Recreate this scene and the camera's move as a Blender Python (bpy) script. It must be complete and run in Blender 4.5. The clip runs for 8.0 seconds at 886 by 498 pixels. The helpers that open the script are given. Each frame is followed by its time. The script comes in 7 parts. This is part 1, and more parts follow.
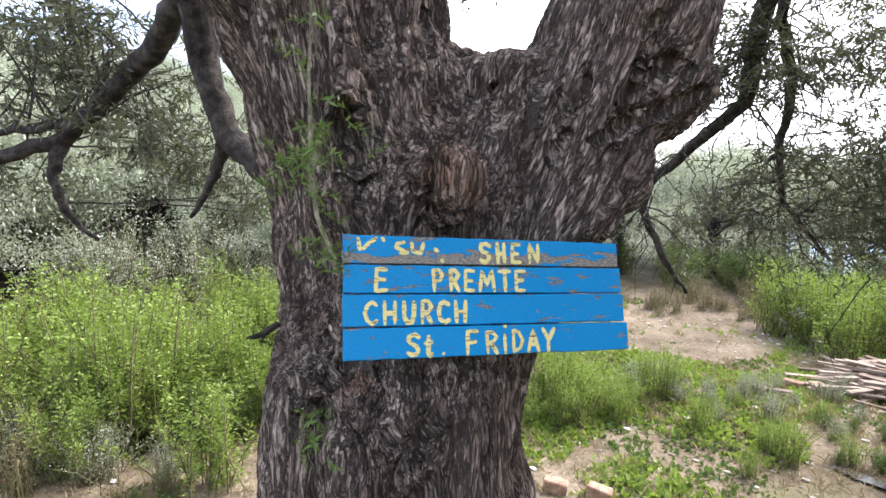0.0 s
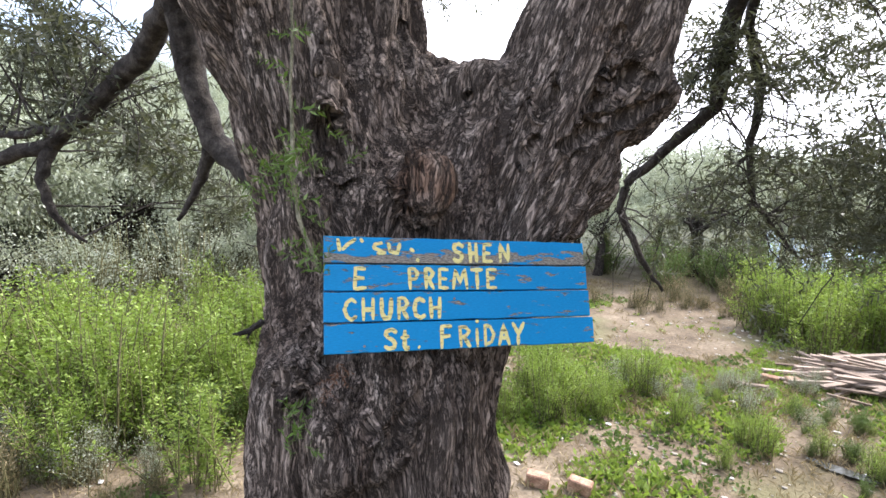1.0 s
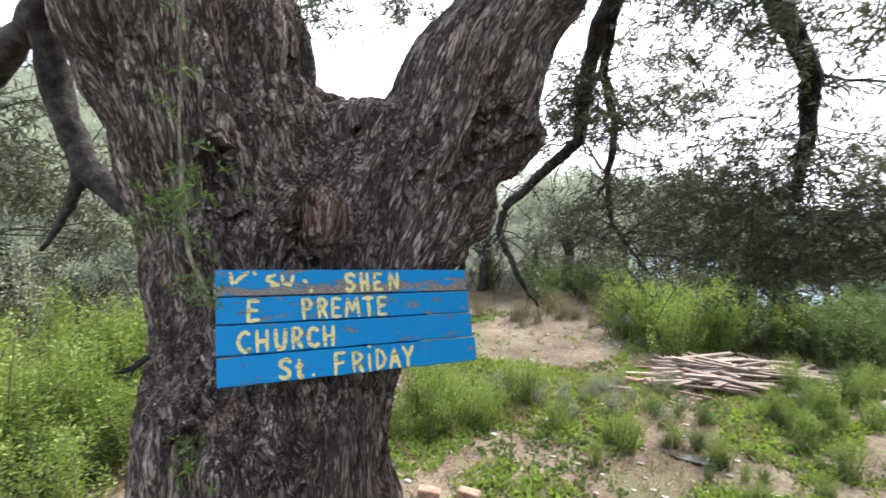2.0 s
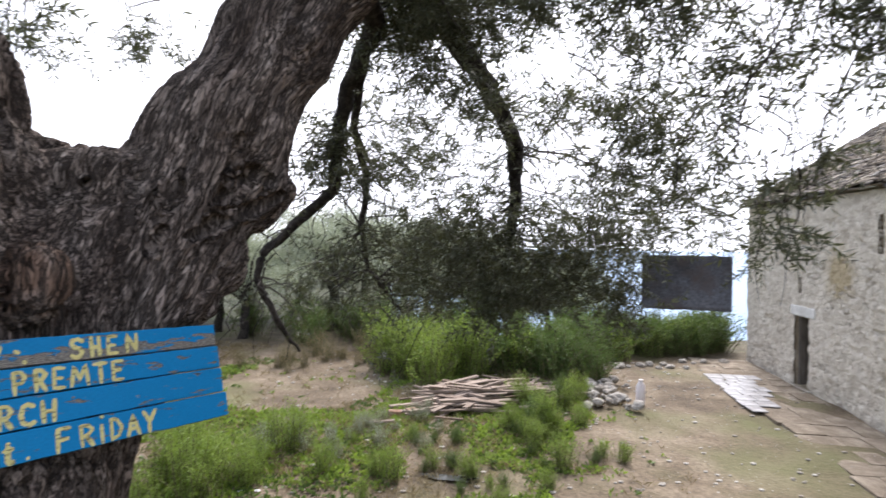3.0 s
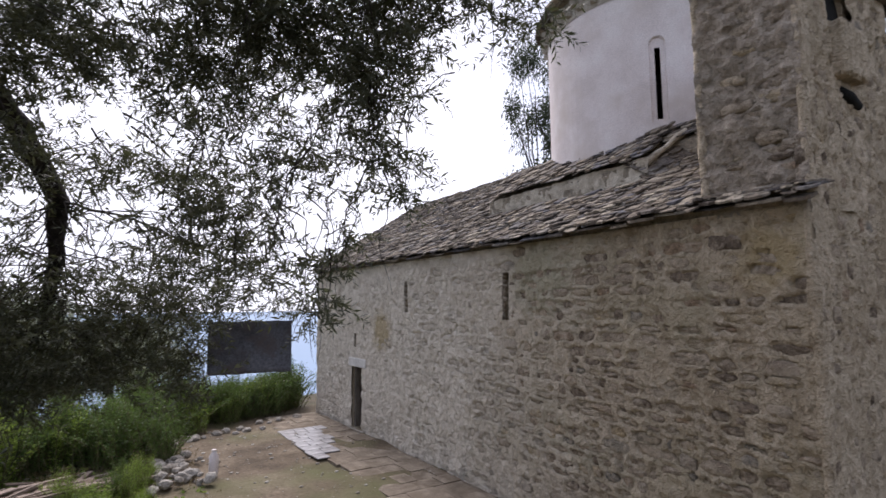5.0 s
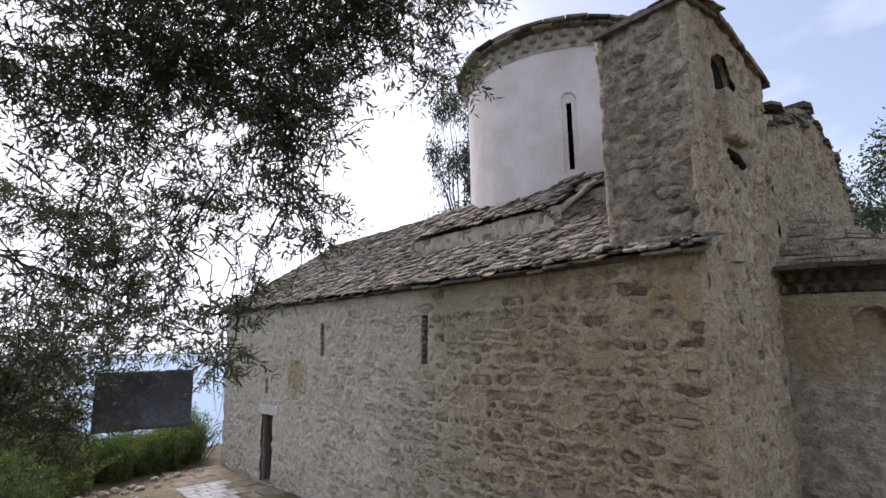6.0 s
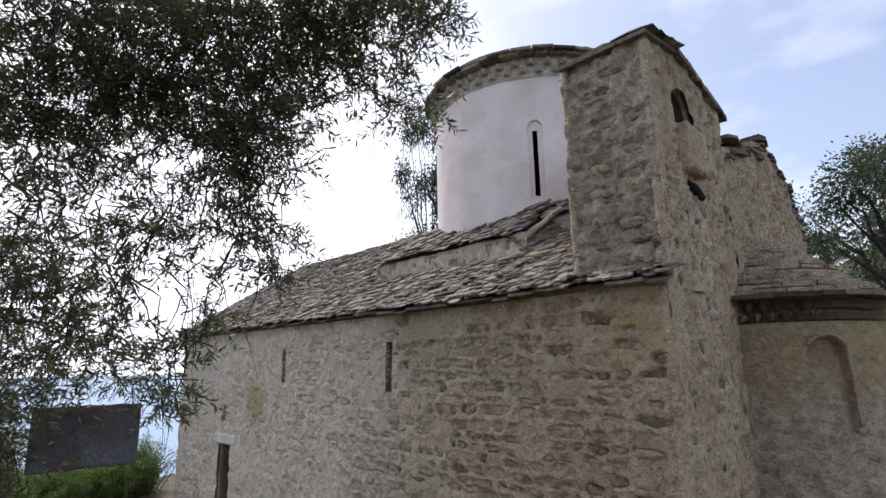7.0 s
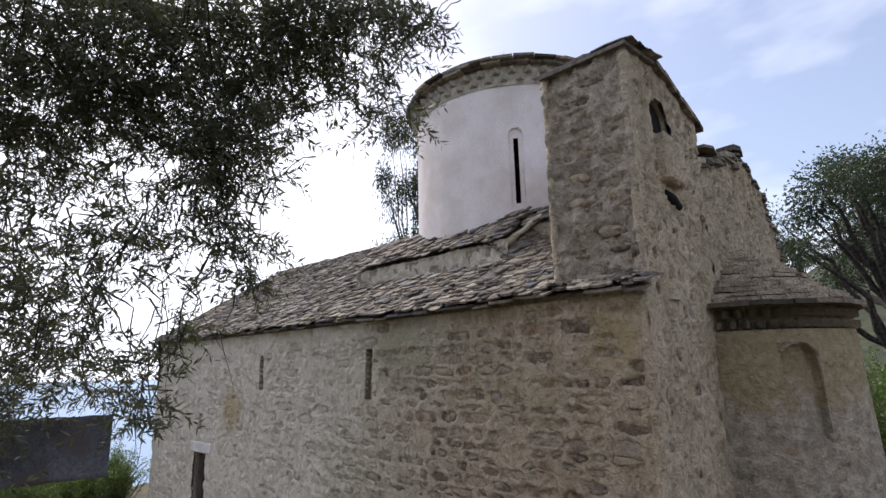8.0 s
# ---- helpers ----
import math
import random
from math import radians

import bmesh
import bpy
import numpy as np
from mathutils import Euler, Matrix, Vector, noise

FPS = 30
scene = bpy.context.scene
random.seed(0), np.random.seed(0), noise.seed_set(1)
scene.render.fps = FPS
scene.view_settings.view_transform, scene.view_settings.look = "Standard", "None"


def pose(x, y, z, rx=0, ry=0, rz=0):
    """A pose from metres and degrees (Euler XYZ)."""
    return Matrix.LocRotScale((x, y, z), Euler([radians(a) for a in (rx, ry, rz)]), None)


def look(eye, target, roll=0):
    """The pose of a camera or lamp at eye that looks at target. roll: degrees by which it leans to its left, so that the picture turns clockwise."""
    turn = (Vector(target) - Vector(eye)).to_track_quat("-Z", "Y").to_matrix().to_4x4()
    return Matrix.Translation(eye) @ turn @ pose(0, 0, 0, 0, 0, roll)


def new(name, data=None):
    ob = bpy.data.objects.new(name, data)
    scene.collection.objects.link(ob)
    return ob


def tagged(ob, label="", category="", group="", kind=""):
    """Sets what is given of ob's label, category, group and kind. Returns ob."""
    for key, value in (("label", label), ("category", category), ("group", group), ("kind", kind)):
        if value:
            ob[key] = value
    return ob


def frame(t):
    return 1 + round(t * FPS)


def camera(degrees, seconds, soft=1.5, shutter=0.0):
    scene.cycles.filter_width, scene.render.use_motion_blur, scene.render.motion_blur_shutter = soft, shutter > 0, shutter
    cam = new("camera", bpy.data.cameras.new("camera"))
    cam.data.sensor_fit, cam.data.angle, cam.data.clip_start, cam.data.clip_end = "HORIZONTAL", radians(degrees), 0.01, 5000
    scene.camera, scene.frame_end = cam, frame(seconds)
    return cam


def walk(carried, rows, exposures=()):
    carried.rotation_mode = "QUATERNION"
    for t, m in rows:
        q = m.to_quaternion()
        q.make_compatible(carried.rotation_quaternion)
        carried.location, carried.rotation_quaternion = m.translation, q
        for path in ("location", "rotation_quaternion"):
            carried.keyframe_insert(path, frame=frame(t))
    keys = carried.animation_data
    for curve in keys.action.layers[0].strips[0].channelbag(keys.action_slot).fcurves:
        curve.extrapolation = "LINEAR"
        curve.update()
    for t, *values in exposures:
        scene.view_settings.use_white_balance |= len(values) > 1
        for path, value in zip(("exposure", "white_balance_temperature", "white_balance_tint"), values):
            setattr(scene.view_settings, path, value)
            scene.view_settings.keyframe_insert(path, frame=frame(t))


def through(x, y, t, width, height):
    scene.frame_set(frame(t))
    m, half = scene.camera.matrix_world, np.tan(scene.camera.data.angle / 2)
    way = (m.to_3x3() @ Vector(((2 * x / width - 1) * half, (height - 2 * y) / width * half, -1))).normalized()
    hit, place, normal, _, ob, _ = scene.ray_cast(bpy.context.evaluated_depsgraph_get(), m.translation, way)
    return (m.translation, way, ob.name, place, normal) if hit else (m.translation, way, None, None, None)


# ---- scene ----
# seconds, stops, kelvin and tint by which the film's own exposure and white balance drift
EXPOSURES = [(0.0, 1.68, 6350, 15), (1.2, 1.63, 6350, 15), (2.3, 1.36, 6350, 13), (2.6, 1.26, 6350, 13), (3.0, 0.95, 6370, 15), (3.5, 0.56, 6400, 17), (4.5, 0.14, 6350, 20), (5.2, 0.08, 6350, 20), (6.5, 0.25, 6350, 16), (8.0, 0.24, 6350, 16)]
cam = camera(78.99, 8.0, soft=1.5, shutter=0.22)
PATH = [
    (0.0, 0.005, 0.003, 1.552, 82.61, -0.86, 46.77),
    (0.5, 0.055, -0.012, 1.554, 82.63, -0.76, 46.09),
    (1.0, 0.138, -0.050, 1.567, 82.71, -0.69, 45.51),
    (1.2, 0.162, -0.064, 1.581, 82.76, -0.66, 44.91),
    (2.3, 0.267, -0.234, 1.661, 85.82, -1.19, 26.83),
    (2.5, 0.305, -0.274, 1.677, 86.61, -1.16, 22.07),
    (3.0, 0.391, -0.351, 1.709, 89.34, -0.63, 9.00),
    (3.5, 0.457, -0.434, 1.729, 91.85, -0.19, -3.76),
    (4.0, 0.573, -0.461, 1.761, 93.57, -0.04, -14.98),
    (4.5, 0.618, -0.610, 1.765, 94.67, 0.12, -25.08),
    (5.0, 0.568, -0.598, 1.771, 95.88, 0.58, -32.95),
    (5.2, 0.561, -0.594, 1.775, 96.49, 0.73, -35.31),
    (6.5, 0.692, -0.552, 1.913, 101.49, 0.95, -43.35),
    (7.0, 0.717, -0.548, 1.959, 102.01, 1.03, -44.74),
    (7.5, 0.720, -0.553, 1.990, 102.25, 1.09, -45.79),
    (8.0, 0.722, -0.547, 2.014, 102.39, 1.20, -46.79),
]
walk(cam, [(t, pose(*row)) for t, *row in PATH], EXPOSURES)

# ---------------------------------------------------------------- light
SUN_DIR = Vector((0.15, 0.62, 0.77)).normalized()      # towards the hazy sun, over the sea
world = bpy.data.worlds.new("sky")
scene.world = world
world.use_nodes = True
wn, wl = world.node_tree.nodes, world.node_tree.links
wn.clear()
sky = wn.new("ShaderNodeTexSky")
sky.sky_type, sky.sun_disc = 'NISHITA', False
sky.sun_elevation = math.asin(SUN_DIR.z)
sky.sun_rotation = math.atan2(SUN_DIR.x, SUN_DIR.y)
sky.air_density, sky.dust_density, sky.ozone_density = 1.0, 2.0, 0.5
coord = wn.new("ShaderNodeTexCoord")
squash = wn.new("ShaderNodeMapping")
squash.inputs["Scale"].default_value = (1.0, 1.0, 2.6)
cloud = wn.new("ShaderNodeTexNoise")
cloud.inputs["Scale"].default_value, cloud.inputs["Detail"].default_value = 1.6, 5.0
cloud.inputs["Roughness"].default_value = 0.55
cover = wn.new("ShaderNodeValToRGB")
cover.color_ramp.elements[0].position, cover.color_ramp.elements[0].color = 0.40, (0.12, 0.12, 0.12, 1)
cover.color_ramp.elements[1].position, cover.color_ramp.elements[1].color = 0.68, (0.75, 0.75, 0.75, 1)
# thick bright haze on the side of the sun
side = wn.new("ShaderNodeVectorMath")
side.operation = 'DOT_PRODUCT'
side.inputs[1].default_value = Vector((-0.1, 0.97, 0.2)).normalized()
haze = wn.new("ShaderNodeMapRange")
haze.interpolation_type = 'SMOOTHSTEP'
haze.inputs["From Min"].default_value, haze.inputs["From Max"].default_value = 0.48, 0.84
most = wn.new("ShaderNodeMath")
most.operation = 'MAXIMUM'
veil = wn.new("ShaderNodeMix")
veil.data_type = 'RGBA'
veil.inputs["B"].default_value = (8.6, 8.9, 9.5, 1)
back = wn.new("ShaderNodeBackground")
back.inputs["Strength"].default_value = 0.15
wout = wn.new("ShaderNodeOutputWorld")
wl.new(coord.outputs["Generated"], squash.inputs["Vector"])
wl.new(squash.outputs["Vector"], cloud.inputs["Vector"])
wl.new(cloud.outputs["Fac"], cover.inputs["Fac"])
wl.new(coord.outputs["Generated"], side.inputs[0])
wl.new(side.outputs["Value"], haze.inputs["Value"])
wl.new(cover.outputs["Color"], most.inputs[0])
wl.new(haze.outputs["Result"], most.inputs[1])
wl.new(most.outputs["Value"], veil.inputs["Factor"])
wl.new(sky.outputs["Color"], veil.inputs["A"])
wl.new(veil.outputs["Result"], back.inputs["Color"])
wl.new(back.outputs["Background"], wout.inputs["Surface"])

sun = new("sun", bpy.data.lights.new("sun", 'SUN'))
sun.data.energy, sun.data.angle, sun.data.color = 3.0, radians(28), (1.0, 0.96, 0.9)
sun.matrix_world = look(SUN_DIR * 40, (0, 0, 0))

# ---------------------------------------------------------------- materials
def material(name, rough=0.85, metal=0.0):
    m = bpy.data.materials.new(name)
    m.use_nodes = True
    b = m.node_tree.nodes["Principled BSDF"]
    b.inputs["Roughness"].default_value, b.inputs["Metallic"].default_value = rough, metal
    b.inputs["Specular IOR Level"].default_value = 0.25
    return m, m.node_tree.nodes, m.node_tree.links, b


def ramp(nodes, stops):
    r = nodes.new("ShaderNodeValToRGB")
    e = r.color_ramp.elements
    while len(e) < len(stops):
        e.new(0.5)
    for k, (p, c) in zip(e, stops):
        k.position, k.color = p, (*c, 1)
    return r


def noise_node(nodes, links, vec, scale, detail=4.0, rough=0.6):
    n = nodes.new("ShaderNodeTexNoise")
    n.inputs["Scale"].default_value, n.inputs["Detail"].default_value, n.inputs["Roughness"].default_value = scale, detail, rough
    links.new(vec, n.inputs["Vector"])
    return n


def mixed(nodes, links, fac, a, b, kind='MIX'):
    m = nodes.new("ShaderNodeMix")
    m.data_type, m.blend_type = 'RGBA', kind
    for key, v in (("Factor", fac), ("A", a), ("B", b)):
        if isinstance(v, (int, float)):
            m.inputs[key].default_value = v
        elif isinstance(v, tuple):
            m.inputs[key].default_value = (*v, 1)
        else:
            links.new(v, m.inputs[key])
    return m.outputs["Result"]


def bump(nodes, links, b, height, strength, dist, under=None):
    n = nodes.new("ShaderNodeBump")
    n.inputs["Strength"].default_value, n.inputs["Distance"].default_value = strength, dist
    links.new(height, n.inputs["Height"])
    if under is not None:
        links.new(under.outputs["Normal"], n.inputs["Normal"])
    links.new(n.outputs["Normal"], b.inputs["Normal"])
    return n


def grainy(name, dark, mid, light, scale=6.0, fine=60.0, rough=0.9, relief=0.5, depth=0.01, per_piece=0.0, stretch=(1, 1, 1), stain=None, island=False, mild=False):
    """A mineral or earthy surface: two scales of noise, a stain at a large scale, a shade for each piece."""
    m, n, l, b = material(name, rough)
    co = n.new("ShaderNodeTexCoord")
    mp = n.new("ShaderNodeMapping")
    mp.inputs["Scale"].default_value = stretch
    l.new(co.outputs["Object"], mp.inputs["Vector"])
    vec = mp.outputs["Vector"]
    if per_piece:
        info = n.new("ShaderNodeNewGeometry" if island else "ShaderNodeObjectInfo")
        pick = info.outputs["Random Per Island" if island else "Random"]
        shift = n.new("ShaderNodeVectorMath")
        shift.operation = 'MULTIPLY_ADD'
        l.new(pick, shift.inputs[0])
        shift.inputs[1].default_value = (37, 53, 71)
        l.new(vec, shift.inputs[2])
        vec = shift.outputs["Vector"]
    big = noise_node(n, l, vec, scale, 5.0)
    small = noise_node(n, l, vec, fine, 3.0, 0.7)
    base = ramp(n, [(0.36, dark), (0.5, mid), (0.64, light)])
    l.new(big.outputs["Fac"], base.inputs["Fac"])
    grain = ramp(n, [(0.37, (0.86,) * 3), (0.63, (1.1,) * 3)] if mild else [(0.37, (0.7,) * 3), (0.63, (1.22,) * 3)])
    l.new(small.outputs["Fac"], grain.inputs["Fac"])
    col = mixed(n, l, 1.0, base.outputs["Color"], grain.outputs["Color"], 'MULTIPLY')
    if stain:
        broad = noise_node(n, l, vec, stain[1], 3.0)
        mask = ramp(n, [(0.5, (0, 0, 0)), (0.68, (1, 1, 1))])
        l.new(broad.outputs["Fac"], mask.inputs["Fac"])
        col = mixed(n, l, mask.outputs["Color"], col, stain[0])
    if per_piece:
        tone = ramp(n, [(0.0, (1 - per_piece, 1 - 1.1 * per_piece, 1 - 1.2 * per_piece)), (0.3, (1 - 0.3 * per_piece,) * 3), (0.65, (1.0,) * 3), (1.0, (1 + 0.4 * per_piece,) * 3)])
        l.new(pick, tone.inputs["Fac"])
        col = mixed(n, l, 1.0, col, tone.outputs["Color"], 'MULTIPLY')
    l.new(col, b.inputs["Base Color"])
    first = bump(n, l, b, big.outputs["Fac"], relief, depth * 3)
    bump(n, l, b, small.outputs["Fac"], relief, depth, first)
    return m


MORTAR_TONES = ((0.44, 0.355, 0.25), (0.54, 0.448, 0.325), (0.62, 0.522, 0.39))


def streaked(m, low, high, stretch=(1.0, 1.0, 0.22), scale=2.2):
    """Rain streaks: soft vertical bands that darken or bleach a wall."""
    n, l = m.node_tree.nodes, m.node_tree.links
    b = n["Principled BSDF"]
    old = b.inputs["Base Color"].links[0].from_socket
    co = n.new("ShaderNodeTexCoord")
    mp = n.new("ShaderNodeMapping")
    mp.inputs["Scale"].default_value = stretch
    l.new(co.outputs["Object"], mp.inputs["Vector"])
    band = noise_node(n, l, mp.outputs["Vector"], scale, 5.0, 0.6)
    tone = ramp(n, [(0.36, low), (0.5, (0.97, 0.97, 0.96)), (0.66, high)])
    l.new(band.outputs["Fac"], tone.inputs["Fac"])
    l.new(mixed(n, l, 1.0, old, tone.outputs["Color"], 'MULTIPLY'), b.inputs["Base Color"])
    return m


def mortar_material(name, tones, stain):
    return streaked(grainy(name, *tones, 8, 24, relief=1.0, depth=0.045, stain=stain, rough=0.95, mild=True), (0.84, 0.82, 0.78), (1.1, 1.1, 1.1))


MORTAR = mortar_material("lime_mortar", MORTAR_TONES, ((0.43, 0.365, 0.265), 0.6))


def stone_material(name, island):
    """Mixed field stone: brown, grey, ochre and reddish pieces, each with its own tone."""
    m, n, l, b = material(name, 0.92)
    co = n.new("ShaderNodeTexCoord")
    info = n.new("ShaderNodeNewGeometry" if island else "ShaderNodeObjectInfo")
    pick = info.outputs["Random Per Island" if island else "Random"]
    at = n.new("ShaderNodeNewGeometry").outputs["Position"]
    hue = ramp(n, [(0.0, (0.16, 0.122, 0.09)), (0.13, (0.25, 0.195, 0.143)), (0.28, (0.36, 0.288, 0.212)), (0.46, (0.44, 0.36, 0.268)), (0.6, (0.48, 0.395, 0.293)), (0.7, (0.38, 0.27, 0.178)), (0.8, (0.31, 0.285, 0.24)), (0.9, (0.49, 0.38, 0.23)), (1.0, (0.50, 0.425, 0.337))])
    l.new(pick, hue.inputs["Fac"])
    big = noise_node(n, l, at, 13, 5.0, 0.65)
    small = noise_node(n, l, at, 55, 3.0, 0.7)
    tone = ramp(n, [(0.36, (0.66, 0.65, 0.63)), (0.5, (1, 1, 1)), (0.64, (1.28, 1.27, 1.25))])
    l.new(big.outputs["Fac"], tone.inputs["Fac"])
    grain = ramp(n, [(0.37, (0.78, 0.78, 0.78)), (0.63, (1.16, 1.16, 1.16))])
    l.new(small.outputs["Fac"], grain.inputs["Fac"])
    col = mixed(n, l, 1.0, hue.outputs["Color"], tone.outputs["Color"], 'MULTIPLY')
    col = mixed(n, l, 1.0, col, grain.outputs["Color"], 'MULTIPLY')
    smear = noise_node(n, l, at, 4.5, 5.0, 0.7)          # lime smeared over the faces
    mask = ramp(n, [(0.46, (0, 0, 0)), (0.6, (0.8, 0.8, 0.8))])
    l.new(smear.outputs["Fac"], mask.inputs["Fac"])
    col = mixed(n, l, mask.outputs["Color"], col, (0.56, 0.465, 0.35))
    l.new(col, b.inputs["Base Color"])
    one = bump(n, l, b, big.outputs["Fac"], 1.0, 0.06)
    bump(n, l, b, small.outputs["Fac"], 1.0, 0.03, one)
    return m


STONE, STONE_REST = stone_material("field_stone", False), stone_material("field_stone_rest", True)
PLASTER = grainy("white_plaster", (0.66, 0.59, 0.565), (0.73, 0.66, 0.64), (0.78, 0.725, 0.705), 1.2, 50, relief=0.25, depth=0.004, stain=((0.62, 0.545, 0.50), 0.8), mild=True)


def slate_material(name, island):
    """Split roof stones: brown, grey, bluish and pale pieces with lichen and pale edges."""
    m, n, l, b = material(name, 0.9)
    info = n.new("ShaderNodeNewGeometry" if island else "ShaderNodeObjectInfo")
    pick = info.outputs["Random Per Island" if island else "Random"]
    at = n.new("ShaderNodeNewGeometry").outputs["Position"]
    hue = ramp(n, [(0.0, (0.05, 0.042, 0.036)), (0.16, (0.12, 0.098, 0.08)), (0.32, (0.20, 0.167, 0.132)), (0.46, (0.27, 0.23, 0.18)), (0.58, (0.15, 0.14, 0.135)), (0.68, (0.34, 0.30, 0.235)), (0.78, (0.125, 0.125, 0.14)), (0.88, (0.22, 0.178, 0.13)), (1.0, (0.38, 0.335, 0.265))])
    l.new(pick, hue.inputs["Fac"])
    big = noise_node(n, l, at, 10, 5.0, 0.65)
    tone = ramp(n, [(0.36, (0.6, 0.58, 0.56)), (0.52, (1, 1, 1)), (0.66, (1.35, 1.33, 1.28))])
    l.new(big.outputs["Fac"], tone.inputs["Fac"])
    small = noise_node(n, l, at, 60, 3.0, 0.7)
    grain = ramp(n, [(0.37, (0.75,) * 3), (0.63, (1.2,) * 3)])
    l.new(small.outputs["Fac"], grain.inputs["Fac"])
    col = mixed(n, l, 1.0, hue.outputs["Color"], tone.outputs["Color"], 'MULTIPLY')
    col = mixed(n, l, 1.0, col, grain.outputs["Color"], 'MULTIPLY')
    for scale, low, high, spot in ((2.1, 0.6, 0.7, (0.36, 0.33, 0.20)), (1.3, 0.6, 0.68, (0.17, 0.175, 0.21))):      # lichen, then a bluish bloom
        patch = noise_node(n, l, at, scale, 7.0, 0.75)
        mask = ramp(n, [(low, (0, 0, 0)), (high, (0.55,) * 3)])
        l.new(patch.outputs["Fac"], mask.inputs["Fac"])
        col = mixed(n, l, mask.outputs["Color"], col, spot)
    l.new(col, b.inputs["Base Color"])
    one = bump(n, l, b, big.outputs["Fac"], 1.0, 0.03)
    bump(n, l, b, small.outputs["Fac"], 1.0, 0.012, one)
    return m


SLATE = slate_material("roof_stone", False)
# near-black, so the shade of closed spaces is in the colour
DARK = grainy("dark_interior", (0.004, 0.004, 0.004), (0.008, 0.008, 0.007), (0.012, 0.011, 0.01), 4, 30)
EARTH = grainy("trodden_earth", (0.092, 0.069, 0.045), (0.148, 0.113, 0.075), (0.215, 0.172, 0.12), 0.8, 14, relief=1.0, depth=0.03, stain=((0.115, 0.115, 0.05), 0.28))


def turf_beyond(m, near, far):
    """Away from the trodden yard the earth is under grass."""
    n, l = m.node_tree.nodes, m.node_tree.links
    b = n["Principled BSDF"]
    old = b.inputs["Base Color"].links[0].from_socket
    co = n.new("ShaderNodeTexCoord")
    ln = n.new("ShaderNodeVectorMath")
    ln.operation = 'LENGTH'
    l.new(co.outputs["Object"], ln.inputs[0])
    mask = n.new("ShaderNodeMapRange")
    mask.inputs["From Min"].default_value, mask.inputs["From Max"].default_value = near, far
    l.new(ln.outputs["Value"], mask.inputs["Value"])
    tone = ramp(n, [(0.35, (0.024, 0.03, 0.014)), (0.65, (0.062, 0.066, 0.032))])
    l.new(noise_node(n, l, co.outputs["Object"], 0.35, 6.0).outputs["Fac"], tone.inputs["Fac"])
    l.new(mixed(n, l, mask.outputs["Result"], old, tone.outputs["Color"]), b.inputs["Base Color"])


turf_beyond(EARTH, 18, 26)

# ---------------------------------------------------------------- mesh helpers
def mesh_of(name, verts, faces, mat=None, smooth=False):
    me = bpy.data.meshes.new(name)
    me.from_pydata([tuple(map(float, v)) for v in verts], [], [tuple(map(int, f)) for f in faces])
    if mat:
        me.materials.append(mat)
    if smooth:
        me.shade_smooth()
    me.update()
    return me


def part(name, me, parent=None, label="", m=None):
    """Links a mesh (or bmesh) as one object under a thing or a part."""
    ob = new(name, me)
    if parent is not None:
        ob.parent = parent
    if m is not None:
        ob.matrix_basis = m
    if label:
        tagged(ob, label)
    return ob


def thing(name, label, category, at=(0, 0, 0), group="", kind="", me=None):
    ob = new(name, me)
    ob.location = at
    return tagged(ob, label, category, group, kind)


def box_data(lo, hi):
    (a, b, c), (d, e, f) = lo, hi
    v = [(a, b, c), (d, b, c), (d, e, c), (a, e, c), (a, b, f), (d, b, f), (d, e, f), (a, e, f)]
    return v, [(0, 3, 2, 1), (4, 5, 6, 7), (0, 1, 5, 4), (1, 2, 6, 5), (2, 3, 7, 6), (3, 0, 4, 7)]


def joined(name, pieces, mat, smooth=False):
    """One mesh out of (verts, faces) pieces."""
    V, F = [], []
    for v, f in pieces:
        k = len(V)
        V += list(v)
        F += [tuple(i + k for i in q) for q in f]
    return mesh_of(name, V, F, mat, smooth)


def prism(poly, a, b, axis='y'):
    """A polygon in the (u, z) plane drawn out between a and b along x or y."""
    n = len(poly)
    if axis == 'y':
        v = [(u, a, z) for u, z in poly] + [(u, b, z) for u, z in poly]
    else:
        v = [(a, u, z) for u, z in poly] + [(b, u, z) for u, z in poly]
    f = [tuple(range(n)), tuple(range(2 * n - 1, n - 1, -1))]
    f += [((i + 1) % n, i, i + n, (i + 1) % n + n) for i in range(n)]
    return v, f


def bevelled(me, width, segments=1):
    bm = bmesh.new()
    bm.from_mesh(me)
    bmesh.ops.recalc_face_normals(bm, faces=bm.faces)
    bmesh.ops.bevel(bm, geom=bm.edges[:], offset=width, segments=segments, affect='EDGES')
    bm.to_mesh(me)
    bm.free()
    return me


def tube_data(pts, radii, sides=8, cap=True):
    """A tapered tube along points."""
    P = [Vector(p) for p in pts]
    V, F = [], []
    ref = Vector((0.3, 0.2, 0.9)).normalized()
    for i, p in enumerate(P):
        d = (P[min(i + 1, len(P) - 1)] - P[max(i - 1, 0)]).normalized()
        u = d.cross(ref)
        u = u.normalized() if u.length > 1e-3 else d.orthogonal().normalized()
        w = d.cross(u)
        for k in range(sides):
            a = 2 * math.pi * k / sides
            V.append(p + (u * math.cos(a) + w * math.sin(a)) * radii[i])
    for i in range(len(P) - 1):
        for k in range(sides):
            a, b = i * sides + k, i * sides + (k + 1) % sides
            F.append((a, b, b + sides, a + sides))
    if cap:
        F.append(tuple(range(sides - 1, -1, -1)))
        F.append(tuple(range((len(P) - 1) * sides, len(P) * sides)))
    return V, F


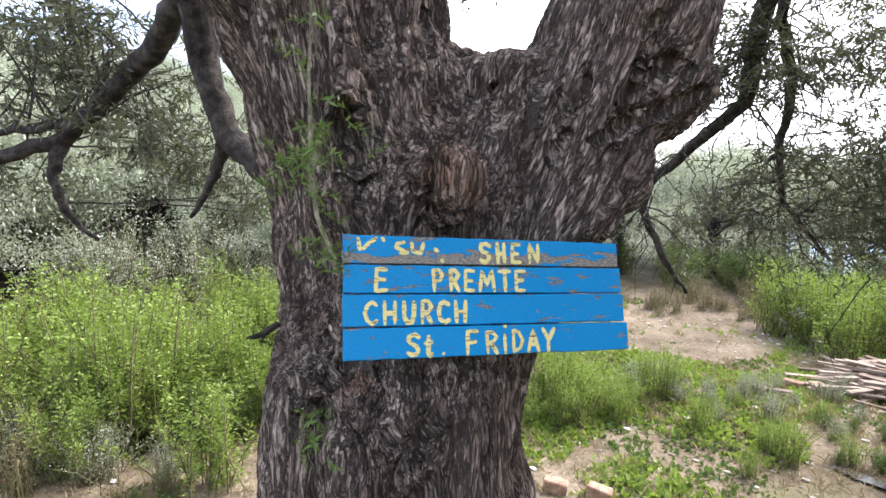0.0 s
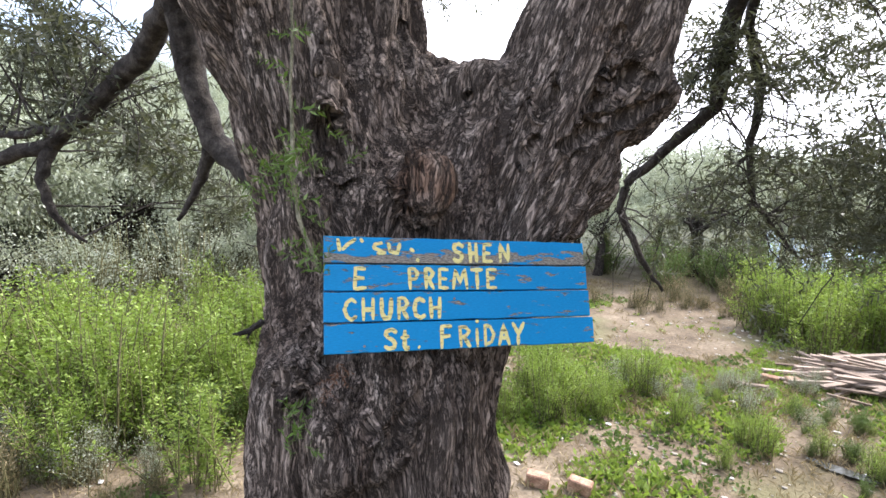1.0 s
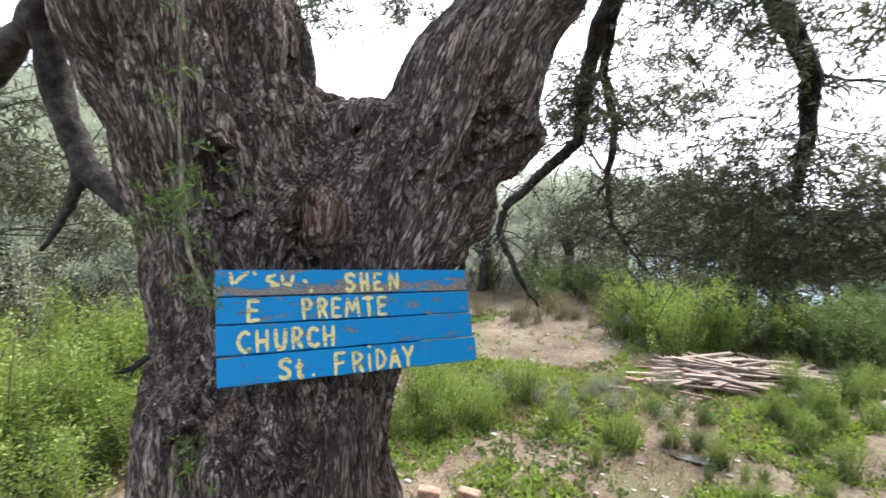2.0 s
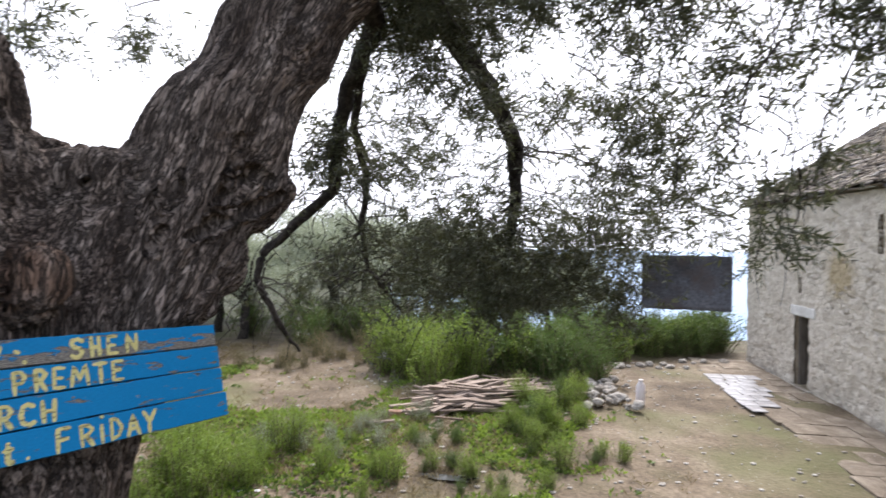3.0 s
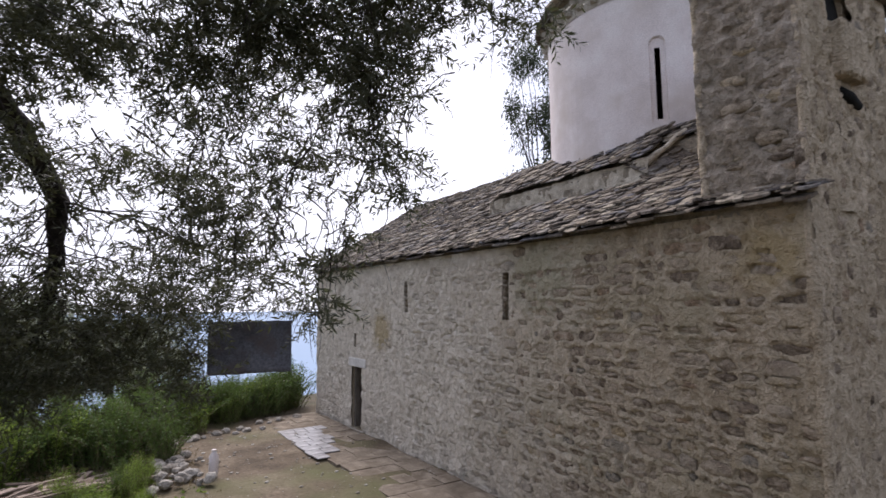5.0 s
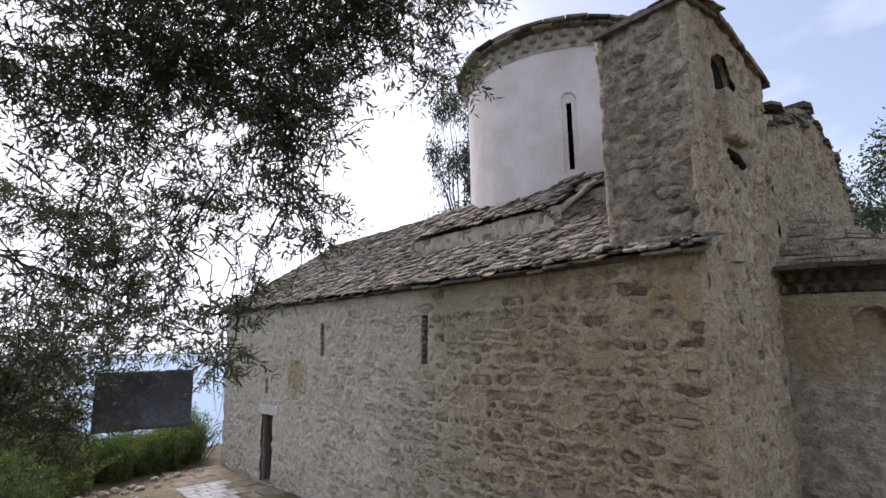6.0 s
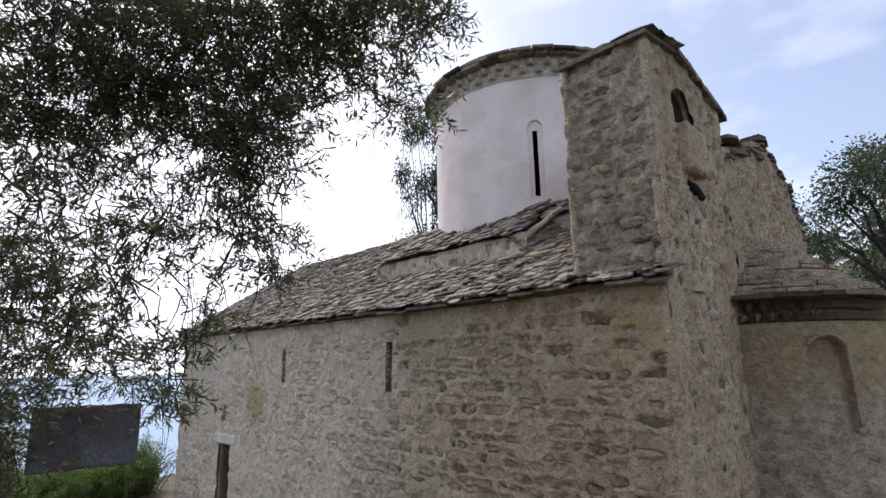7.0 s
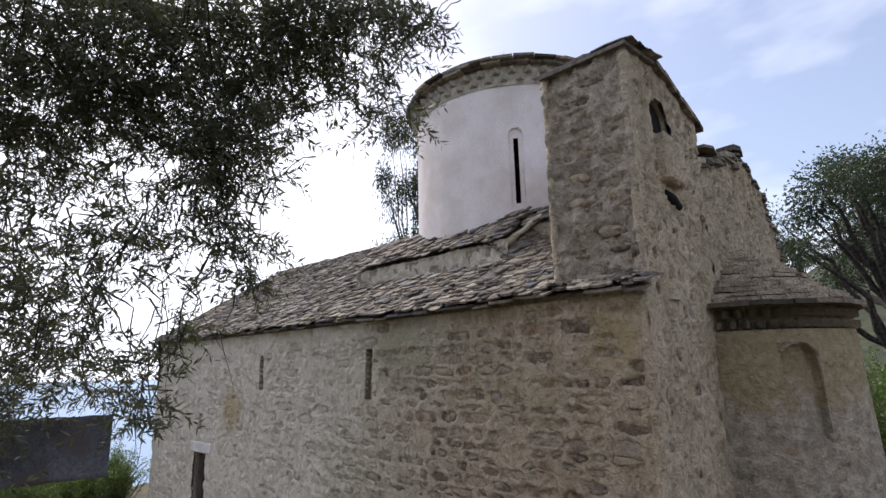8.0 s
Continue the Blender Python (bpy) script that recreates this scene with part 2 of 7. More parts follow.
def vnoise(x, y, z, seed=0):
    """Smooth value noise on numpy arrays, 0 to 1."""
    xi, yi, zi = np.floor(x).astype(np.int64), np.floor(y).astype(np.int64), np.floor(z).astype(np.int64)
    fx, fy, fz = x - xi, y - yi, z - zi
    fx, fy, fz = (q * q * (3 - 2 * q) for q in (fx, fy, fz))

    def h(a, b, c):
        k = (a * 374761393 + b * 668265263 + c * 2147483647 + seed * 974634777) & 0xFFFFFFFF
        k = ((k ^ (k >> 13)) * 1274126177) & 0xFFFFFFFF
        return ((k ^ (k >> 16)) & 0xFFFF) / 65535.0
    r = 0
    for dx in (0, 1):
        for dy in (0, 1):
            for dz in (0, 1):
                r = r + h(xi + dx, yi + dy, zi + dz) * (fx if dx else 1 - fx) * (fy if dy else 1 - fy) * (fz if dz else 1 - fz)
    return r


# ---------------------------------------------------------------- ground
YARD = -1.9


def ground_z(x, y):
    """The bank on which the tree stands falls to the yard of the church; beyond it the land drops to the sea."""
    x, y = np.asarray(x, float), np.asarray(y, float)
    r = np.sqrt((x - 0.3) ** 2 + (y + 0.3) ** 2)
    fall = -0.62 * np.clip(r - 0.9, 0, None)
    z = YARD + np.log1p(np.exp((fall - YARD) * 2.6)) / 2.6       # a soft foot to the bank
    up = np.clip((x - y - 1.5) / 3.0, 0, 1) * np.clip(1 - (x - 3.2) / 2.0, 0, 1)
    z = z * (1 - up)                                             # level ground behind the walker
    z = z - 0.30 * np.clip(y - 21 - 0.1 * x, 0, None) * np.clip((x + 0.35 * y) / 10, 0, 1)   # towards the sea
    z = z + 0.25 * np.clip(-x - 15, 0, 70) * np.clip((0.55 * -x - y + 2) / 6, 0, 1)       # the olive slope beyond the thicket
    z = z + 0.26 * np.clip(x - 70, 0, 350) * np.clip(1 - y / (60 + 0.3 * np.abs(x)), 0, 1)      # the hill behind the church
    z = z + 0.10 * (vnoise(x * 0.7, y * 0.7, 0 * x, 3) - 0.5) + 0.05 * (vnoise(x * 2.1, y * 2.1, 0 * x, 4) - 0.5)
    return np.maximum(z, -48)


def ground():
    """One sheet: fine near the walk, coarse to the horizon."""
    a = np.concatenate([-np.geomspace(30, 4500, 26)[::-1], np.arange(-29.5, 30, 0.2), np.geomspace(30, 4500, 26)])
    n = len(a)
    X, Y = np.meshgrid(a, a, indexing='ij')
    Z = ground_z(X, Y)
    V = np.stack([X, Y, Z], -1).reshape(-1, 3)
    i = np.arange(n * n).reshape(n, n)
    F = np.stack([i[:-1, :-1], i[1:, :-1], i[1:, 1:], i[:-1, 1:]], -1).reshape(-1, 4)
    ob = new("ground", mesh_of("ground", V, F, EARTH, True))
    return tagged(ob, "bare brown earth yard and bank with dry grass and gravel", "ground", kind="structure")


ground()


SEA = material("sea", 0.6)[0]
SEA.node_tree.nodes["Principled BSDF"].inputs["Base Color"].default_value = (0.17, 0.27, 0.40, 1)
ang = np.linspace(0, 2 * math.pi, 96, endpoint=False)
tagged(new("sea", mesh_of("sea", [(60, 60, -45)] + [(4900 * math.cos(a), 4900 * math.sin(a), -45) for a in ang], [(0, i + 1, (i + 1) % 96 + 1) for i in range(96)], SEA)),
       "calm pale blue sea reaching the horizon", "sea", kind="structure")

# ---------------------------------------------------------------- church
WX, EX = 7.27, 15.89            # long walls
NY, FY = 2.15, 17.95            # end walls
AX = (WX + EX) / 2
EAVE = 2.88
PITCH = 0.625                   # rise of the main roof
rng = random.Random(7)
church = thing("church", "small Byzantine stone church with a plastered drum and stone-slab roofs", "church", (AX, (NY + FY) / 2, YARD))
CH = Matrix.Translation(church.location).inverted()


def cpart(name, me, label="", parent=None):
    """A part of the church, its mesh given in world metres."""
    return part(name, me, parent or church, label, None if parent else CH)


def paler_far(m, most=1.0):
    """Paler towards the door, by an uneven border."""
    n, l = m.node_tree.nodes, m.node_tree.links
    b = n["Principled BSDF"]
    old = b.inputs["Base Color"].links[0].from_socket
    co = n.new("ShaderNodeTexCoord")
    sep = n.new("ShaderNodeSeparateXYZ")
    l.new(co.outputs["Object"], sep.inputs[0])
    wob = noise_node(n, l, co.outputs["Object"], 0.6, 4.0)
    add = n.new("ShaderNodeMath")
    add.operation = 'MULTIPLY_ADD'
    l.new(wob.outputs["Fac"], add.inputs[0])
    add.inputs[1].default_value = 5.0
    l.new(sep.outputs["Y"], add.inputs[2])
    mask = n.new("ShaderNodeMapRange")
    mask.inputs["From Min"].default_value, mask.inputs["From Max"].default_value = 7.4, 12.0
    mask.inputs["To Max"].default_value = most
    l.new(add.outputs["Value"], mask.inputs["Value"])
    lighter = noise_node(n, l, co.outputs["Object"], 5.0, 5.0)
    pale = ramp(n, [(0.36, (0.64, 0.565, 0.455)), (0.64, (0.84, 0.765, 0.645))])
    l.new(lighter.outputs["Fac"], pale.inputs["Fac"])
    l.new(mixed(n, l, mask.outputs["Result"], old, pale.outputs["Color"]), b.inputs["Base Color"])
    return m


def spotted(m, centre, radius, colour, strength=0.8):
    """One stain with an uneven edge at a spot of the wall."""
    n, l = m.node_tree.nodes, m.node_tree.links
    b = n["Principled BSDF"]
    old = b.inputs["Base Color"].links[0].from_socket
    co = n.new("ShaderNodeTexCoord")
    gap = n.new("ShaderNodeVectorMath")
    gap.operation = 'DISTANCE'
    l.new(co.outputs["Object"], gap.inputs[0])
    gap.inputs[1].default_value = centre
    wob = noise_node(n, l, co.outputs["Object"], 2.6, 5.0)
    add = n.new("ShaderNodeMath")
    add.operation = 'MULTIPLY_ADD'
    l.new(wob.outputs["Fac"], add.inputs[0])
    add.inputs[1].default_value = 1.4 * radius
    l.new(gap.outputs["Value"], add.inputs[2])
    mask = n.new("ShaderNodeMapRange")
    mask.inputs["From Min"].default_value, mask.inputs["From Max"].default_value = 1.85 * radius, 1.2 * radius
    mask.inputs["To Max"].default_value = strength
    l.new(add.outputs["Value"], mask.inputs["Value"])
    l.new(mixed(n, l, mask.outputs["Result"], old, colour), b.inputs["Base Color"])
    return m


COAT = paler_far(mortar_material("mortar_coat", MORTAR_TONES, ((0.45, 0.385, 0.265), 0.5)))
COAT = spotted(COAT, (7.27, 12.9, 1.05), 0.62, (0.50, 0.385, 0.20), 0.75)
COAT = spotted(COAT, (7.27, 6.6, 2.3), 0.8, (0.37, 0.345, 0.225), 0.6)
COAT = spotted(COAT, (7.27, 2.6, 2.3), 0.45, (0.43, 0.325, 0.15), 0.6)
WALL_REST = paler_far(stone_material("pale_far_stone", True), 0.75)


def uneven(name, place, us, vs, skip, mat, amp=0.035, seed=0, sockets=()):
    """A hand-laid coat of mortar: a fine grid over a wall's face that bulges, and sinks where a stone's face is left bare."""
    us, vs = np.array(us), np.array(vs)
    n = len(vs)
    P = np.array([[tuple(place(u, v)[0]) for v in vs] for u in us])
    nrm = np.array(place(us[0], vs[0])[1])
    X, Y, Z = P[..., 0] + seed, P[..., 1], P[..., 2]

    def wave(k, s):
        return vnoise(X * k, Y * k, Z * k, s) - 0.5
    h = amp * (0.5 * wave(2.3, 1) + 0.9 * wave(6.0, 2) + 0.7 * wave(12.0, 3) + 0.5 * wave(24.0, 4))
    wu, wv = 0.11 * wave(7.0, 5) + 0.07 * wave(19.0, 6), 0.055 * wave(8.0, 7) + 0.05 * wave(19.0, 8)
    for u, v, w, t, deep in sockets:
        i0, i1 = np.searchsorted(us, (u - w * .7, u + w * .7))
        k0, k1 = np.searchsorted(vs, (v - t * .8, v + t * .8))
        if i1 > i0 and k1 > k0:
            q = (slice(i0, i1), slice(k0, k1))
            du = (us[i0:i1, None] - u + wu[q]) / (w * .5)
            dv = (vs[None, k0:k1] - v + wv[q]) / (t * .5)
            r = (np.abs(du) ** 3.2 + np.abs(dv) ** 3.2) ** (1 / 3.2)
            h[q] = np.minimum(h[q], h[q] - deep * np.clip((1.0 - r) / 0.25, 0, 1))
    V = (P + nrm * h[..., None]).reshape(-1, 3)
    F = [(i * n + k, (i + 1) * n + k, (i + 1) * n + k + 1, i * n + k + 1) for i in range(len(us) - 1) for k in range(n - 1)
         if not skip((us[i] + us[i + 1]) / 2, (vs[k] + vs[k + 1]) / 2)]
    return mesh_of(name, V, F, mat, True)


def lines(a, b, step, extra=()):
    return sorted({round(float(v), 3) for v in (*np.arange(a, b, step), b, *extra)})


def slope_z(x):
    return 2.95 + PITCH * (x - (WX - 0.14))


def wall_boxes(y0, y1, z0, z1, x0, x1, holes):
    """A long wall as blocks round its openings (y0, y1, z0, z1)."""
    cuts = sorted({y0, y1, *[h[0] for h in holes], *[h[1] for h in holes]})
    out = []
    for a, b in zip(cuts, cuts[1:]):
        zs = [z0]
        for h in sorted((h for h in holes if h[0] <= a and h[1] >= b), key=lambda h: h[2]):
            out.append(box_data((x0, a, zs[-1]), (x1, b, h[2])))
            zs.append(h[3])
        out.append(box_data((x0, a, zs[-1]), (x1, b, z1)))
    return out


def framed(o, u, v, n, w, h, t, spin=0.0):
    """The pose of a piece: its width along u, its height along v, its thickness along n."""
    c, s = math.cos(spin), math.sin(spin)
    u2, v2 = u * c + v * s, v * c - u * s
    return Matrix(((u2.x * w, v2.x * h, n.x * t, o.x), (u2.y * w, v2.y * h, n.y * t, o.y), (u2.z * w, v2.z * h, n.z * t, o.z), (0, 0, 0, 1)))


def rubble(u0, u1, z0, z1, place, holes=(), size=(0.16, 0.52), course=(0.10, 0.25), keep=0.94, seed=1, gap=(0.02, 0.08), buried=lambda u, z: 0.2):
    """Stones in rough courses: their poses, and the sockets that the mortar leaves for them."""
    r = random.Random(seed)
    out, sockets, z = [], [], z0
    while z < z1 - 0.05:
        h = min(r.uniform(*course), z1 - z)
        u = u0 + r.uniform(-.1, .1)
        while u < u1:
            w = r.uniform(*size) * (1.2 if h > 0.17 else 0.85)
            uc, zc = u + w / 2, z + h / 2 + r.uniform(-.02, .02)
            u += w + r.uniform(*gap)
            if r.random() > keep or uc + w / 2 > u1 or uc - w / 2 < u0 or any(a - w / 2 < uc < b + w / 2 and c - h / 2 < zc < d + h / 2 for a, b, c, d in holes):
                continue
            spot = place(uc, zc)
            if spot is None:
                continue
            o, along, nrm = spot
            t = r.uniform(.03, .05)
            face = r.uniform(-.004, .014) if r.random() < .3 else r.uniform(-.03, -.008)
            out.append(framed(o + nrm * (face - t), along, Vector((0, 0, 1)), nrm, w * 1.15, h * 1.2, t, r.uniform(-.06, .06)))
            if r.random() > buried(uc, zc):
                sockets.append((uc, zc, w * r.uniform(.8, 1.1), h * r.uniform(.8, 1.1), r.uniform(.03, .07)))
        z += h + r.uniform(0.015, 0.05)
    return out, sockets


DOOR = (14.16, 14.92, -1.86, -0.06)
SLITS = [(7.42, 7.60, 1.46, 2.38), (11.40, 11.57, 1.58, 2.38), (14.56, 14.71, 0.52, 0.94)]
HOLES = [DOOR, *SLITS]
SPLAYED = [DOOR] + [(a - .1, b + .75, c - .05, d + .05) for a, b, c, d in SLITS]      # the slits widen inwards
SPLAYED[-1] = (14.56, 14.86, 0.5, 0.97)
wall_long = cpart("wall", joined("wall_long", wall_boxes(NY + 0.02, FY, YARD - 0.6, EAVE, WX + 0.07, WX + 0.15, HOLES) + wall_boxes(NY + 0.02, FY, YARD - 0.6, EAVE, WX + 0.151, WX + 0.75, SPLAYED), MORTAR), "rubble wall bedded in pale lime mortar")
LONG_STONES, SOCKETS = rubble(NY + 0.02, FY - 0.02, YARD, EAVE - 0.04, lambda u, z: (Vector((WX, u, z)), Vector((0, -1, 0)), Vector((-1, 0, 0))), [*HOLES, (13.8, 15.1, -.1, .25)], size=(0.14, 0.56), course=(0.08, 0.20), keep=0.95, seed=3, buried=lambda u, z: 0.12 + 0.68 * min(1.0, max(0.0, (u - 5.5) / 6)) + 0.5 * (noise.noise((u * .7, z * .9, 4))))
cpart("mortar", uneven("mortar", lambda u, v: (Vector((WX, u, v)), Vector((-1, 0, 0))), lines(NY, FY, 0.034, [q for h in HOLES for q in h[:2]]), lines(YARD - 0.4, EAVE, 0.03, [q for h in HOLES for q in h[2:]]),
      lambda u, v: any(h[0] < u < h[1] and h[2] < v < h[3] for h in HOLES), COAT, 0.05, 0, SOCKETS), "uneven lime mortar", wall_long)
cpart("wall", joined("wall_back", [box_data((EX - 0.75, NY, YARD - 0.6), (EX, FY, EAVE))], MORTAR))
inner = (WX + 0.752, EX - 0.752)
cpart("wall", joined("wall_far", [prism([(inner[0], YARD - .6), (inner[1], YARD - .6), (inner[1], EAVE), (AX, 5.5), (inner[0], EAVE)], FY - 0.75, FY - 0.003)], MORTAR))


def crest(u):
    """The ruined top edge of the gable beside the tower."""
    return 5.47 + 0.245 * (u - 10.08) if u < 13.1 else 6.21 - 0.39 * (u - 13.1) if u < 14.5 else 5.66 - 1.03 * (u - 14.5)


def tower_top(x):
    return min(6.35 + 0.12 * (x - 7.36), 6.06 + 0.25 * (10.1 - x))


def end_place(u, z):
    if z > 3.0 and u < 10.15 and (8.0 < u < 8.95 and 5.15 < z < 6.0):
        return None
    top = crest(u)
    if u < 7.45 and z > 2.9:
        return None
    if u < 10.1 and z > tower_top(u) - 0.12:
        return None
    if u >= 10.1 and z > top - 0.1:
        return None
    if 10.0 < u < 13.15 and z < 3.0 + max(0, 0.95 - abs(u - AX) * 0.62):
        return None
    return Vector((u, NY, z)), Vector((1, 0, 0)), Vector((0, -1, 0))


END_STONES, END_SOCKETS = rubble(WX + 0.02, 14.5, -0.4, 6.75, end_place, size=(0.10, 0.27), course=(0.12, 0.24), keep=0.82, seed=5, gap=(0.05, 0.14))
end_poly = [(inner[0], YARD - .6), (EX - .003, YARD - .6), (EX - .003, 4.2), (14.5, 5.62), (13.1, 6.17), (10.08, 5.44), (10.08, 3.3), (inner[0], 3.1)]
NICHE = (8.49, 5.25, 0.37, 0.36)      # x, sill, half width, height to the spring
wall_end = cpart("wall", joined("wall_end", [prism(end_poly, NY + 0.08, NY + 0.85)], MORTAR), "end wall of rubble stone with a gable")
cpart("mortar", uneven("mortar", lambda u, v: (Vector((u, NY, v)), Vector((0, -1, 0))), lines(WX, EX, 0.045, [10.1]), lines(YARD - 0.4, 6.24, 0.045, [2.88]),
      lambda u, v: v > (2.86 if u < 10.1 else crest(u) - 0.03), MORTAR, 0.055, 2, END_SOCKETS), "uneven lime mortar", wall_end)
# the floor's near-black colour holds the dark of the closed room
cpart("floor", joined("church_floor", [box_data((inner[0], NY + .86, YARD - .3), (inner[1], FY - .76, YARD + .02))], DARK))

# black sheets behind the slits stand for the unlit inside
cpart("slit_shade", joined("slit_shade", [box_data((WX + 0.86, 3.0, YARD), (WX + 0.90, 13.95, 2.75)), box_data((WX + 0.86, 14.45, 0.2), (WX + 0.90, 15.2, 2.75))], DARK), "black panel for the darkness inside, behind the slits")
# the timber door leaf stands ajar inside the opening
WOODDOOR = grainy("grey_wood", (0.10, 0.085, 0.07), (0.17, 0.15, 0.125), (0.25, 0.22, 0.19), 3, 60, stretch=(6, 6, 0.6))
cpart("door", joined("door", [box_data((WX + 0.10, DOOR[1] - 0.08, DOOR[2]), (WX + 0.70, DOOR[1] - 0.03, DOOR[3] - .02))] +
                     [box_data((WX + 0.12 + 0.15 * k, DOOR[1] - 0.095, DOOR[2] + .02), (WX + 0.245 + 0.15 * k, DOOR[1] - 0.081, DOOR[3] - .04)) for k in range(4)], WOODDOOR), "weathered grey plank door standing open")
LIMEWASH = grainy("fresh_limewash", (0.52, 0.50, 0.46), (0.62, 0.60, 0.56), (0.72, 0.70, 0.66), 3, 50, relief=0.4, depth=0.006, mild=True)
cpart("lintel", bevelled(joined("lintel", [box_data((WX - 0.03, 13.86, DOOR[3]), (WX + 0.2, 15.08, DOOR[3] + 0.26))], LIMEWASH), 0.02), "whitewashed stone lintel")

# ---- bell tower
arc = [(8.12 + 0.74 * k / 12, 5.58 + 0.34 * math.sqrt(max(0.0, 1 - (2 * k / 12 - 1) ** 2))) for k in range(13)]


TOWER_COAT = mortar_material("weathered_shaded_mortar", ((0.33, 0.275, 0.215), (0.44, 0.37, 0.295), (0.53, 0.455, 0.37)), ((0.32, 0.275, 0.215), 1.4))
TOWER_STONES, TOWER_SOCKETS = rubble(2.2, 3.42, 3.15, 6.12, lambda u, z: (Vector((7.36, u, z)), Vector((0, -1, 0)), Vector((-1, 0, 0))), size=(0.22, 0.6), course=(0.08, 0.16), keep=0.8, seed=8, buried=lambda u, z: 0.5)
tower = cpart("bell_tower", joined("bell_tower", [
    prism([(7.43, 2.9), (7.43, 6.33), (8.42, 6.46), (10.08, 6.04), (10.08, 2.9)], NY + 0.9, 3.46),
    prism([(7.43, 2.9), (7.43, 6.33), (8.12, tower_top(8.12) - .02), (8.12, 2.9)], NY + .08, NY + 0.899),
    prism([(8.86, 2.9), (8.86, tower_top(8.86) - .03), (10.08, 6.04), (10.08, 2.9)], NY + .08, NY + 0.899),
    prism([(8.12, 2.9), (8.12, 5.28), (8.86, 5.28), (8.86, 2.9)], NY + .08, NY + 0.899),
    *[prism([(a[0], a[1]), (a[0], tower_top(a[0]) - .02), (b[0], tower_top(b[0]) - .02), (b[0], b[1])], NY + .08, NY + 0.899) for a, b in zip(arc, arc[1:])],
], MORTAR), "square gabled bell tower of rubble with an arched niche")


def niche_void(u, v):
    return 8.12 < u < 8.86 and 5.28 < v < 5.58 + 0.34 * math.sqrt(max(0.0, 1 - ((u - 8.49) / 0.37) ** 2))


cpart("mortar", uneven("mortar", lambda u, v: (Vector((u, NY, v)), Vector((0, -1, 0))), lines(7.36, 10.1, 0.045, [8.12, 8.86]), lines(2.85, 6.52, 0.045, [5.28]),
      lambda u, v: niche_void(u, v) or v > tower_top(u), MORTAR, 0.055, 3, END_SOCKETS), "uneven lime mortar", tower)
cpart("mortar", uneven("mortar", lambda u, v: (Vector((7.36, u, v)), Vector((-1, 0, 0))), lines(NY, 3.46, 0.035), lines(2.95, 6.36, 0.035), lambda u, v: False, TOWER_COAT, 0.10, 4, TOWER_SOCKETS), "uneven lime mortar", tower)
# black panel close behind the arch: niche shade put into its colour
cpart("niche_shade", joined("niche_shade", [box_data((8.05, NY + 0.13, 5.2), (8.95, NY + 0.17, 6.0))], DARK), "black panel for the shade inside the arched opening", tower)


def rough_block(name, lo, hi, mat, amp=0.03, cuts=7):
    """A block with worn edges and an uneven face."""
    bm = bmesh.new()
    v, f = box_data(lo, hi)
    vs = [bm.verts.new(p) for p in v]
    for q in f:
        bm.faces.new([vs[i] for i in q])
    bmesh.ops.bevel(bm, geom=bm.edges[:], offset=0.035, segments=1, affect='EDGES')
    bmesh.ops.subdivide_edges(bm, edges=bm.edges[:], cuts=cuts, use_grid_fill=True)
    bm.normal_update()
    for p in bm.verts:
        p.co += p.normal * amp * (noise.noise(p.co * 4.0) + 0.6 * noise.noise(p.co * 11.0))
    me = bpy.data.meshes.new(name)
    bm.to_mesh(me)
    bm.free()
    me.materials.append(mat)
    me.shade_smooth()
    return me


cpart("pier", rough_block("pier", (8.20, NY - 0.15, 4.56), (8.90, NY + 0.12, 5.28), MORTAR), "mortared block under the arched opening", tower)
# no hole is cut: a black tube carries the shade below the block
cpart("hole_shade", joined("hole_shade", [tube_data([(8.35, NY + .015, 4.42), (8.6, NY + .012, 4.36), (8.9, NY + .015, 4.30)], [.05, .09, .06], 10)], DARK, True), "black lump for the shade in a hole where stones have fallen out", tower)
# ---- roofs: plates under the stone slabs
roof = cpart("roof", joined("roof", [
    prism([(WX + 0.04, 2.82), (WX + 0.04, 2.98), (AX, slope_z(AX) - 0.04), (AX, slope_z(AX) - 0.2)], 3.47, FY + 0.1),
    box_data((WX + 0.0, NY + 0.02, 2.83), (7.40, 3.469, 2.97)),
    prism([(EX + 0.10, 2.81), (AX, slope_z(AX) - 0.2), (AX, slope_z(AX) - 0.04), (EX + 0.10, 2.92)], 3.0, FY + 0.1),
    prism([(8.68, 3.7), (8.68, 4.24), (9.55, 4.93), (AX, 5.60), (AX, 5.3)], 5.35, 9.75),
    prism([(9.2, 4.1), (9.2, 4.62), (9.55, 4.93), (AX, 5.60), (AX, 5.3)], 3.47, 5.345),
    ([(8.68, 5.349, 3.7), (9.6, 5.349, 4.3), (8.68, 5.349, 4.25), (9.6, 5.349, 4.95), (8.66, 5.12, 3.88), (9.62, 4.4, 4.46), (8.68, 5.12, 3.6), (9.62, 4.4, 4.2)], [(2, 4, 5, 3), (4, 6, 7, 5), (0, 2, 3, 1), (0, 6, 4, 2), (1, 3, 5, 7)]),
    prism([(10.085, 5.2), (10.085, 5.46), (13.1, 6.19), (14.5, 5.64), (EX + .03, 4.2), (EX + .03, 4.0), (14.4, 5.4), (13.1, 5.95)], NY + 0.02, 3.6),
], SLATE), "roof of overlapping grey stone slabs")
PALE = grainy("pale_render", (0.48, 0.42, 0.325), (0.60, 0.535, 0.43), (0.70, 0.64, 0.53), 5, 40, relief=1.0, depth=0.02, mild=True)
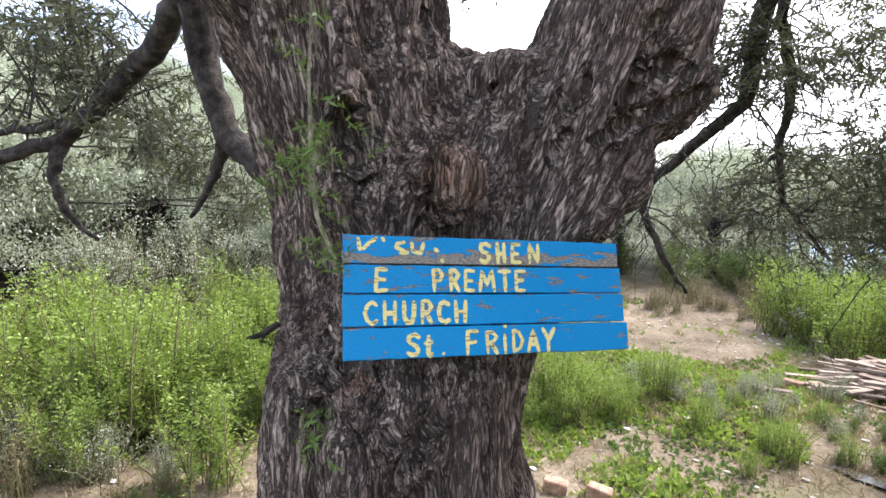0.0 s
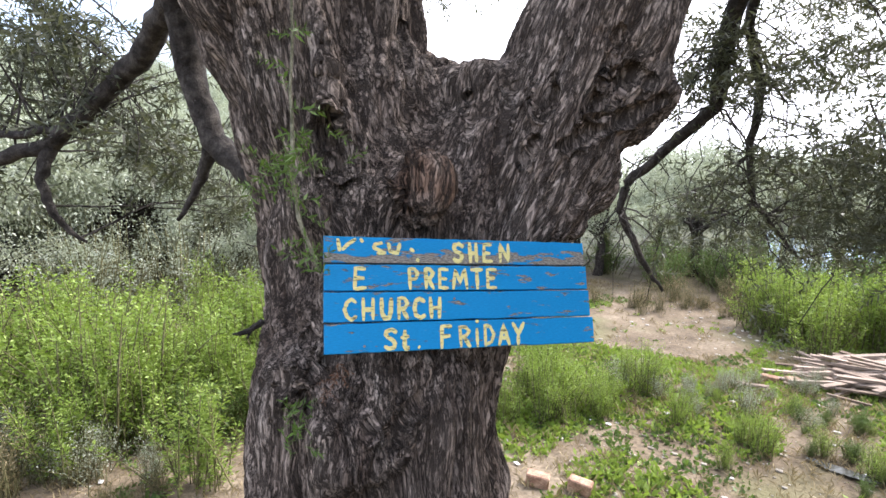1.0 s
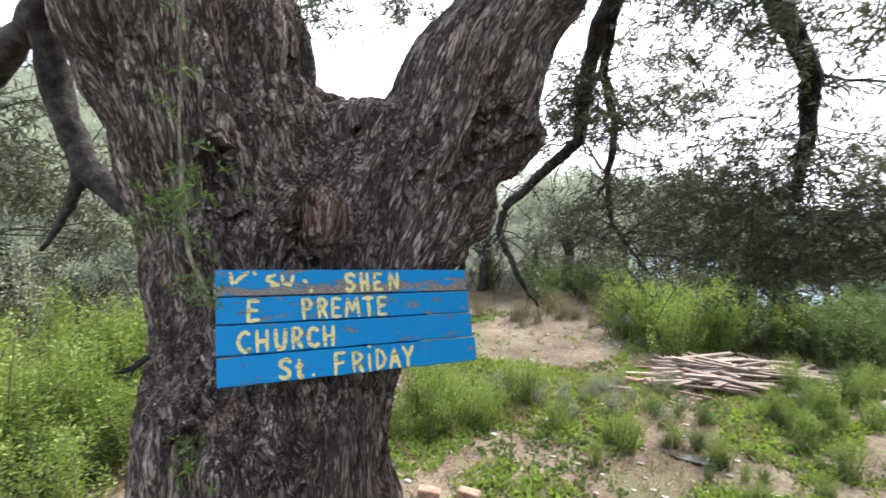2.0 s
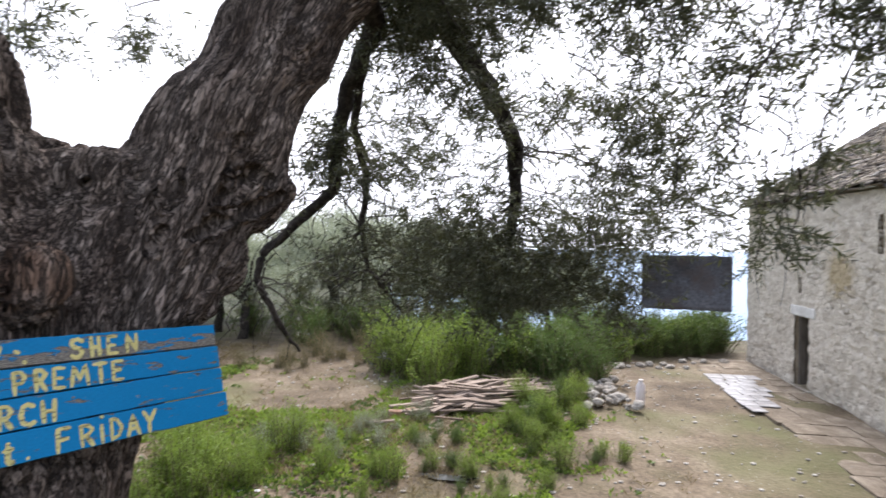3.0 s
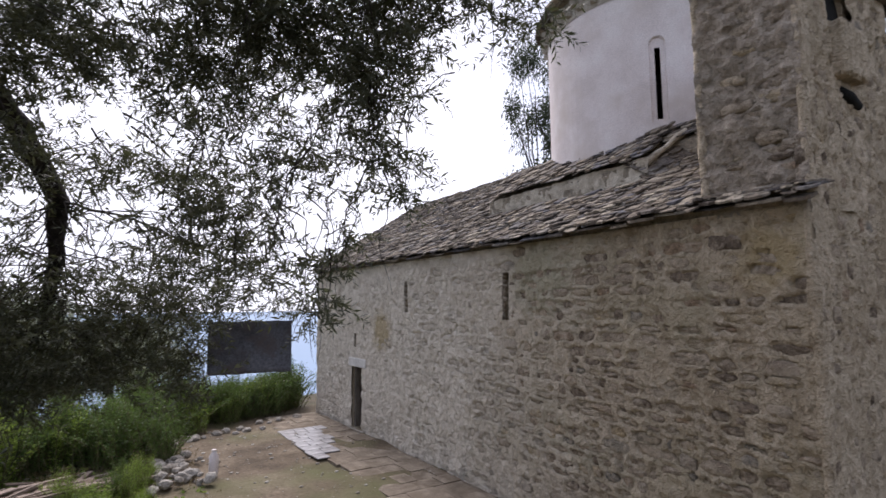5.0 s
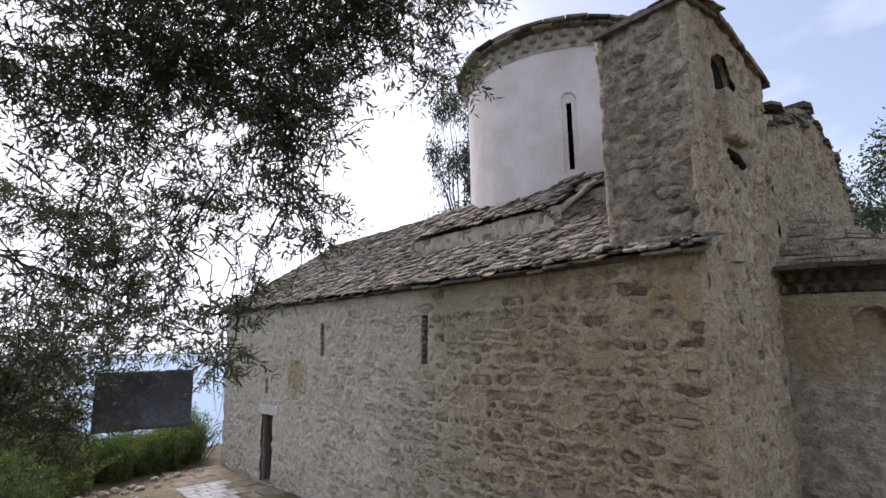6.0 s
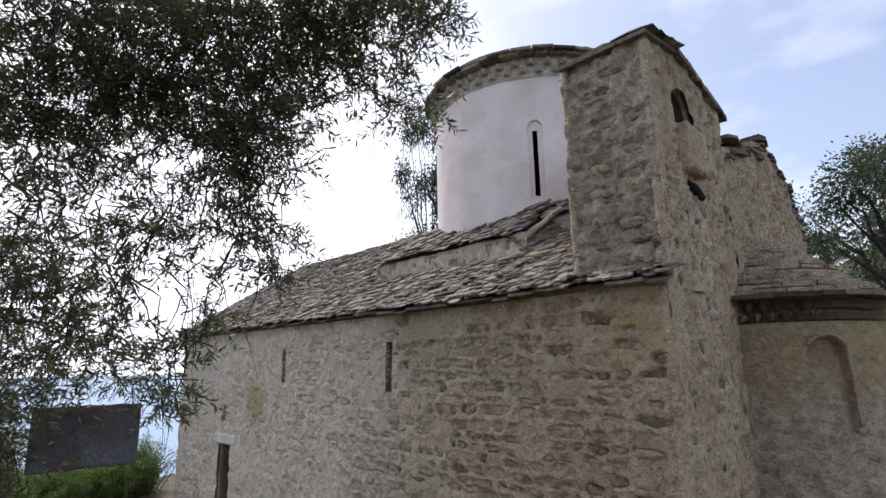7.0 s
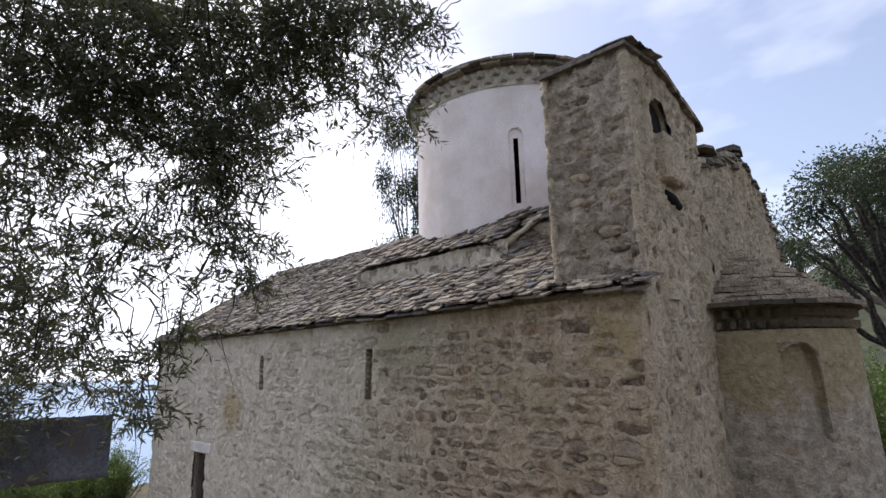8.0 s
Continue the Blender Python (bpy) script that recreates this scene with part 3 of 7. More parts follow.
cpart("roof_strip", uneven("strip", lambda u, v: (Vector((8.66 + 0.04 * (v - 4), u, v - 0.012 * (u - 5.3))), Vector((-1, 0, 0.2))), lines(5.2, 9.75, 0.05), lines(3.78, 4.32, 0.045), lambda u, v: False, PALE, 0.07, 6), "low rendered wall between the roof levels")
fillet = [Vector((8.66, 5.32, 4.19)).lerp(Vector((9.3, 4.84, 4.82)), k / 10) for k in range(11)]
cpart("mortar_fillet", joined("mortar_fillet", [tube_data([p + Vector((0, 0, .03 * noise.noise(p * 6))) for p in fillet], [.06 + .03 * noise.noise(p * 9) for p in fillet], 8)], PALE, True), "pale mortar fillet along a roof edge")

# ---- drum
DC, DR = (AX, 6.95), 2.5
to_eye = math.atan2(-0.54 - DC[1], 0.74 - DC[0])
WIN = to_eye + 0.012


def cyl_grid(name, centre, thetas, zs, radius, skip, mat):
    n = len(zs)
    V = [(centre[0] + radius(a, z) * math.cos(a), centre[1] + radius(a, z) * math.sin(a), z) for a in thetas for z in zs]
    F = []
    for i in range(len(thetas) - 1):
        for k in range(n - 1):
            if not skip((thetas[i] + thetas[i + 1]) / 2, (zs[k] + zs[k + 1]) / 2):
                F.append((i * n + k, (i + 1) * n + k, (i + 1) * n + k + 1, i * n + k + 1))
    return mesh_of(name, V, F, mat, False)


def win_frame(a, z):
    s = abs(a - WIN) * DR
    top = 6.78 + math.sqrt(max(0.0, 0.15 ** 2 - s * s)) if s < 0.15 else 0
    inside = s < 0.15 and 5.22 < z < top
    return DR - (0.05 if inside else 0.0) + 0.012 * (noise.noise((a * 3, z * 0.8, 1)))


th = sorted({round(v, 4) for v in [*np.linspace(WIN - math.pi, WIN + math.pi, 97), *[WIN + s / DR for s in (-.2, -.152, -.148, -.13, -.11, -.09, -.057, -.053, 0, .053, .057, .09, .11, .13, .148, .152, .2)]]})
zz = sorted({round(v, 3) for v in [*np.linspace(4.0, 7.95, 17), 5.215, 5.225, 5.28, *np.linspace(6.68, 6.94, 12)]})
drum = cpart("drum", cyl_grid("drum", DC, th, zz, win_frame, lambda a, z: abs(a - WIN) * DR < 0.054 and 5.28 < z < 6.72, PLASTER), "round white-plastered drum")
jamb = []
wd, ws = Vector((math.cos(WIN), math.sin(WIN), 0)), Vector((-math.sin(WIN), math.cos(WIN), 0))
for s in (-1, 1):
    c = Vector((*DC, 0)) + wd * (DR - 0.33) + ws * s * 0.078
    q = [c + wd * p + ws * r + Vector((0, 0, z)) for z in (5.2, 6.8) for p, r in ((-.27, -.022), (.27, -.022), (.27, .022), (-.27, .022))]
    jamb.append((q, [(0, 3, 2, 1), (4, 5, 6, 7), (0, 1, 5, 4), (1, 2, 6, 5), (2, 3, 7, 6), (3, 0, 4, 7)]))
cpart("window_jamb", joined("jamb", jamb, MORTAR), "narrow arched slit window", drum)


def wedge(a0, a1, r0, r1, z0, z1, centre, drop=0.0):
    """A block on a ring, between two angles and two radii."""
    q = []
    for z in (z0, z1):
        for a, r in ((a0, r0), (a0, r1), (a1, r1), (a1, r0)):
            q.append((centre[0] + r * math.cos(a), centre[1] + r * math.sin(a), z - (drop if r == r1 else 0)))
    return q, [(0, 1, 2, 3), (7, 6, 5, 4), (0, 4, 5, 1), (1, 5, 6, 2), (2, 6, 7, 3), (3, 7, 4, 0)]


FRIEZE = grainy("frieze_stone", (0.30, 0.265, 0.21), (0.44, 0.40, 0.33), (0.55, 0.51, 0.44), 6, 60, relief=0.7, depth=0.01)
TILE = grainy("roof_tile", (0.16, 0.12, 0.085), (0.26, 0.20, 0.14), (0.38, 0.31, 0.23), 5, 50, per_piece=0.35)
cpart("frieze", cyl_grid("frieze", DC, np.linspace(0, 2 * math.pi, 97), np.linspace(7.93, 8.42, 6), lambda a, z: 2.52 + 0.02 * noise.noise((a * 6, z * 5, 3)), lambda a, z: False, FRIEZE), "carved stone frieze under the drum eaves", drum)
DENT_SHAPE = ([(-.5, 0, 0), (.5, 0, 0), (0, 1, 0), (-.5, 0, 1), (.5, 0, 1), (0, 1, 1)], [(0, 2, 1), (3, 4, 5), (0, 1, 4, 3), (1, 2, 5, 4), (2, 0, 3, 5)])
old_dent = joined("dent", [DENT_SHAPE], MORTAR)
dent = joined("dent", [DENT_SHAPE], FRIEZE)
for row, (z, r, n) in enumerate(((8.02, 2.50, 46), (8.19, 2.52, 46))):
    for k in range(n):
        a = 2 * math.pi * (k + 0.5 * row) / n
        d, s = Vector((math.cos(a), math.sin(a), 0)), Vector((-math.sin(a), math.cos(a), 0))
        m = Matrix(((s.x * 0.2, d.x * 0.16, 0, DC[0] + d.x * r), (s.y * 0.2, d.y * 0.16, 0, DC[1] + d.y * r), (0, 0, 0.11, z), (0, 0, 0, 1)))
        part("dentil", dent, drum, "", m)
cone = [(DC[0] + 2.5 * math.cos(a), DC[1] + 2.5 * math.sin(a), 8.58) for a in np.linspace(0, 2 * math.pi, 40, endpoint=False)] + [(*DC, 9.5)]
drum_roof = cpart("drum_roof", joined("drum_roof", [(cone, [(i, (i + 1) % 40, 40) for i in range(40)])], SLATE), "low stone-slab cone roof with ragged eaves")
for row, (z, r) in enumerate(((8.40, 2.70), (8.46, 2.78), (8.53, 2.66))):
    a = 0.1 * row
    while a < 2 * math.pi + 0.1 * row - 0.05:
        w = rng.uniform(0.10, 0.2)
        part("slab", joined("slab", [wedge(a, a + w - 0.008, 1.7, r + rng.uniform(-.05, .05), z + rng.uniform(-.008, .008), z + 0.055, DC, 0.02)], SLATE), drum_roof)
        a += w

# ---- apse
def patched():
    """Ochre render left on the upper apse, bare mortar below and round it."""
    m = grainy("apse_coat", (0.30, 0.25, 0.19), (0.41, 0.345, 0.265), (0.52, 0.45, 0.36), 6, 30, relief=1.0, depth=0.04, mild=True)
    n, l = m.node_tree.nodes, m.node_tree.links
    b = n["Principled BSDF"]
    old = b.inputs["Base Color"].links[0].from_socket
    co = n.new("ShaderNodeTexCoord")
    sep = n.new("ShaderNodeSeparateXYZ")
    l.new(co.outputs["Object"], sep.inputs[0])
    wob = noise_node(n, l, co.outputs["Object"], 1.6, 5.0)
    add = n.new("ShaderNodeMath")
    add.operation = 'MULTIPLY_ADD'
    l.new(wob.outputs["Fac"], add.inputs[0])
    add.inputs[1].default_value = 2.2
    l.new(sep.outputs["Z"], add.inputs[2])
    mask = n.new("ShaderNodeMapRange")
    mask.inputs["From Min"].default_value, mask.inputs["From Max"].default_value = 2.35, 2.6
    l.new(add.outputs["Value"], mask.inputs["Value"])
    tone = ramp(n, [(0.3, (0.29, 0.225, 0.13)), (0.7, (0.44, 0.365, 0.235))])
    l.new(noise_node(n, l, co.outputs["Object"], 9, 5.0).outputs["Fac"], tone.inputs["Fac"])
    l.new(mixed(n, l, mask.outputs["Result"], old, tone.outputs["Color"]), b.inputs["Base Color"])
    return m


APSE_COAT = patched()
AC, AR = (AX - 0.19, NY), 1.60
ARCH = math.radians(219)


def apse_r(a, z):
    s = (a - ARCH) * AR
    arch = abs(s) < 0.25 and z < 1.98 + math.sqrt(max(0, 0.25 ** 2 - s * s))
    return AR + 0.03 * max(0, 2.4 - z) - (0.13 if arch and z > 0.9 else 0.0) + 0.02 * noise.noise((a * 5, z * 3, 4)) + 0.012 * noise.noise((a * 18, z * 12, 9))


apse = cpart("apse", cyl_grid("apse", AC, np.linspace(math.pi - 0.02, 2 * math.pi + 0.02, 150), np.linspace(YARD - 0.5, 2.46, 110), apse_r, lambda a, z: False, APSE_COAT), "rounded apse with worn ochre render and a blind arch")
hood = [(AC[0] + (AR + .02) * math.cos(ARCH + s / AR), AC[1] + (AR + .02) * math.sin(ARCH + s / AR), z) for s, z in
        [(0.28 * -math.cos(b), 2.0 + 0.28 * math.sin(b)) for b in np.linspace(0.5, math.pi, 14)] + [(.29, 1.7), (.27, 1.45)]]
cpart("arch_hood", joined("hood", [tube_data(hood, [0.03 + 0.012 * math.sin(7 * k) for k in range(len(hood))], 6)], STONE), "dark brick hood of the blind arch", apse)
# darker mortar behind the teeth: the recess shade is in the colour
cpart("cornice", cyl_grid("cornice", AC, np.linspace(math.pi, 2 * math.pi, 60), np.linspace(2.44, 2.90, 6), lambda a, z: 1.36 + 0.015 * noise.noise((a * 6, z * 5, 2)), lambda a, z: False, TOWER_COAT), "", apse)
for row, (z, n) in enumerate(((2.49, 25), (2.66, 25))):
    for k in range(n):
        a = math.pi * (1 + (k + 0.25 + 0.5 * row) / n)
        d, s = Vector((math.cos(a), math.sin(a), 0)), Vector((-math.sin(a), math.cos(a), 0))
        m = Matrix(((s.x * 0.15, d.x * 0.34, 0, AC[0] + d.x * 1.33), (s.y * 0.15, d.y * 0.34, 0, AC[1] + d.y * 1.33), (0, 0, 0.11, z), (0, 0, 0, 1)))
        part("dentil", old_dent, apse, "", m)
DUSTY = grainy("dusty_slab", (0.34, 0.272, 0.2), (0.50, 0.412, 0.308), (0.62, 0.525, 0.405), 5, 40, per_piece=0.14, relief=1.0, depth=0.03)
apse_roof = cpart("apse_roof", joined("apse_roof", [wedge(math.pi * (1 + k / 30), math.pi * (1 + (k + 1) / 30), 0.05, 1.45, 2.84, 2.92, AC) for k in range(30)], MORTAR), "half-cone of stepped stone slabs")
for k in range(13):
    rad, z = 1.80 - 0.125 * k + rng.uniform(-.03, .03), 2.84 + 0.088 * k
    a = math.pi - rng.uniform(0, .2)
    while a < 2 * math.pi:
        w = rng.uniform(0.45, 1.0) * 1.4 / max(rad, 0.5)
        e = min(a + w, 2 * math.pi + 0.02)
        z0, r1 = z + rng.uniform(-.015, .015), rad + rng.uniform(-.05, .05)
        piece = [wedge(a + (e - a) * q / 3, a + (e - a) * (q + 1) / 3 - (0.003 if q == 2 else 0), max(0.02, rad - .4), r1 + rng.uniform(-.035, .035), z0 + rng.uniform(-.01, .01), z0 + rng.uniform(.06, .09), AC, 0.03) for q in range(3)]
        part("slab", joined("slab", piece, DUSTY if k > 0 else SLATE), apse_roof)
        a += w


# rounded, worn corners of the masonry
for x, y, z0, z1, who in ((WX + .035, NY + .035, YARD - .4, EAVE - .02, wall_long), (7.395, NY + .035, 2.95, 6.31, tower), (7.395, 3.43, 3.1, 6.31, tower), (10.06, NY + .035, 5.5, 6.04, tower)):
    zc = np.arange(z0, z1 + .05, .12)
    cpart("corner", joined("corner", [tube_data([(x + .012 * noise.noise((z * 3, x, 1)), y + .012 * noise.noise((z * 3, y, 7)), z) for z in zc], [.060 + .022 * noise.noise((z * 4, 2, x)) for z in zc], 12)], MORTAR, True), "", who)


# ---- pieces: wall stones and roof slabs
def stone_shape(seed, mat):
    """A broken, uneven stone face, one unit wide, high and proud, its root deep in the wall."""
    r = random.Random(seed)
    n = 11
    ring, boxy = [], r.uniform(.7, 1.0)
    for k in range(n):
        a = 2 * math.pi * (k + r.uniform(-.35, .35)) / n
        c, s = math.cos(a), math.sin(a)
        q = 0.5 / max(abs(c), abs(s)) ** boxy * r.uniform(0.74, 1.0)
        ring.append((c * q, s * q))
    V = [(x, y, -2.0) for x, y in ring] + [(x * .95, y * .93, 0.35 + r.uniform(-.45, .35)) for x, y in ring] + [(x * r.uniform(.4, .7), y * r.uniform(.4, .7), .85 + r.uniform(-.45, .35)) for x, y in ring]
    V.append((r.uniform(-.1, .1), r.uniform(-.1, .1), 1 + r.uniform(-.3, .3)))
    F = []
    for b in (0, n):
        F += [(b + k, b + (k + 1) % n, b + n + (k + 1) % n, b + n + k) for k in range(n)]
    F += [(2 * n + k, 2 * n + (k + 1) % n, 3 * n) for k in range(n)]
    return mesh_of("stone", V, F, mat, True)


def slab_shape(seed, mat):
    """A split stone slab, one unit wide, deep and thick, its outer edge broken."""
    r = random.Random(seed)
    lo = [(-.5, .5), (-.5 + r.uniform(-.03, .05), -.5 + r.uniform(0, .16)), (r.uniform(-.3, 0), -.5 + r.uniform(-.1, .06)), (r.uniform(.1, .35), -.5 + r.uniform(-.08, .1)), (.5 + r.uniform(-.06, .03), -.5 + r.uniform(0, .2)), (.5, .5)]
    n = len(lo)
    V = [(x, y, 0) for x, y in lo] + [(x * .96, y * .97, 1 + r.uniform(-.25, .1)) for x, y in lo]
    F = [tuple(range(n - 1, -1, -1)), tuple(range(n, 2 * n))] + [(k, (k + 1) % n, (k + 1) % n + n, k + n) for k in range(n)]
    return mesh_of("slab", V, F, mat)


def lay(shapes, placed, name, parent, near, joined_mat, limit=300, label=""):
    """The pieces next to a spot of the plan as parts of their own, the rest as one mesh."""
    placed = sorted(placed, key=lambda m: (m.translation - Vector(near)).length)
    for i, m in enumerate(placed[:limit]):
        part(name, shapes[i % len(shapes)], parent, "", m)
    V, F, k = [], [], 0
    data = [(np.array([v.co for v in s.vertices]), [tuple(p.vertices) for p in s.polygons]) for s in shapes]
    for i, m in enumerate(placed[limit:]):
        v, f = data[i % len(data)]
        M = np.array(m)
        V.append(v @ M[:3, :3].T + M[:3, 3])
        F += [tuple(q + k for q in p) for p in f]
        k += len(v)
    if V:
        bulk = "masonry" if name == "stone" else "slating"
        me = mesh_of(bulk, np.concatenate(V), F, joined_mat, name == "stone")
        tagged(part(bulk, me, parent, label), kind="stuff")


SLATE_REST = slate_material("roof_stone_rest", True)
STONES = [stone_shape(k, STONE) for k in range(24)]
SLABS = [slab_shape(k, SLATE) for k in range(10)]
UP = Vector((0, 0, 1))
jr = random.Random(61)
for a, b, c, d in SLITS:      # ragged stones at the edges of the slits
    for side, sgn in ((a, -1), (b, 1)):
        z = c
        while z < d:
            h = jr.uniform(.08, .17)
            LONG_STONES.append(framed(Vector((WX + .035, side + sgn * jr.uniform(.078, .105), z + h / 2)), Vector((0, -1, 0)), UP, Vector((-1, 0, 0)), .2, h * 1.1, .035, jr.uniform(-.1, .1)))
            z += h
lay(STONES, LONG_STONES, "stone", wall_long, (WX, 4.2, 1.4), WALL_REST)
lay(STONES, END_STONES, "stone", wall_end, (8.5, NY, 3.5), STONE_REST)
lay(STONES, TOWER_STONES, "stone", tower, (7.36, 2.8, 4.0), STONE_REST)


def apse_place(u, z):
    a = math.pi + u
    d = Vector((math.cos(a), math.sin(a), 0))
    return Vector((AC[0], AC[1], z)) + d * (apse_r(a, z) - 0.004), Vector((-d.y, d.x, 0)) * 1.0, d


def apse_stones():
    r = random.Random(11)
    out, z = [], -0.8
    while z < 2.3:
        h, u = r.uniform(0.1, 0.2), 0.03
        while u < 2.6:
            w = r.uniform(0.12, 0.32)
            keep = 0.7 if z < 0.9 or u > 1.75 else 0.08
            if r.random() < keep:
                o, al, d = apse_place(u + w / 2 / AR, z + h / 2)
                out.append(framed(o - d * r.uniform(.008, .022), al, UP, d, w, h, r.uniform(.02, .035), r.uniform(-.1, .1)))
            u += w / AR + 0.03
        z += h + 0.02
    return out


lay(STONES, apse_stones(), "stone", apse, (10.6, 1.0, 1.8), STONE_REST)


def slab_rows(o, u, v, length, height, seed, exposure=0.072, first=0.0, keep=lambda s, t: True, width=(0.07, 0.27), rough=1.0):
    """Courses of slabs up a slope from o; u along the eave, v up the slope."""
    r = random.Random(seed)
    n = u.cross(v).normalized()
    if n.z < 0:
        n = -n
    out, t = [], first
    while t < height:
        s = r.uniform(-.1, 0)
        while s < length:
            w = r.uniform(*width)
            if keep(s + w / 2, t):
                deep = r.uniform(.2, .32)
                th = r.uniform(.014, .042)
                p = o + u * (s + w / 2) + v * (t + deep * 0.45 + r.uniform(-.055, .055)) + n * (0.012 + r.uniform(0, .05) * rough)
                tilt = (v * 0.985 - n * r.uniform(.05, .05 + .19 * rough)).normalized()
                out.append(framed(p, u, tilt, u.cross(tilt).normalized() * (1 if u.cross(tilt).z > 0 else -1), w * 1.02, deep, th, r.uniform(-.09, .09)))
            s += w
        t += exposure * r.uniform(.85, 1.15)
    return out


vs = Vector((1, 0, PITCH)).normalized()
run = (AX - WX + 0.14) / vs.x
main = slab_rows(Vector((WX - 0.2, NY - 0.1, 2.93)), Vector((0, 1, 0)), vs, FY - NY + 0.25, run - 0.05, 21,
                 keep=lambda s, t: not (5.3 < NY - .1 + s < 9.7 and t > 1.56) and not (NY - .1 + s < 3.5 and t > 0.15) and not (NY - .1 + s < 5.3 and t > 2.35))
main += slab_rows(Vector((WX - 0.16, NY - 0.1, 2.86)), Vector((0, 1, 0)), vs, FY - NY + 0.25, 0.05, 22, width=(0.25, 0.6))
va = Vector((0.87, 0, 0.69)).normalized()
main += slab_rows(Vector((8.60, 5.25, 4.30)), Vector((0, 1, 0)), va, 4.6, 1.2, 23, exposure=0.12)
main += slab_rows(Vector((9.15, 3.48, 4.62)), Vector((0, 1, 0)), va, 1.9, 0.6, 24, exposure=0.12)
main += slab_rows(Vector((8.62, 5.12, 3.90)), Vector((0.93, -0.7, 0.56)).normalized(), Vector((0.1, 0.55, 0.42)).normalized(), 1.3, 0.62, 31, exposure=0.1)
vb = Vector((2.05, 0, 0.67)).normalized()
main += slab_rows(Vector((9.5, 3.5, 4.93)), Vector((0, 1, 0)), vb, 6.3, 2.0, 25)
lay(SLABS, main, "slab", roof, (8.0, 5.0, 3.4), SLATE_REST)
gable = []
for top, low, n in (((13.05, 6.2), (14.55, 5.62), 26), ((14.45, 5.66), (15.95, 4.12), 44)):      # rough steps of slabs down the gable's edge
    for k in range(n):
        t = (k + rng.uniform(-.3, .3)) / n
        x, z = top[0] + (low[0] - top[0]) * t, top[1] + (low[1] - top[1]) * t
        gable.append(framed(Vector((x - .1, NY + rng.uniform(.14, .24), z + rng.uniform(-.03, .05))), Vector((1, 0, rng.uniform(-.25, .05))).normalized(), Vector((0, 1, 0.05)), UP, rng.uniform(.3, .55), rng.uniform(.3, .5), rng.uniform(.04, .075)))
for k in range(34):      # the heap of loose slabs along the ruined crest
    x = rng.uniform(10.3, 13.1)
    gable.append(framed(Vector((x, NY + rng.uniform(.1, .35), crest(x) + rng.uniform(-.22, .10))), Vector((1, rng.uniform(-.3, .3), rng.uniform(.05, .4))).normalized(), Vector((0, 1, 0.1)), UP, rng.uniform(.4, .9), rng.uniform(.3, .5), rng.uniform(.05, .1)))
gable.append(framed(Vector((13.0, NY + 0.16, 6.36)), Vector((1, 0, 0.1)), Vector((0, 1, 0)), UP, 0.75, 0.4, 0.12))
lay(SLABS, gable, "slab", wall_end, (12, 2, 6), SLATE_REST)
vt = Vector((1, 0, 0.12)).normalized()
cap = slab_rows(Vector((7.33, NY - 0.12, 6.36)), Vector((0, 1, 0)), vt, 1.36, 0.95, 27, exposure=0.2, rough=0.05, width=(0.3, 0.7))
lay(SLABS, cap, "slab", tower, (8.5, 2, 6.5), SLATE_REST)
for k in range(13):      # short slabs laid end to end down the long slope, a broken edge over the gable
    x0, x1 = 8.36 + 0.15 * k, 8.36 + 0.15 * (k + 1) + 0.02
    z0, z1 = 6.52 - 0.243 * (x0 - 8.42), 6.52 - 0.243 * (x1 - 8.42)
    cpart("slab", joined("slab", [prism([(x0, z0 - .09), (x0, z0 + .012 * noise.noise((k * 1.7, 1, 2))), (x1, z1 + .012 * noise.noise((k * 1.7, 4, 2))), (x1, z1 - .09)], NY - 0.09 + .03 * noise.noise((k * 2.3, 7, 1)), 3.5)], SLATE), "", tower)
cpart("tower_roof", joined("tower_roof", [prism([(7.27, 6.29), (7.27, 6.35), (8.42, 6.52), (8.42, 6.43)], NY - 0.07, 3.48)], SLATE), "gabled stone-slab roof of the bell tower", tower)
lay(SLABS, slab_rows(Vector((WX - 0.16, NY - 0.12, 3.0)), Vector((0, 1, 0)), Vector((1, 0, 0.25)).normalized(), 1.5, 0.2, 29, exposure=0.07), "slab", roof, (7, 2, 3), SLATE_REST, limit=0)

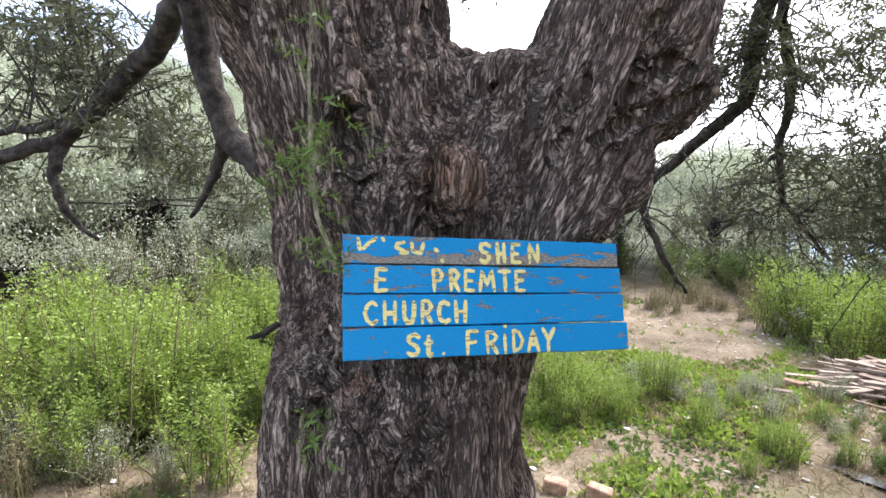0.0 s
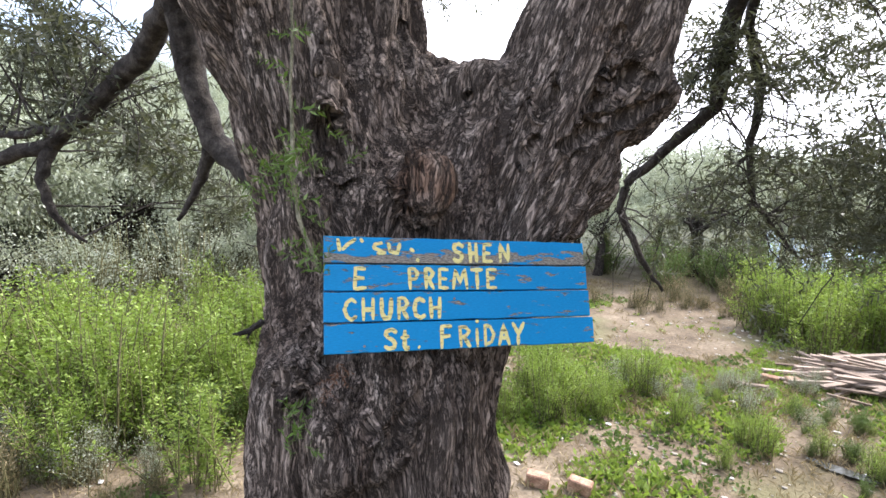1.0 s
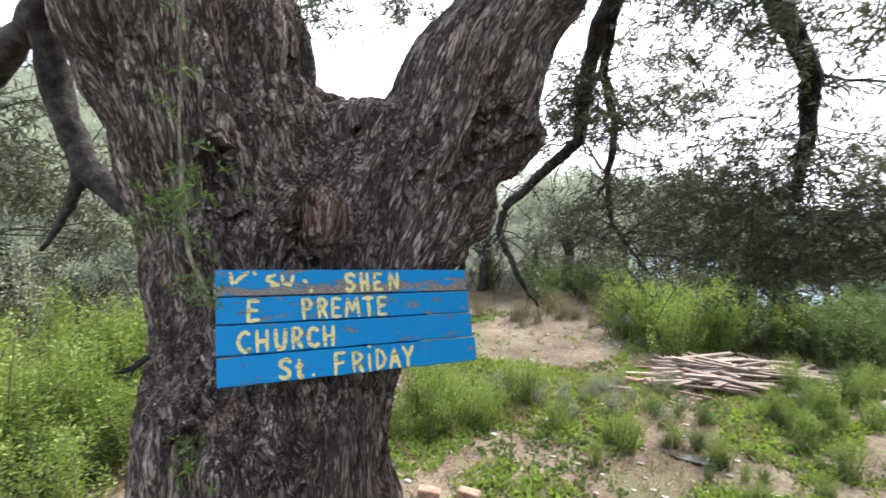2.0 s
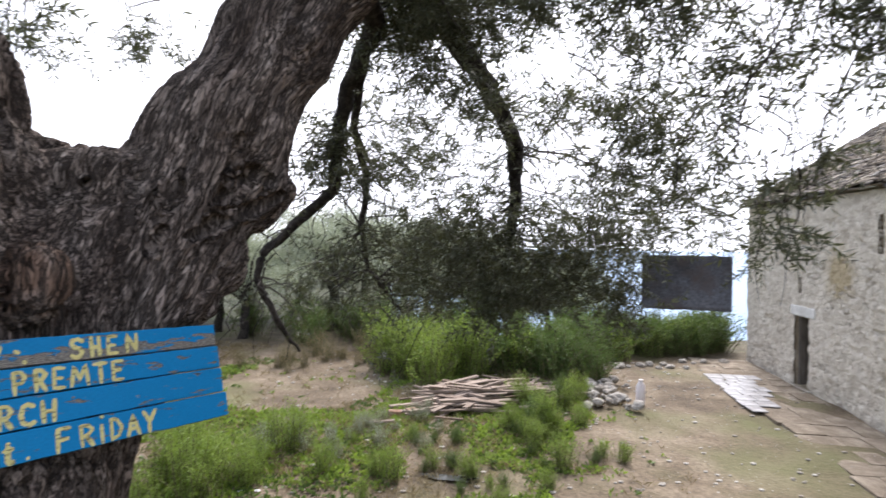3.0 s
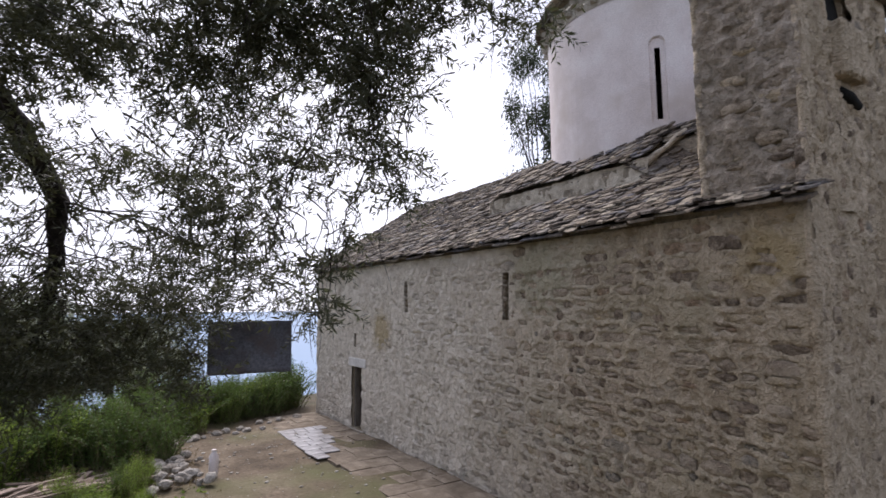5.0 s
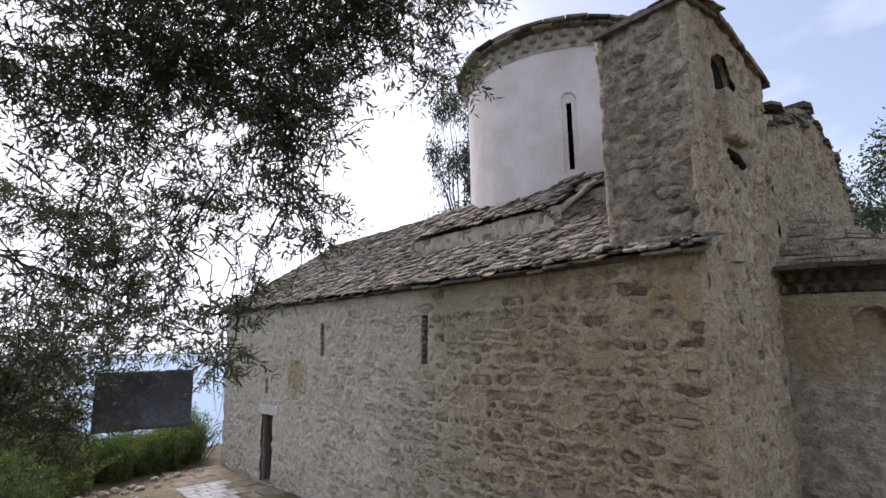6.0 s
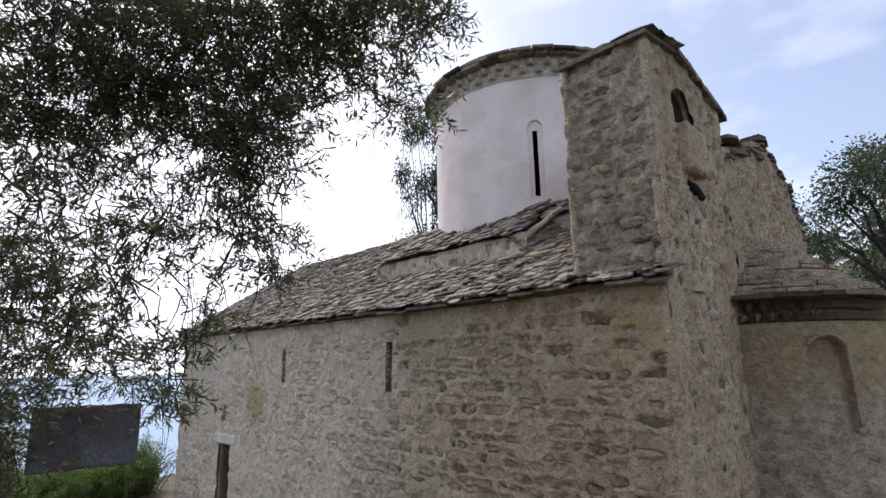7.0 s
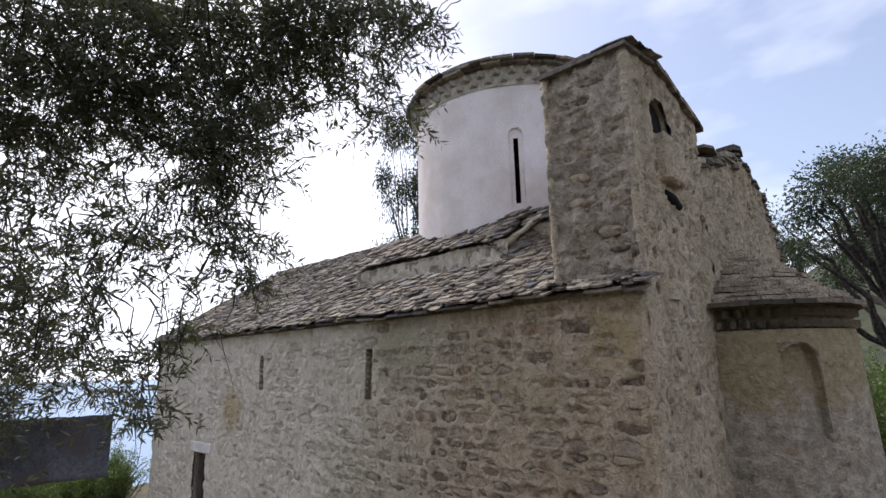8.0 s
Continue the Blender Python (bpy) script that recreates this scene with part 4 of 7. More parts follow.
# ---------------------------------------------------------------- olive tree
def bark_material():
    """Long grey plates between narrow dark cracks, along the grain, with black weather stains."""
    m, n, l, b = material("olive_bark", 0.92)
    at = n.new("ShaderNodeAttribute")
    at.attribute_name = "flow"
    vec = at.outputs["Vector"]
    ridge = n.new("ShaderNodeAttribute")
    ridge.attribute_name = "ridge"
    warp = noise_node(n, l, vec, 26, 4.0, 0.65)
    push = n.new("ShaderNodeVectorMath")
    push.operation = 'MULTIPLY_ADD'
    l.new(warp.outputs["Color"], push.inputs[0])
    push.inputs[1].default_value = (0.02, 0.02, 0.03)
    l.new(vec, push.inputs[2])
    plates = n.new("ShaderNodeMapping")
    plates.inputs["Scale"].default_value = (1.0, 1.0, 0.95)
    l.new(push.outputs["Vector"], plates.inputs["Vector"])
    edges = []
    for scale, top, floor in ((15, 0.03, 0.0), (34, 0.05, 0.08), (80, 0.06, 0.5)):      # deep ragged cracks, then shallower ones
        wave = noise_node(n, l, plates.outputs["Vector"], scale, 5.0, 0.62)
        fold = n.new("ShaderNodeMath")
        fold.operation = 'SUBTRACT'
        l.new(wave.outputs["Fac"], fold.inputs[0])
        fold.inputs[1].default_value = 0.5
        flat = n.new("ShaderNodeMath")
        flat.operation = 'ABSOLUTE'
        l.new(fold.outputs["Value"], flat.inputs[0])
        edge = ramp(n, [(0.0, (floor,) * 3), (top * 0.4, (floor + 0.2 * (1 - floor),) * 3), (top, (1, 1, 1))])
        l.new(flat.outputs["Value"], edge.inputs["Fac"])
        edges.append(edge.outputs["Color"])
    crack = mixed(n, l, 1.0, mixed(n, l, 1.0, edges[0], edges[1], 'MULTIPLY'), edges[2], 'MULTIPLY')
    fine = noise_node(n, l, plates.outputs["Vector"], 120, 4.0, 0.7)
    broad = noise_node(n, l, vec, 9, 5.0, 0.65)
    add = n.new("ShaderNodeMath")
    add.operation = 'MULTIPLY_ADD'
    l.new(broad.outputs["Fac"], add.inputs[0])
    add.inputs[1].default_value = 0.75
    # furrows take darker tones: crease shade and inner bark put into colour
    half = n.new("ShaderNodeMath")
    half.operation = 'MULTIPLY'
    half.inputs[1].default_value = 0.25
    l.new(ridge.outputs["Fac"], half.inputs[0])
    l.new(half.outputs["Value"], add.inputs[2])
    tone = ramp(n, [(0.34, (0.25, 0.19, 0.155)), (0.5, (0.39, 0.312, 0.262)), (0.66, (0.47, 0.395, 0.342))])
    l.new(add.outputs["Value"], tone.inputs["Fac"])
    grain = ramp(n, [(0.36, (0.62, 0.61, 0.6)), (0.5, (0.98, 0.98, 0.98)), (0.64, (1.16, 1.15, 1.14))])
    l.new(fine.outputs["Fac"], grain.inputs["Fac"])
    col = mixed(n, l, 1.0, tone.outputs["Color"], grain.outputs["Color"], 'MULTIPLY')
    spot = n.new("ShaderNodeAttribute")
    spot.attribute_name = "burl"
    col = mixed(n, l, spot.outputs["Fac"], col, mixed(n, l, fine.outputs["Fac"], (0.12, 0.068, 0.046), (0.32, 0.195, 0.13)))
    raw = n.new("ShaderNodeAttribute")
    raw.attribute_name = "raw_wood"
    col = mixed(n, l, raw.outputs["Fac"], col, mixed(n, l, fine.outputs["Fac"], (0.22, 0.155, 0.09), (0.46, 0.35, 0.22)))
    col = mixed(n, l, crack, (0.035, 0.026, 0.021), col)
    wet = noise_node(n, l, vec, 3.2, 4.0, 0.6)
    black = ramp(n, [(0.52, (1, 1, 1)), (0.66, (0.5, 0.46, 0.44))])
    l.new(wet.outputs["Fac"], black.inputs["Fac"])
    col = mixed(n, l, 1.0, col, black.outputs["Color"], 'MULTIPLY')
    l.new(col, b.inputs["Base Color"])
    one = bump(n, l, b, crack, 1.0, 0.02)
    bump(n, l, b, fine.outputs["Fac"], 0.8, 0.006, one)
    return m


BARK = bark_material()
TWIG = grainy("twig_bark", (0.02, 0.017, 0.015), (0.045, 0.038, 0.033), (0.085, 0.074, 0.065), 14, 90, relief=0.9, depth=0.01)


def leaf_material(name, top, under, through, rough=0.5):
    m, n, l, b = material(name, rough)
    co = n.new("ShaderNodeNewGeometry")
    tone = ramp(n, [(0.0, tuple(c * 0.6 for c in top)), (0.55, top), (1.0, under)])
    l.new(co.outputs["Random Per Island"], tone.inputs["Fac"])
    l.new(tone.outputs["Color"], b.inputs["Base Color"])
    thin = n.new("ShaderNodeBsdfTranslucent")
    thin.inputs["Color"].default_value = (*through, 1)
    mix = n.new("ShaderNodeMixShader")
    mix.inputs["Fac"].default_value = 0.3
    l.new(b.outputs["BSDF"], mix.inputs[1])
    l.new(thin.outputs["BSDF"], mix.inputs[2])
    l.new(mix.outputs["Shader"], n["Material Output"].inputs["Surface"])
    return m


OLIVE = leaf_material("olive_leaf", (0.056, 0.062, 0.04), (0.175, 0.185, 0.14), (0.12, 0.13, 0.055))
FRESH = leaf_material("fresh_leaf", (0.09, 0.16, 0.03), (0.17, 0.24, 0.08), (0.15, 0.24, 0.04))

CHAINS = [   # the trunk and its limbs: x, y, z, radius
    [(-2.03, 1.62, -1.6, .80), (-1.97, 1.55, -0.1, .605), (-1.96, 1.58, 0.55, .57), (-2.02, 1.79, 1.25, .51)],
    [(-2.09, 1.65, 0.9, .41), (-2.20, 1.54, 1.24, .36), (-2.27, 1.37, 1.85, .305), (-2.34, 1.17, 2.40, .30), (-2.45, 0.90, 3.3, .29), (-2.58, 0.63, 4.2, .27)],
    [(-2.12, 1.78, 1.2, .34), (-2.20, 1.74, 1.95, .28), (-2.26, 1.70, 2.45, .24), (-2.32, 1.62, 3.2, .19), (-2.38, 1.70, 4.1, .16)],
    [(-2.00, 1.86, 0.85, .40), (-1.80, 2.10, 1.2, .38), (-1.63, 2.38, 1.75, .40), (-1.42, 2.64, 2.35, .37), (-1.20, 2.90, 2.95, .33), (-0.86, 3.30, 3.7, .29), (-0.3, 3.85, 4.5, .23)],
]
LUMPS = [((-1.307, 2.453, 1.613), .15), ((-1.361, 2.279, 1.375), .14), ((-1.761, 2.051, 2.052), .11), ((-1.565, 1.472, 1.591), 0.14), ((-1.56, 1.469, 1.524), 0.13), ((-1.142, 2.681, 2.022), 0.160), ((-1.194, 2.606, 2.252), 0.140), ((-1.233, 2.628, 1.878), 0.150), ((-1.589, 1.088, 0.577), 0.100), ((-1.532, 1.112, 0.435), 0.130), ((-1.787, 1.027, 0.732), 0.100), ((-1.553, 1.235, 0.494), 0.130), ((-1.990, 1.238, 1.420), 0.120), ((-1.355, 2.451, 1.531), 0.160), ((-1.78, 2.0, 1.72), .20), ((-2.0, 2.10, 2.02), .20)]
HOLLOWS = [((-1.938, 1.286, 1.647), (-1.960, 1.279, 1.741), 0.055), ((-1.960, 1.279, 1.741), (-1.974, 1.277, 1.834), 0.055), ((-1.957, 1.266, 1.832), (-1.978, 1.298, 1.941), 0.030), ((-1.978, 1.298, 1.941), (-2.001, 1.288, 2.035), 0.030), ((-2.009, 1.294, 2.037), (-2.034, 1.281, 2.153), 0.045), ((-2.034, 1.281, 2.153), (-2.060, 1.265, 2.291), 0.045), ((-1.352, 2.077, 1.885), (-1.346, 2.122, 1.986), 0.036), ((-1.287, 2.113, 1.727), (-1.208, 2.255, 1.806), 0.030), ((-1.208, 2.255, 1.806), (-1.135, 2.473, 1.882), 0.030), ((-1.135, 2.473, 1.882), (-1.033, 2.581, 1.972), 0.030), ((-1.189, 2.305, 1.931), (-1.168, 2.354, 2.032), 0.034), ((-1.168, 2.354, 2.032), (-1.101, 2.453, 2.086), 0.034), ((-1.101, 2.453, 2.086), (-1.058, 2.536, 2.044), 0.034), ((-1.135, 2.334, 2.261), (-1.159, 2.321, 2.145), 0.028), ((-1.159, 2.321, 2.145), (-1.191, 2.292, 2.050), 0.028), ((-1.647, 1.347, 1.489), (-1.535, 1.382, 1.434), 0.026), ((-1.535, 1.382, 1.434), (-1.468, 1.468, 1.440), 0.026), ((-1.468, 1.468, 1.440), (-1.448, 1.533, 1.494), 0.026), ((-1.398, 1.232, 0.491), (-1.409, 1.249, 0.569), 0.027), ((-1.409, 1.249, 0.569), (-1.411, 1.326, 0.655), 0.027), ((-1.411, 1.326, 0.655), (-1.397, 1.416, 0.724), 0.027), ((-1.397, 1.416, 0.724), (-1.419, 1.459, 0.845), 0.027), ((-1.780, 0.928, 0.760), (-1.713, 0.949, 0.721), 0.040), ((-1.713, 0.949, 0.721), (-1.704, 0.978, 0.660), 0.040), ((-1.389, 1.990, 1.676), (-1.361, 2.027, 1.761), 0.020), ((-1.704, 0.980, 0.791), (-1.696, 1.098, 0.854), 0.020), ((-1.696, 1.098, 0.854), (-1.644, 1.141, 0.858), 0.020), ((-1.455, 1.131, 0.592), (-1.464, 1.177, 0.639), 0.020), ((-1.841, 1.061, 0.917), (-1.817, 1.099, 0.984), 0.035), ((-1.272, 2.232, 1.481), (-1.304, 2.221, 1.402), 0.020), ((-1.957, 1.745, 2.327), (-1.887, 1.721, 2.060), 0.022), ((-1.887, 1.721, 2.060), (-1.831, 1.657, 1.822), 0.022), ((-1.848, 2.062, 2.159), (-1.642, 1.881, 1.853), 0.018), ((-1.642, 1.881, 1.853), (-1.551, 1.717, 1.525), 0.018), ((-1.526, 2.049, 2.060), (-1.517, 1.930, 1.775), 0.018), ((-1.517, 1.930, 1.775), (-1.464, 1.825, 1.406), 0.018), ((-2.042, 1.046, 2.025), (-2.009, 1.095, 1.697), 0.016), ((-2.009, 1.095, 1.697), (-1.949, 1.093, 1.357), 0.016)]
BURLS = [((-1.50, 1.46, 1.56), .17)]
RAW_WOOD = [((-1.72, 1.11, 1.47), .15), ((-1.70, 1.14, 1.40), .12), ((-1.50, 1.07, 0.78), .05), ((-1.44, 1.16, 0.60), .05)]
TRUNK_SEGS = [(np.array(a[:3]), a[3], np.array(b[:3]), b[3]) for c in CHAINS for a, b in zip(c, c[1:])]


def seg_dist(P, a, ra, b, rb):
    ab = b - a
    t = np.clip(((P - a) @ ab) / (ab @ ab), 0, 1)
    return np.sqrt((((P - a) - t[..., None] * ab) ** 2).sum(-1)) - (ra + (rb - ra) * t)


def trunk_field(P):
    """Distance to the trunk's skin: limbs melted together, knots added, hollows cut."""
    k = 0.07
    acc = 0
    for s in TRUNK_SEGS:
        acc = acc + np.exp(-np.clip(seg_dist(P, *s), -1, 2.5) / k)
    for c, r in LUMPS:
        acc = acc + np.exp(-np.clip(np.sqrt(((P - np.array(c)) ** 2).sum(-1)) - r, -1, 2.5) / 0.03)
    d = -k * np.log(acc)
    for a, b, r in HOLLOWS:
        d = np.maximum(d, -(seg_dist(P, np.array(a), r, np.array(b), r * 0.8)))
    return d


def skin(field, lo, hi, h):
    """The zero surface of a field as quads, one vertex for each cell that it crosses."""
    ax = [np.arange(a, b, h) for a, b in zip(lo, hi)]
    D = np.empty([len(a) for a in ax], np.float32)
    Y, Z = np.meshgrid(ax[1], ax[2], indexing='ij')
    for i, x in enumerate(ax[0]):
        D[i] = field(np.stack([np.full_like(Y, x), Y, Z], -1))
    S = D < 0
    n = S[:-1, :-1, :-1].astype(np.int8)
    n = sum(S[i:S.shape[0] - 1 + i, j:S.shape[1] - 1 + j, k:S.shape[2] - 1 + k].astype(np.int8) for i in (0, 1) for j in (0, 1) for k in (0, 1))
    cells = np.argwhere((n > 0) & (n < 8))
    index = np.full(n.shape, -1, np.int64)
    index[tuple(cells.T)] = np.arange(len(cells))
    tot, cnt = np.zeros((len(cells), 3)), np.zeros(len(cells))
    corner = [(i, j, k) for i in (0, 1) for j in (0, 1) for k in (0, 1)]
    for a in corner:
        for b in corner:
            if sum(q - p for p, q in zip(a, b)) == 1 and all(q >= p for p, q in zip(a, b)):
                da, db = D[tuple((cells + a).T)], D[tuple((cells + b).T)]
                hit = (da < 0) != (db < 0)
                t = np.where(hit, da / np.where(hit, da - db, 1), 0)
                tot += np.where(hit[:, None], np.array(a) + t[:, None] * (np.array(b) - np.array(a)), 0)
                cnt += hit
    V = np.array(lo) + h * (cells + tot / cnt[:, None])
    F = []
    for axis in range(3):
        o1, o2 = (axis + 1) % 3, (axis + 2) % 3
        sl0 = [slice(1, -1)] * 3
        sl0[axis] = slice(0, -1)
        sl1 = list(sl0)
        sl1[axis] = slice(1, None)
        A, B = S[tuple(sl0)], S[tuple(sl1)]
        for flip, sel in ((False, A & ~B), (True, ~A & B)):
            e = np.argwhere(sel)
            off = np.ones(3, np.int64)
            off[axis] = 0
            e = e + off
            quad = []
            for d1, d2 in ((0, 0), (1, 0), (1, 1), (0, 1)):
                q = e.copy()
                q[:, o1] -= d1
                q[:, o2] -= d2
                quad.append(index[tuple(q.T)])
            Q = np.stack(quad, -1)
            F.append(Q[:, ::-1] if flip else Q)
    F = np.concatenate(F)
    return V, F[(F >= 0).all(1)]


def flow_of(P):
    """Coordinates that hardly change along the grain, which fans out from the trunk into the limbs."""
    Q = P[:, :2] - np.array((-2.0, 1.62))
    u, v = Q @ np.array((0.41, 0.91)), Q @ np.array((0.91, -0.41))
    up = np.log1p(np.exp((P[:, 2] - 0.95) * 5)) / 5
    fan = 1 + (0.5 + 0.5 / (1 + np.exp(-u / 0.3))) * up
    twist = 0.05 * (vnoise(P[:, 0] * 2.0, P[:, 1] * 2.0, P[:, 2] * 1.2, 5) - 0.5)
    return np.column_stack([1.25 * u / fan + twist, v - twist, 0.13 * P[:, 2]])


def furrow(Q, s, seed):
    """Broad plates between narrow cracks, 0 in the crack and 1 on the plate."""
    return np.abs(2 * vnoise(Q[:, 0] * s, Q[:, 1] * s, Q[:, 2] * s, seed) - 1) ** 0.55


def trunk_mesh():
    V, F = skin(trunk_field, (-3.15, 0.2, -1.5), (-0.15, 4.1, 4.35), 0.0145)
    e = 0.01
    N = np.stack([trunk_field(V + d) - trunk_field(V - d) for d in np.eye(3) * e], -1)
    N /= np.linalg.norm(N, axis=1)[:, None] + 1e-9
    Q = flow_of(V)
    warp = np.stack([vnoise(Q[:, 0] * 16, Q[:, 1] * 16, Q[:, 2] * 16, 20 + k) - 0.5 for k in range(3)], -1) * 0.05
    Q2 = Q + warp
    r1 = np.minimum(furrow(Q2, 15, 1), furrow(Q2 + 3, 19, 2))
    r2, r3 = furrow(Q2, 6.5, 4), furrow(Q2, 36, 3)
    lump = vnoise(V[:, 0] * 4, V[:, 1] * 4, V[:, 2] * 2.6, 7) - 0.5
    rise = 0.055 * (r1 - 0.6) + 0.085 * (r2 - 0.6) + 0.014 * (r3 - 0.6) + 0.075 * lump
    V = V + N * rise[:, None]
    me = mesh_of("trunk", V, F, BARK, True)
    me.attributes.new("flow", 'FLOAT_VECTOR', 'POINT').data.foreach_set("vector", Q.astype(np.float32).ravel())
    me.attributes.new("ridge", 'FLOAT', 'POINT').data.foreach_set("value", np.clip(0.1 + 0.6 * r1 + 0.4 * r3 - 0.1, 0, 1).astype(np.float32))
    for name, spots in (("burl", BURLS), ("raw_wood", RAW_WOOD)):
        f = np.zeros(len(V))
        for c, r in spots:
            d = np.linalg.norm(V - np.array(c), axis=1) / r + 0.5 * (vnoise(V[:, 0] * 14, V[:, 1] * 14, V[:, 2] * 8, 31) - 0.5)
            f = np.maximum(f, np.clip((1.0 - d) / 0.25, 0, 1))
        me.attributes.new(name, 'FLOAT', 'POINT').data.foreach_set("value", (0.8 * f).astype(np.float32))
    return me


tree = thing("olive_tree", "old gnarled olive tree with a thick forked trunk and drooping crown", "tree", (-2.1, 1.66, -0.95))
TR = Matrix.Translation(tree.location).inverted()
part("trunk", trunk_mesh(), tree, "furrowed grey-brown trunk with knots and hollows", TR)


def wavy(pts, radii, seed, steps=5, wobble=0.06):
    """A crooked branch through points: more rings, a wandering line."""
    r = random.Random(seed)
    P, R = [], []
    for (a, ra), (b, rb) in zip(zip(pts, radii), zip(pts[1:], radii[1:])):
        a, b = Vector(a), Vector(b)
        for k in range(steps):
            t = k / steps
            j = Vector((r.uniform(-1, 1), r.uniform(-1, 1), r.uniform(-1, 1))) * wobble * (b - a).length * (0.3 if k == 0 else 1) * 0.5
            P.append(a.lerp(b, t) + j)
            R.append((ra + (rb - ra) * t) * r.uniform(0.88, 1.12))
    return P + [Vector(pts[-1])], R + [radii[-1]]


BOUGHS = {
    "over": ([(-0.36, 3.80, 4.42), (-0.1, 4.2, 4.85), (0.5, 4.6, 5.2), (1.6, 4.6, 5.3), (2.6, 3.9, 5.2)], [.25, .17, .12, .08, .03]),
    "elbow": ([(-0.80, 3.36, 3.85), (-0.66, 3.95, 4.0), (-0.43, 4.69, 3.80), (-0.05, 5.3, 3.38), (0.24, 5.76, 2.80), (0.24, 6.03, 2.2), (0.15, 6.15, 1.6)], [.17, .125, .11, .10, .09, .07, .03]),
    "reach": ([(0.24, 5.76, 2.80), (0.9, 6.05, 2.72), (1.5, 6.2, 2.5), (2.1, 6.3, 2.28), (2.75, 6.24, 2.02)], [.016, .013, .010, .008, .004]),
    "hang": ([(-0.90, 3.4, 3.75), (-1.0, 4.36, 3.64), (-1.44, 4.9, 3.29), (-1.66, 5.28, 2.81), (-1.78, 5.42, 2.28), (-2.18, 5.40, 1.93), (-2.57, 5.33, 1.56), (-2.62, 5.29, 1.3), (-2.43, 5.44, 0.76), (-2.23, 5.58, 0.42)], [.14, .10, .085, .075, .065, .055, .05, .045, .035, .015]),
    "hang_two": ([(-1.24, 4.8, 3.45), (-1.56, 5.5, 2.97), (-1.51, 5.8, 2.51), (-1.63, 6.03, 1.86), (-1.58, 6.15, 1.37), (-1.17, 6.3, 0.82)], [.06, .05, .045, .04, .03, .012]),
    "side": ([(-2.52, 0.9, 3.1), (-2.9, 1.1, 2.95), (-3.24, 1.12, 2.64), (-3.75, 1.1, 2.39), (-4.26, 0.92, 2.1), (-4.64, 0.7, 1.8), (-5.0, 0.28, 1.61), (-5.6, -0.1, 1.6)], [.14, .10, .085, .075, .068, .06, .045, .015]),
    "side_two": ([(-4.64, 0.7, 1.8), (-4.66, 0.61, 1.54), (-4.64, 0.67, 1.3), (-4.62, 0.76, 1.16), (-4.59, 0.86, 1.07)], [.05, .04, .03, .022, .01]),
    "drop": ([(-2.9, 1.1, 2.95), (-3.17, 1.09, 2.55), (-3.23, 1.17, 2.19), (-3.12, 1.24, 1.78), (-2.85, 1.35, 1.56), (-2.45, 1.5, 1.62)], [.09, .085, .085, .075, .07, .08]),
    "drop_two": ([(-3.14, 1.24, 1.78), (-3.27, 1.23, 1.56), (-3.41, 1.12, 1.3)], [.05, .035, .012]),
    "high": ([(-2.60, 0.63, 4.1), (-2.8, 0.4, 4.8), (-3.4, 0.3, 5.2), (-4.6, 0.6, 5.2)], [.28, .2, .12, .04]),
    "mid": ([(-2.35, 1.72, 4.0), (-2.5, 2.1, 4.7), (-2.9, 3.0, 5.0), (-3.1, 4.0, 4.6)], [.17, .12, .08, .03]),
    "left_twig": ([(-4.5, 0.8, 1.9), (-4.75, 0.5, 1.85), (-5.3, 0.15, 1.8)], [.03, .028, .01]),
}
limb_points = []
for i, (pts, radii) in enumerate(BOUGHS.values()):
    P, R = wavy(pts, radii, 40 + i)
    part("limb", joined("limb", [tube_data(P, R, 9)], TWIG, True), tree, "dark crooked limb", TR)
    limb_points += list(zip(P, R))
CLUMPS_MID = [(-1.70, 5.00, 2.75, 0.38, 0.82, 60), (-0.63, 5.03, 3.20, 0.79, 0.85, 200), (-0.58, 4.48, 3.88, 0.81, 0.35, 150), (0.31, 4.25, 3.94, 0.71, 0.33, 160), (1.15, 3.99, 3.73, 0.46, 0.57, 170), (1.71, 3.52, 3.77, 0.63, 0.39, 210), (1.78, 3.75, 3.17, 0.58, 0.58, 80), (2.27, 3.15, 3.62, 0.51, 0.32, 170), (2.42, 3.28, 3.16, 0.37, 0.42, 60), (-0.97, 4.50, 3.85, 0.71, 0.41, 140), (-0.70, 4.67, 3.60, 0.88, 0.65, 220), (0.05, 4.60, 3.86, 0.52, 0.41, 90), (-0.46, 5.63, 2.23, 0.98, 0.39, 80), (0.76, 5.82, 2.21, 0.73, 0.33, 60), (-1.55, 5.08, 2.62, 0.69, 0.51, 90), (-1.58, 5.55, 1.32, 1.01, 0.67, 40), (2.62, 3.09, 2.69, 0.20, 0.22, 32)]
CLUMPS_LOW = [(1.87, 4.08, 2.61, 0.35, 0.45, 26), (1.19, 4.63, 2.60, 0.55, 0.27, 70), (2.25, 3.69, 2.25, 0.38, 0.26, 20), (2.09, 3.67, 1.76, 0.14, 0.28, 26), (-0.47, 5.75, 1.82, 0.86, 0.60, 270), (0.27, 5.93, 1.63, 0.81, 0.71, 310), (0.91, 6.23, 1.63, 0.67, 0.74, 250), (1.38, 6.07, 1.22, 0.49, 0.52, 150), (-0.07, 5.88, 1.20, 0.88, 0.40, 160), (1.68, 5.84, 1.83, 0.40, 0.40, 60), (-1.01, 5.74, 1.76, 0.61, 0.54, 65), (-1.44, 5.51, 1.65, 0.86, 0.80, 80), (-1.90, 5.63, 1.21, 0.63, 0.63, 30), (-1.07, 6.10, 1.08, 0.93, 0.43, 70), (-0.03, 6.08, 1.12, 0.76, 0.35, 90)]
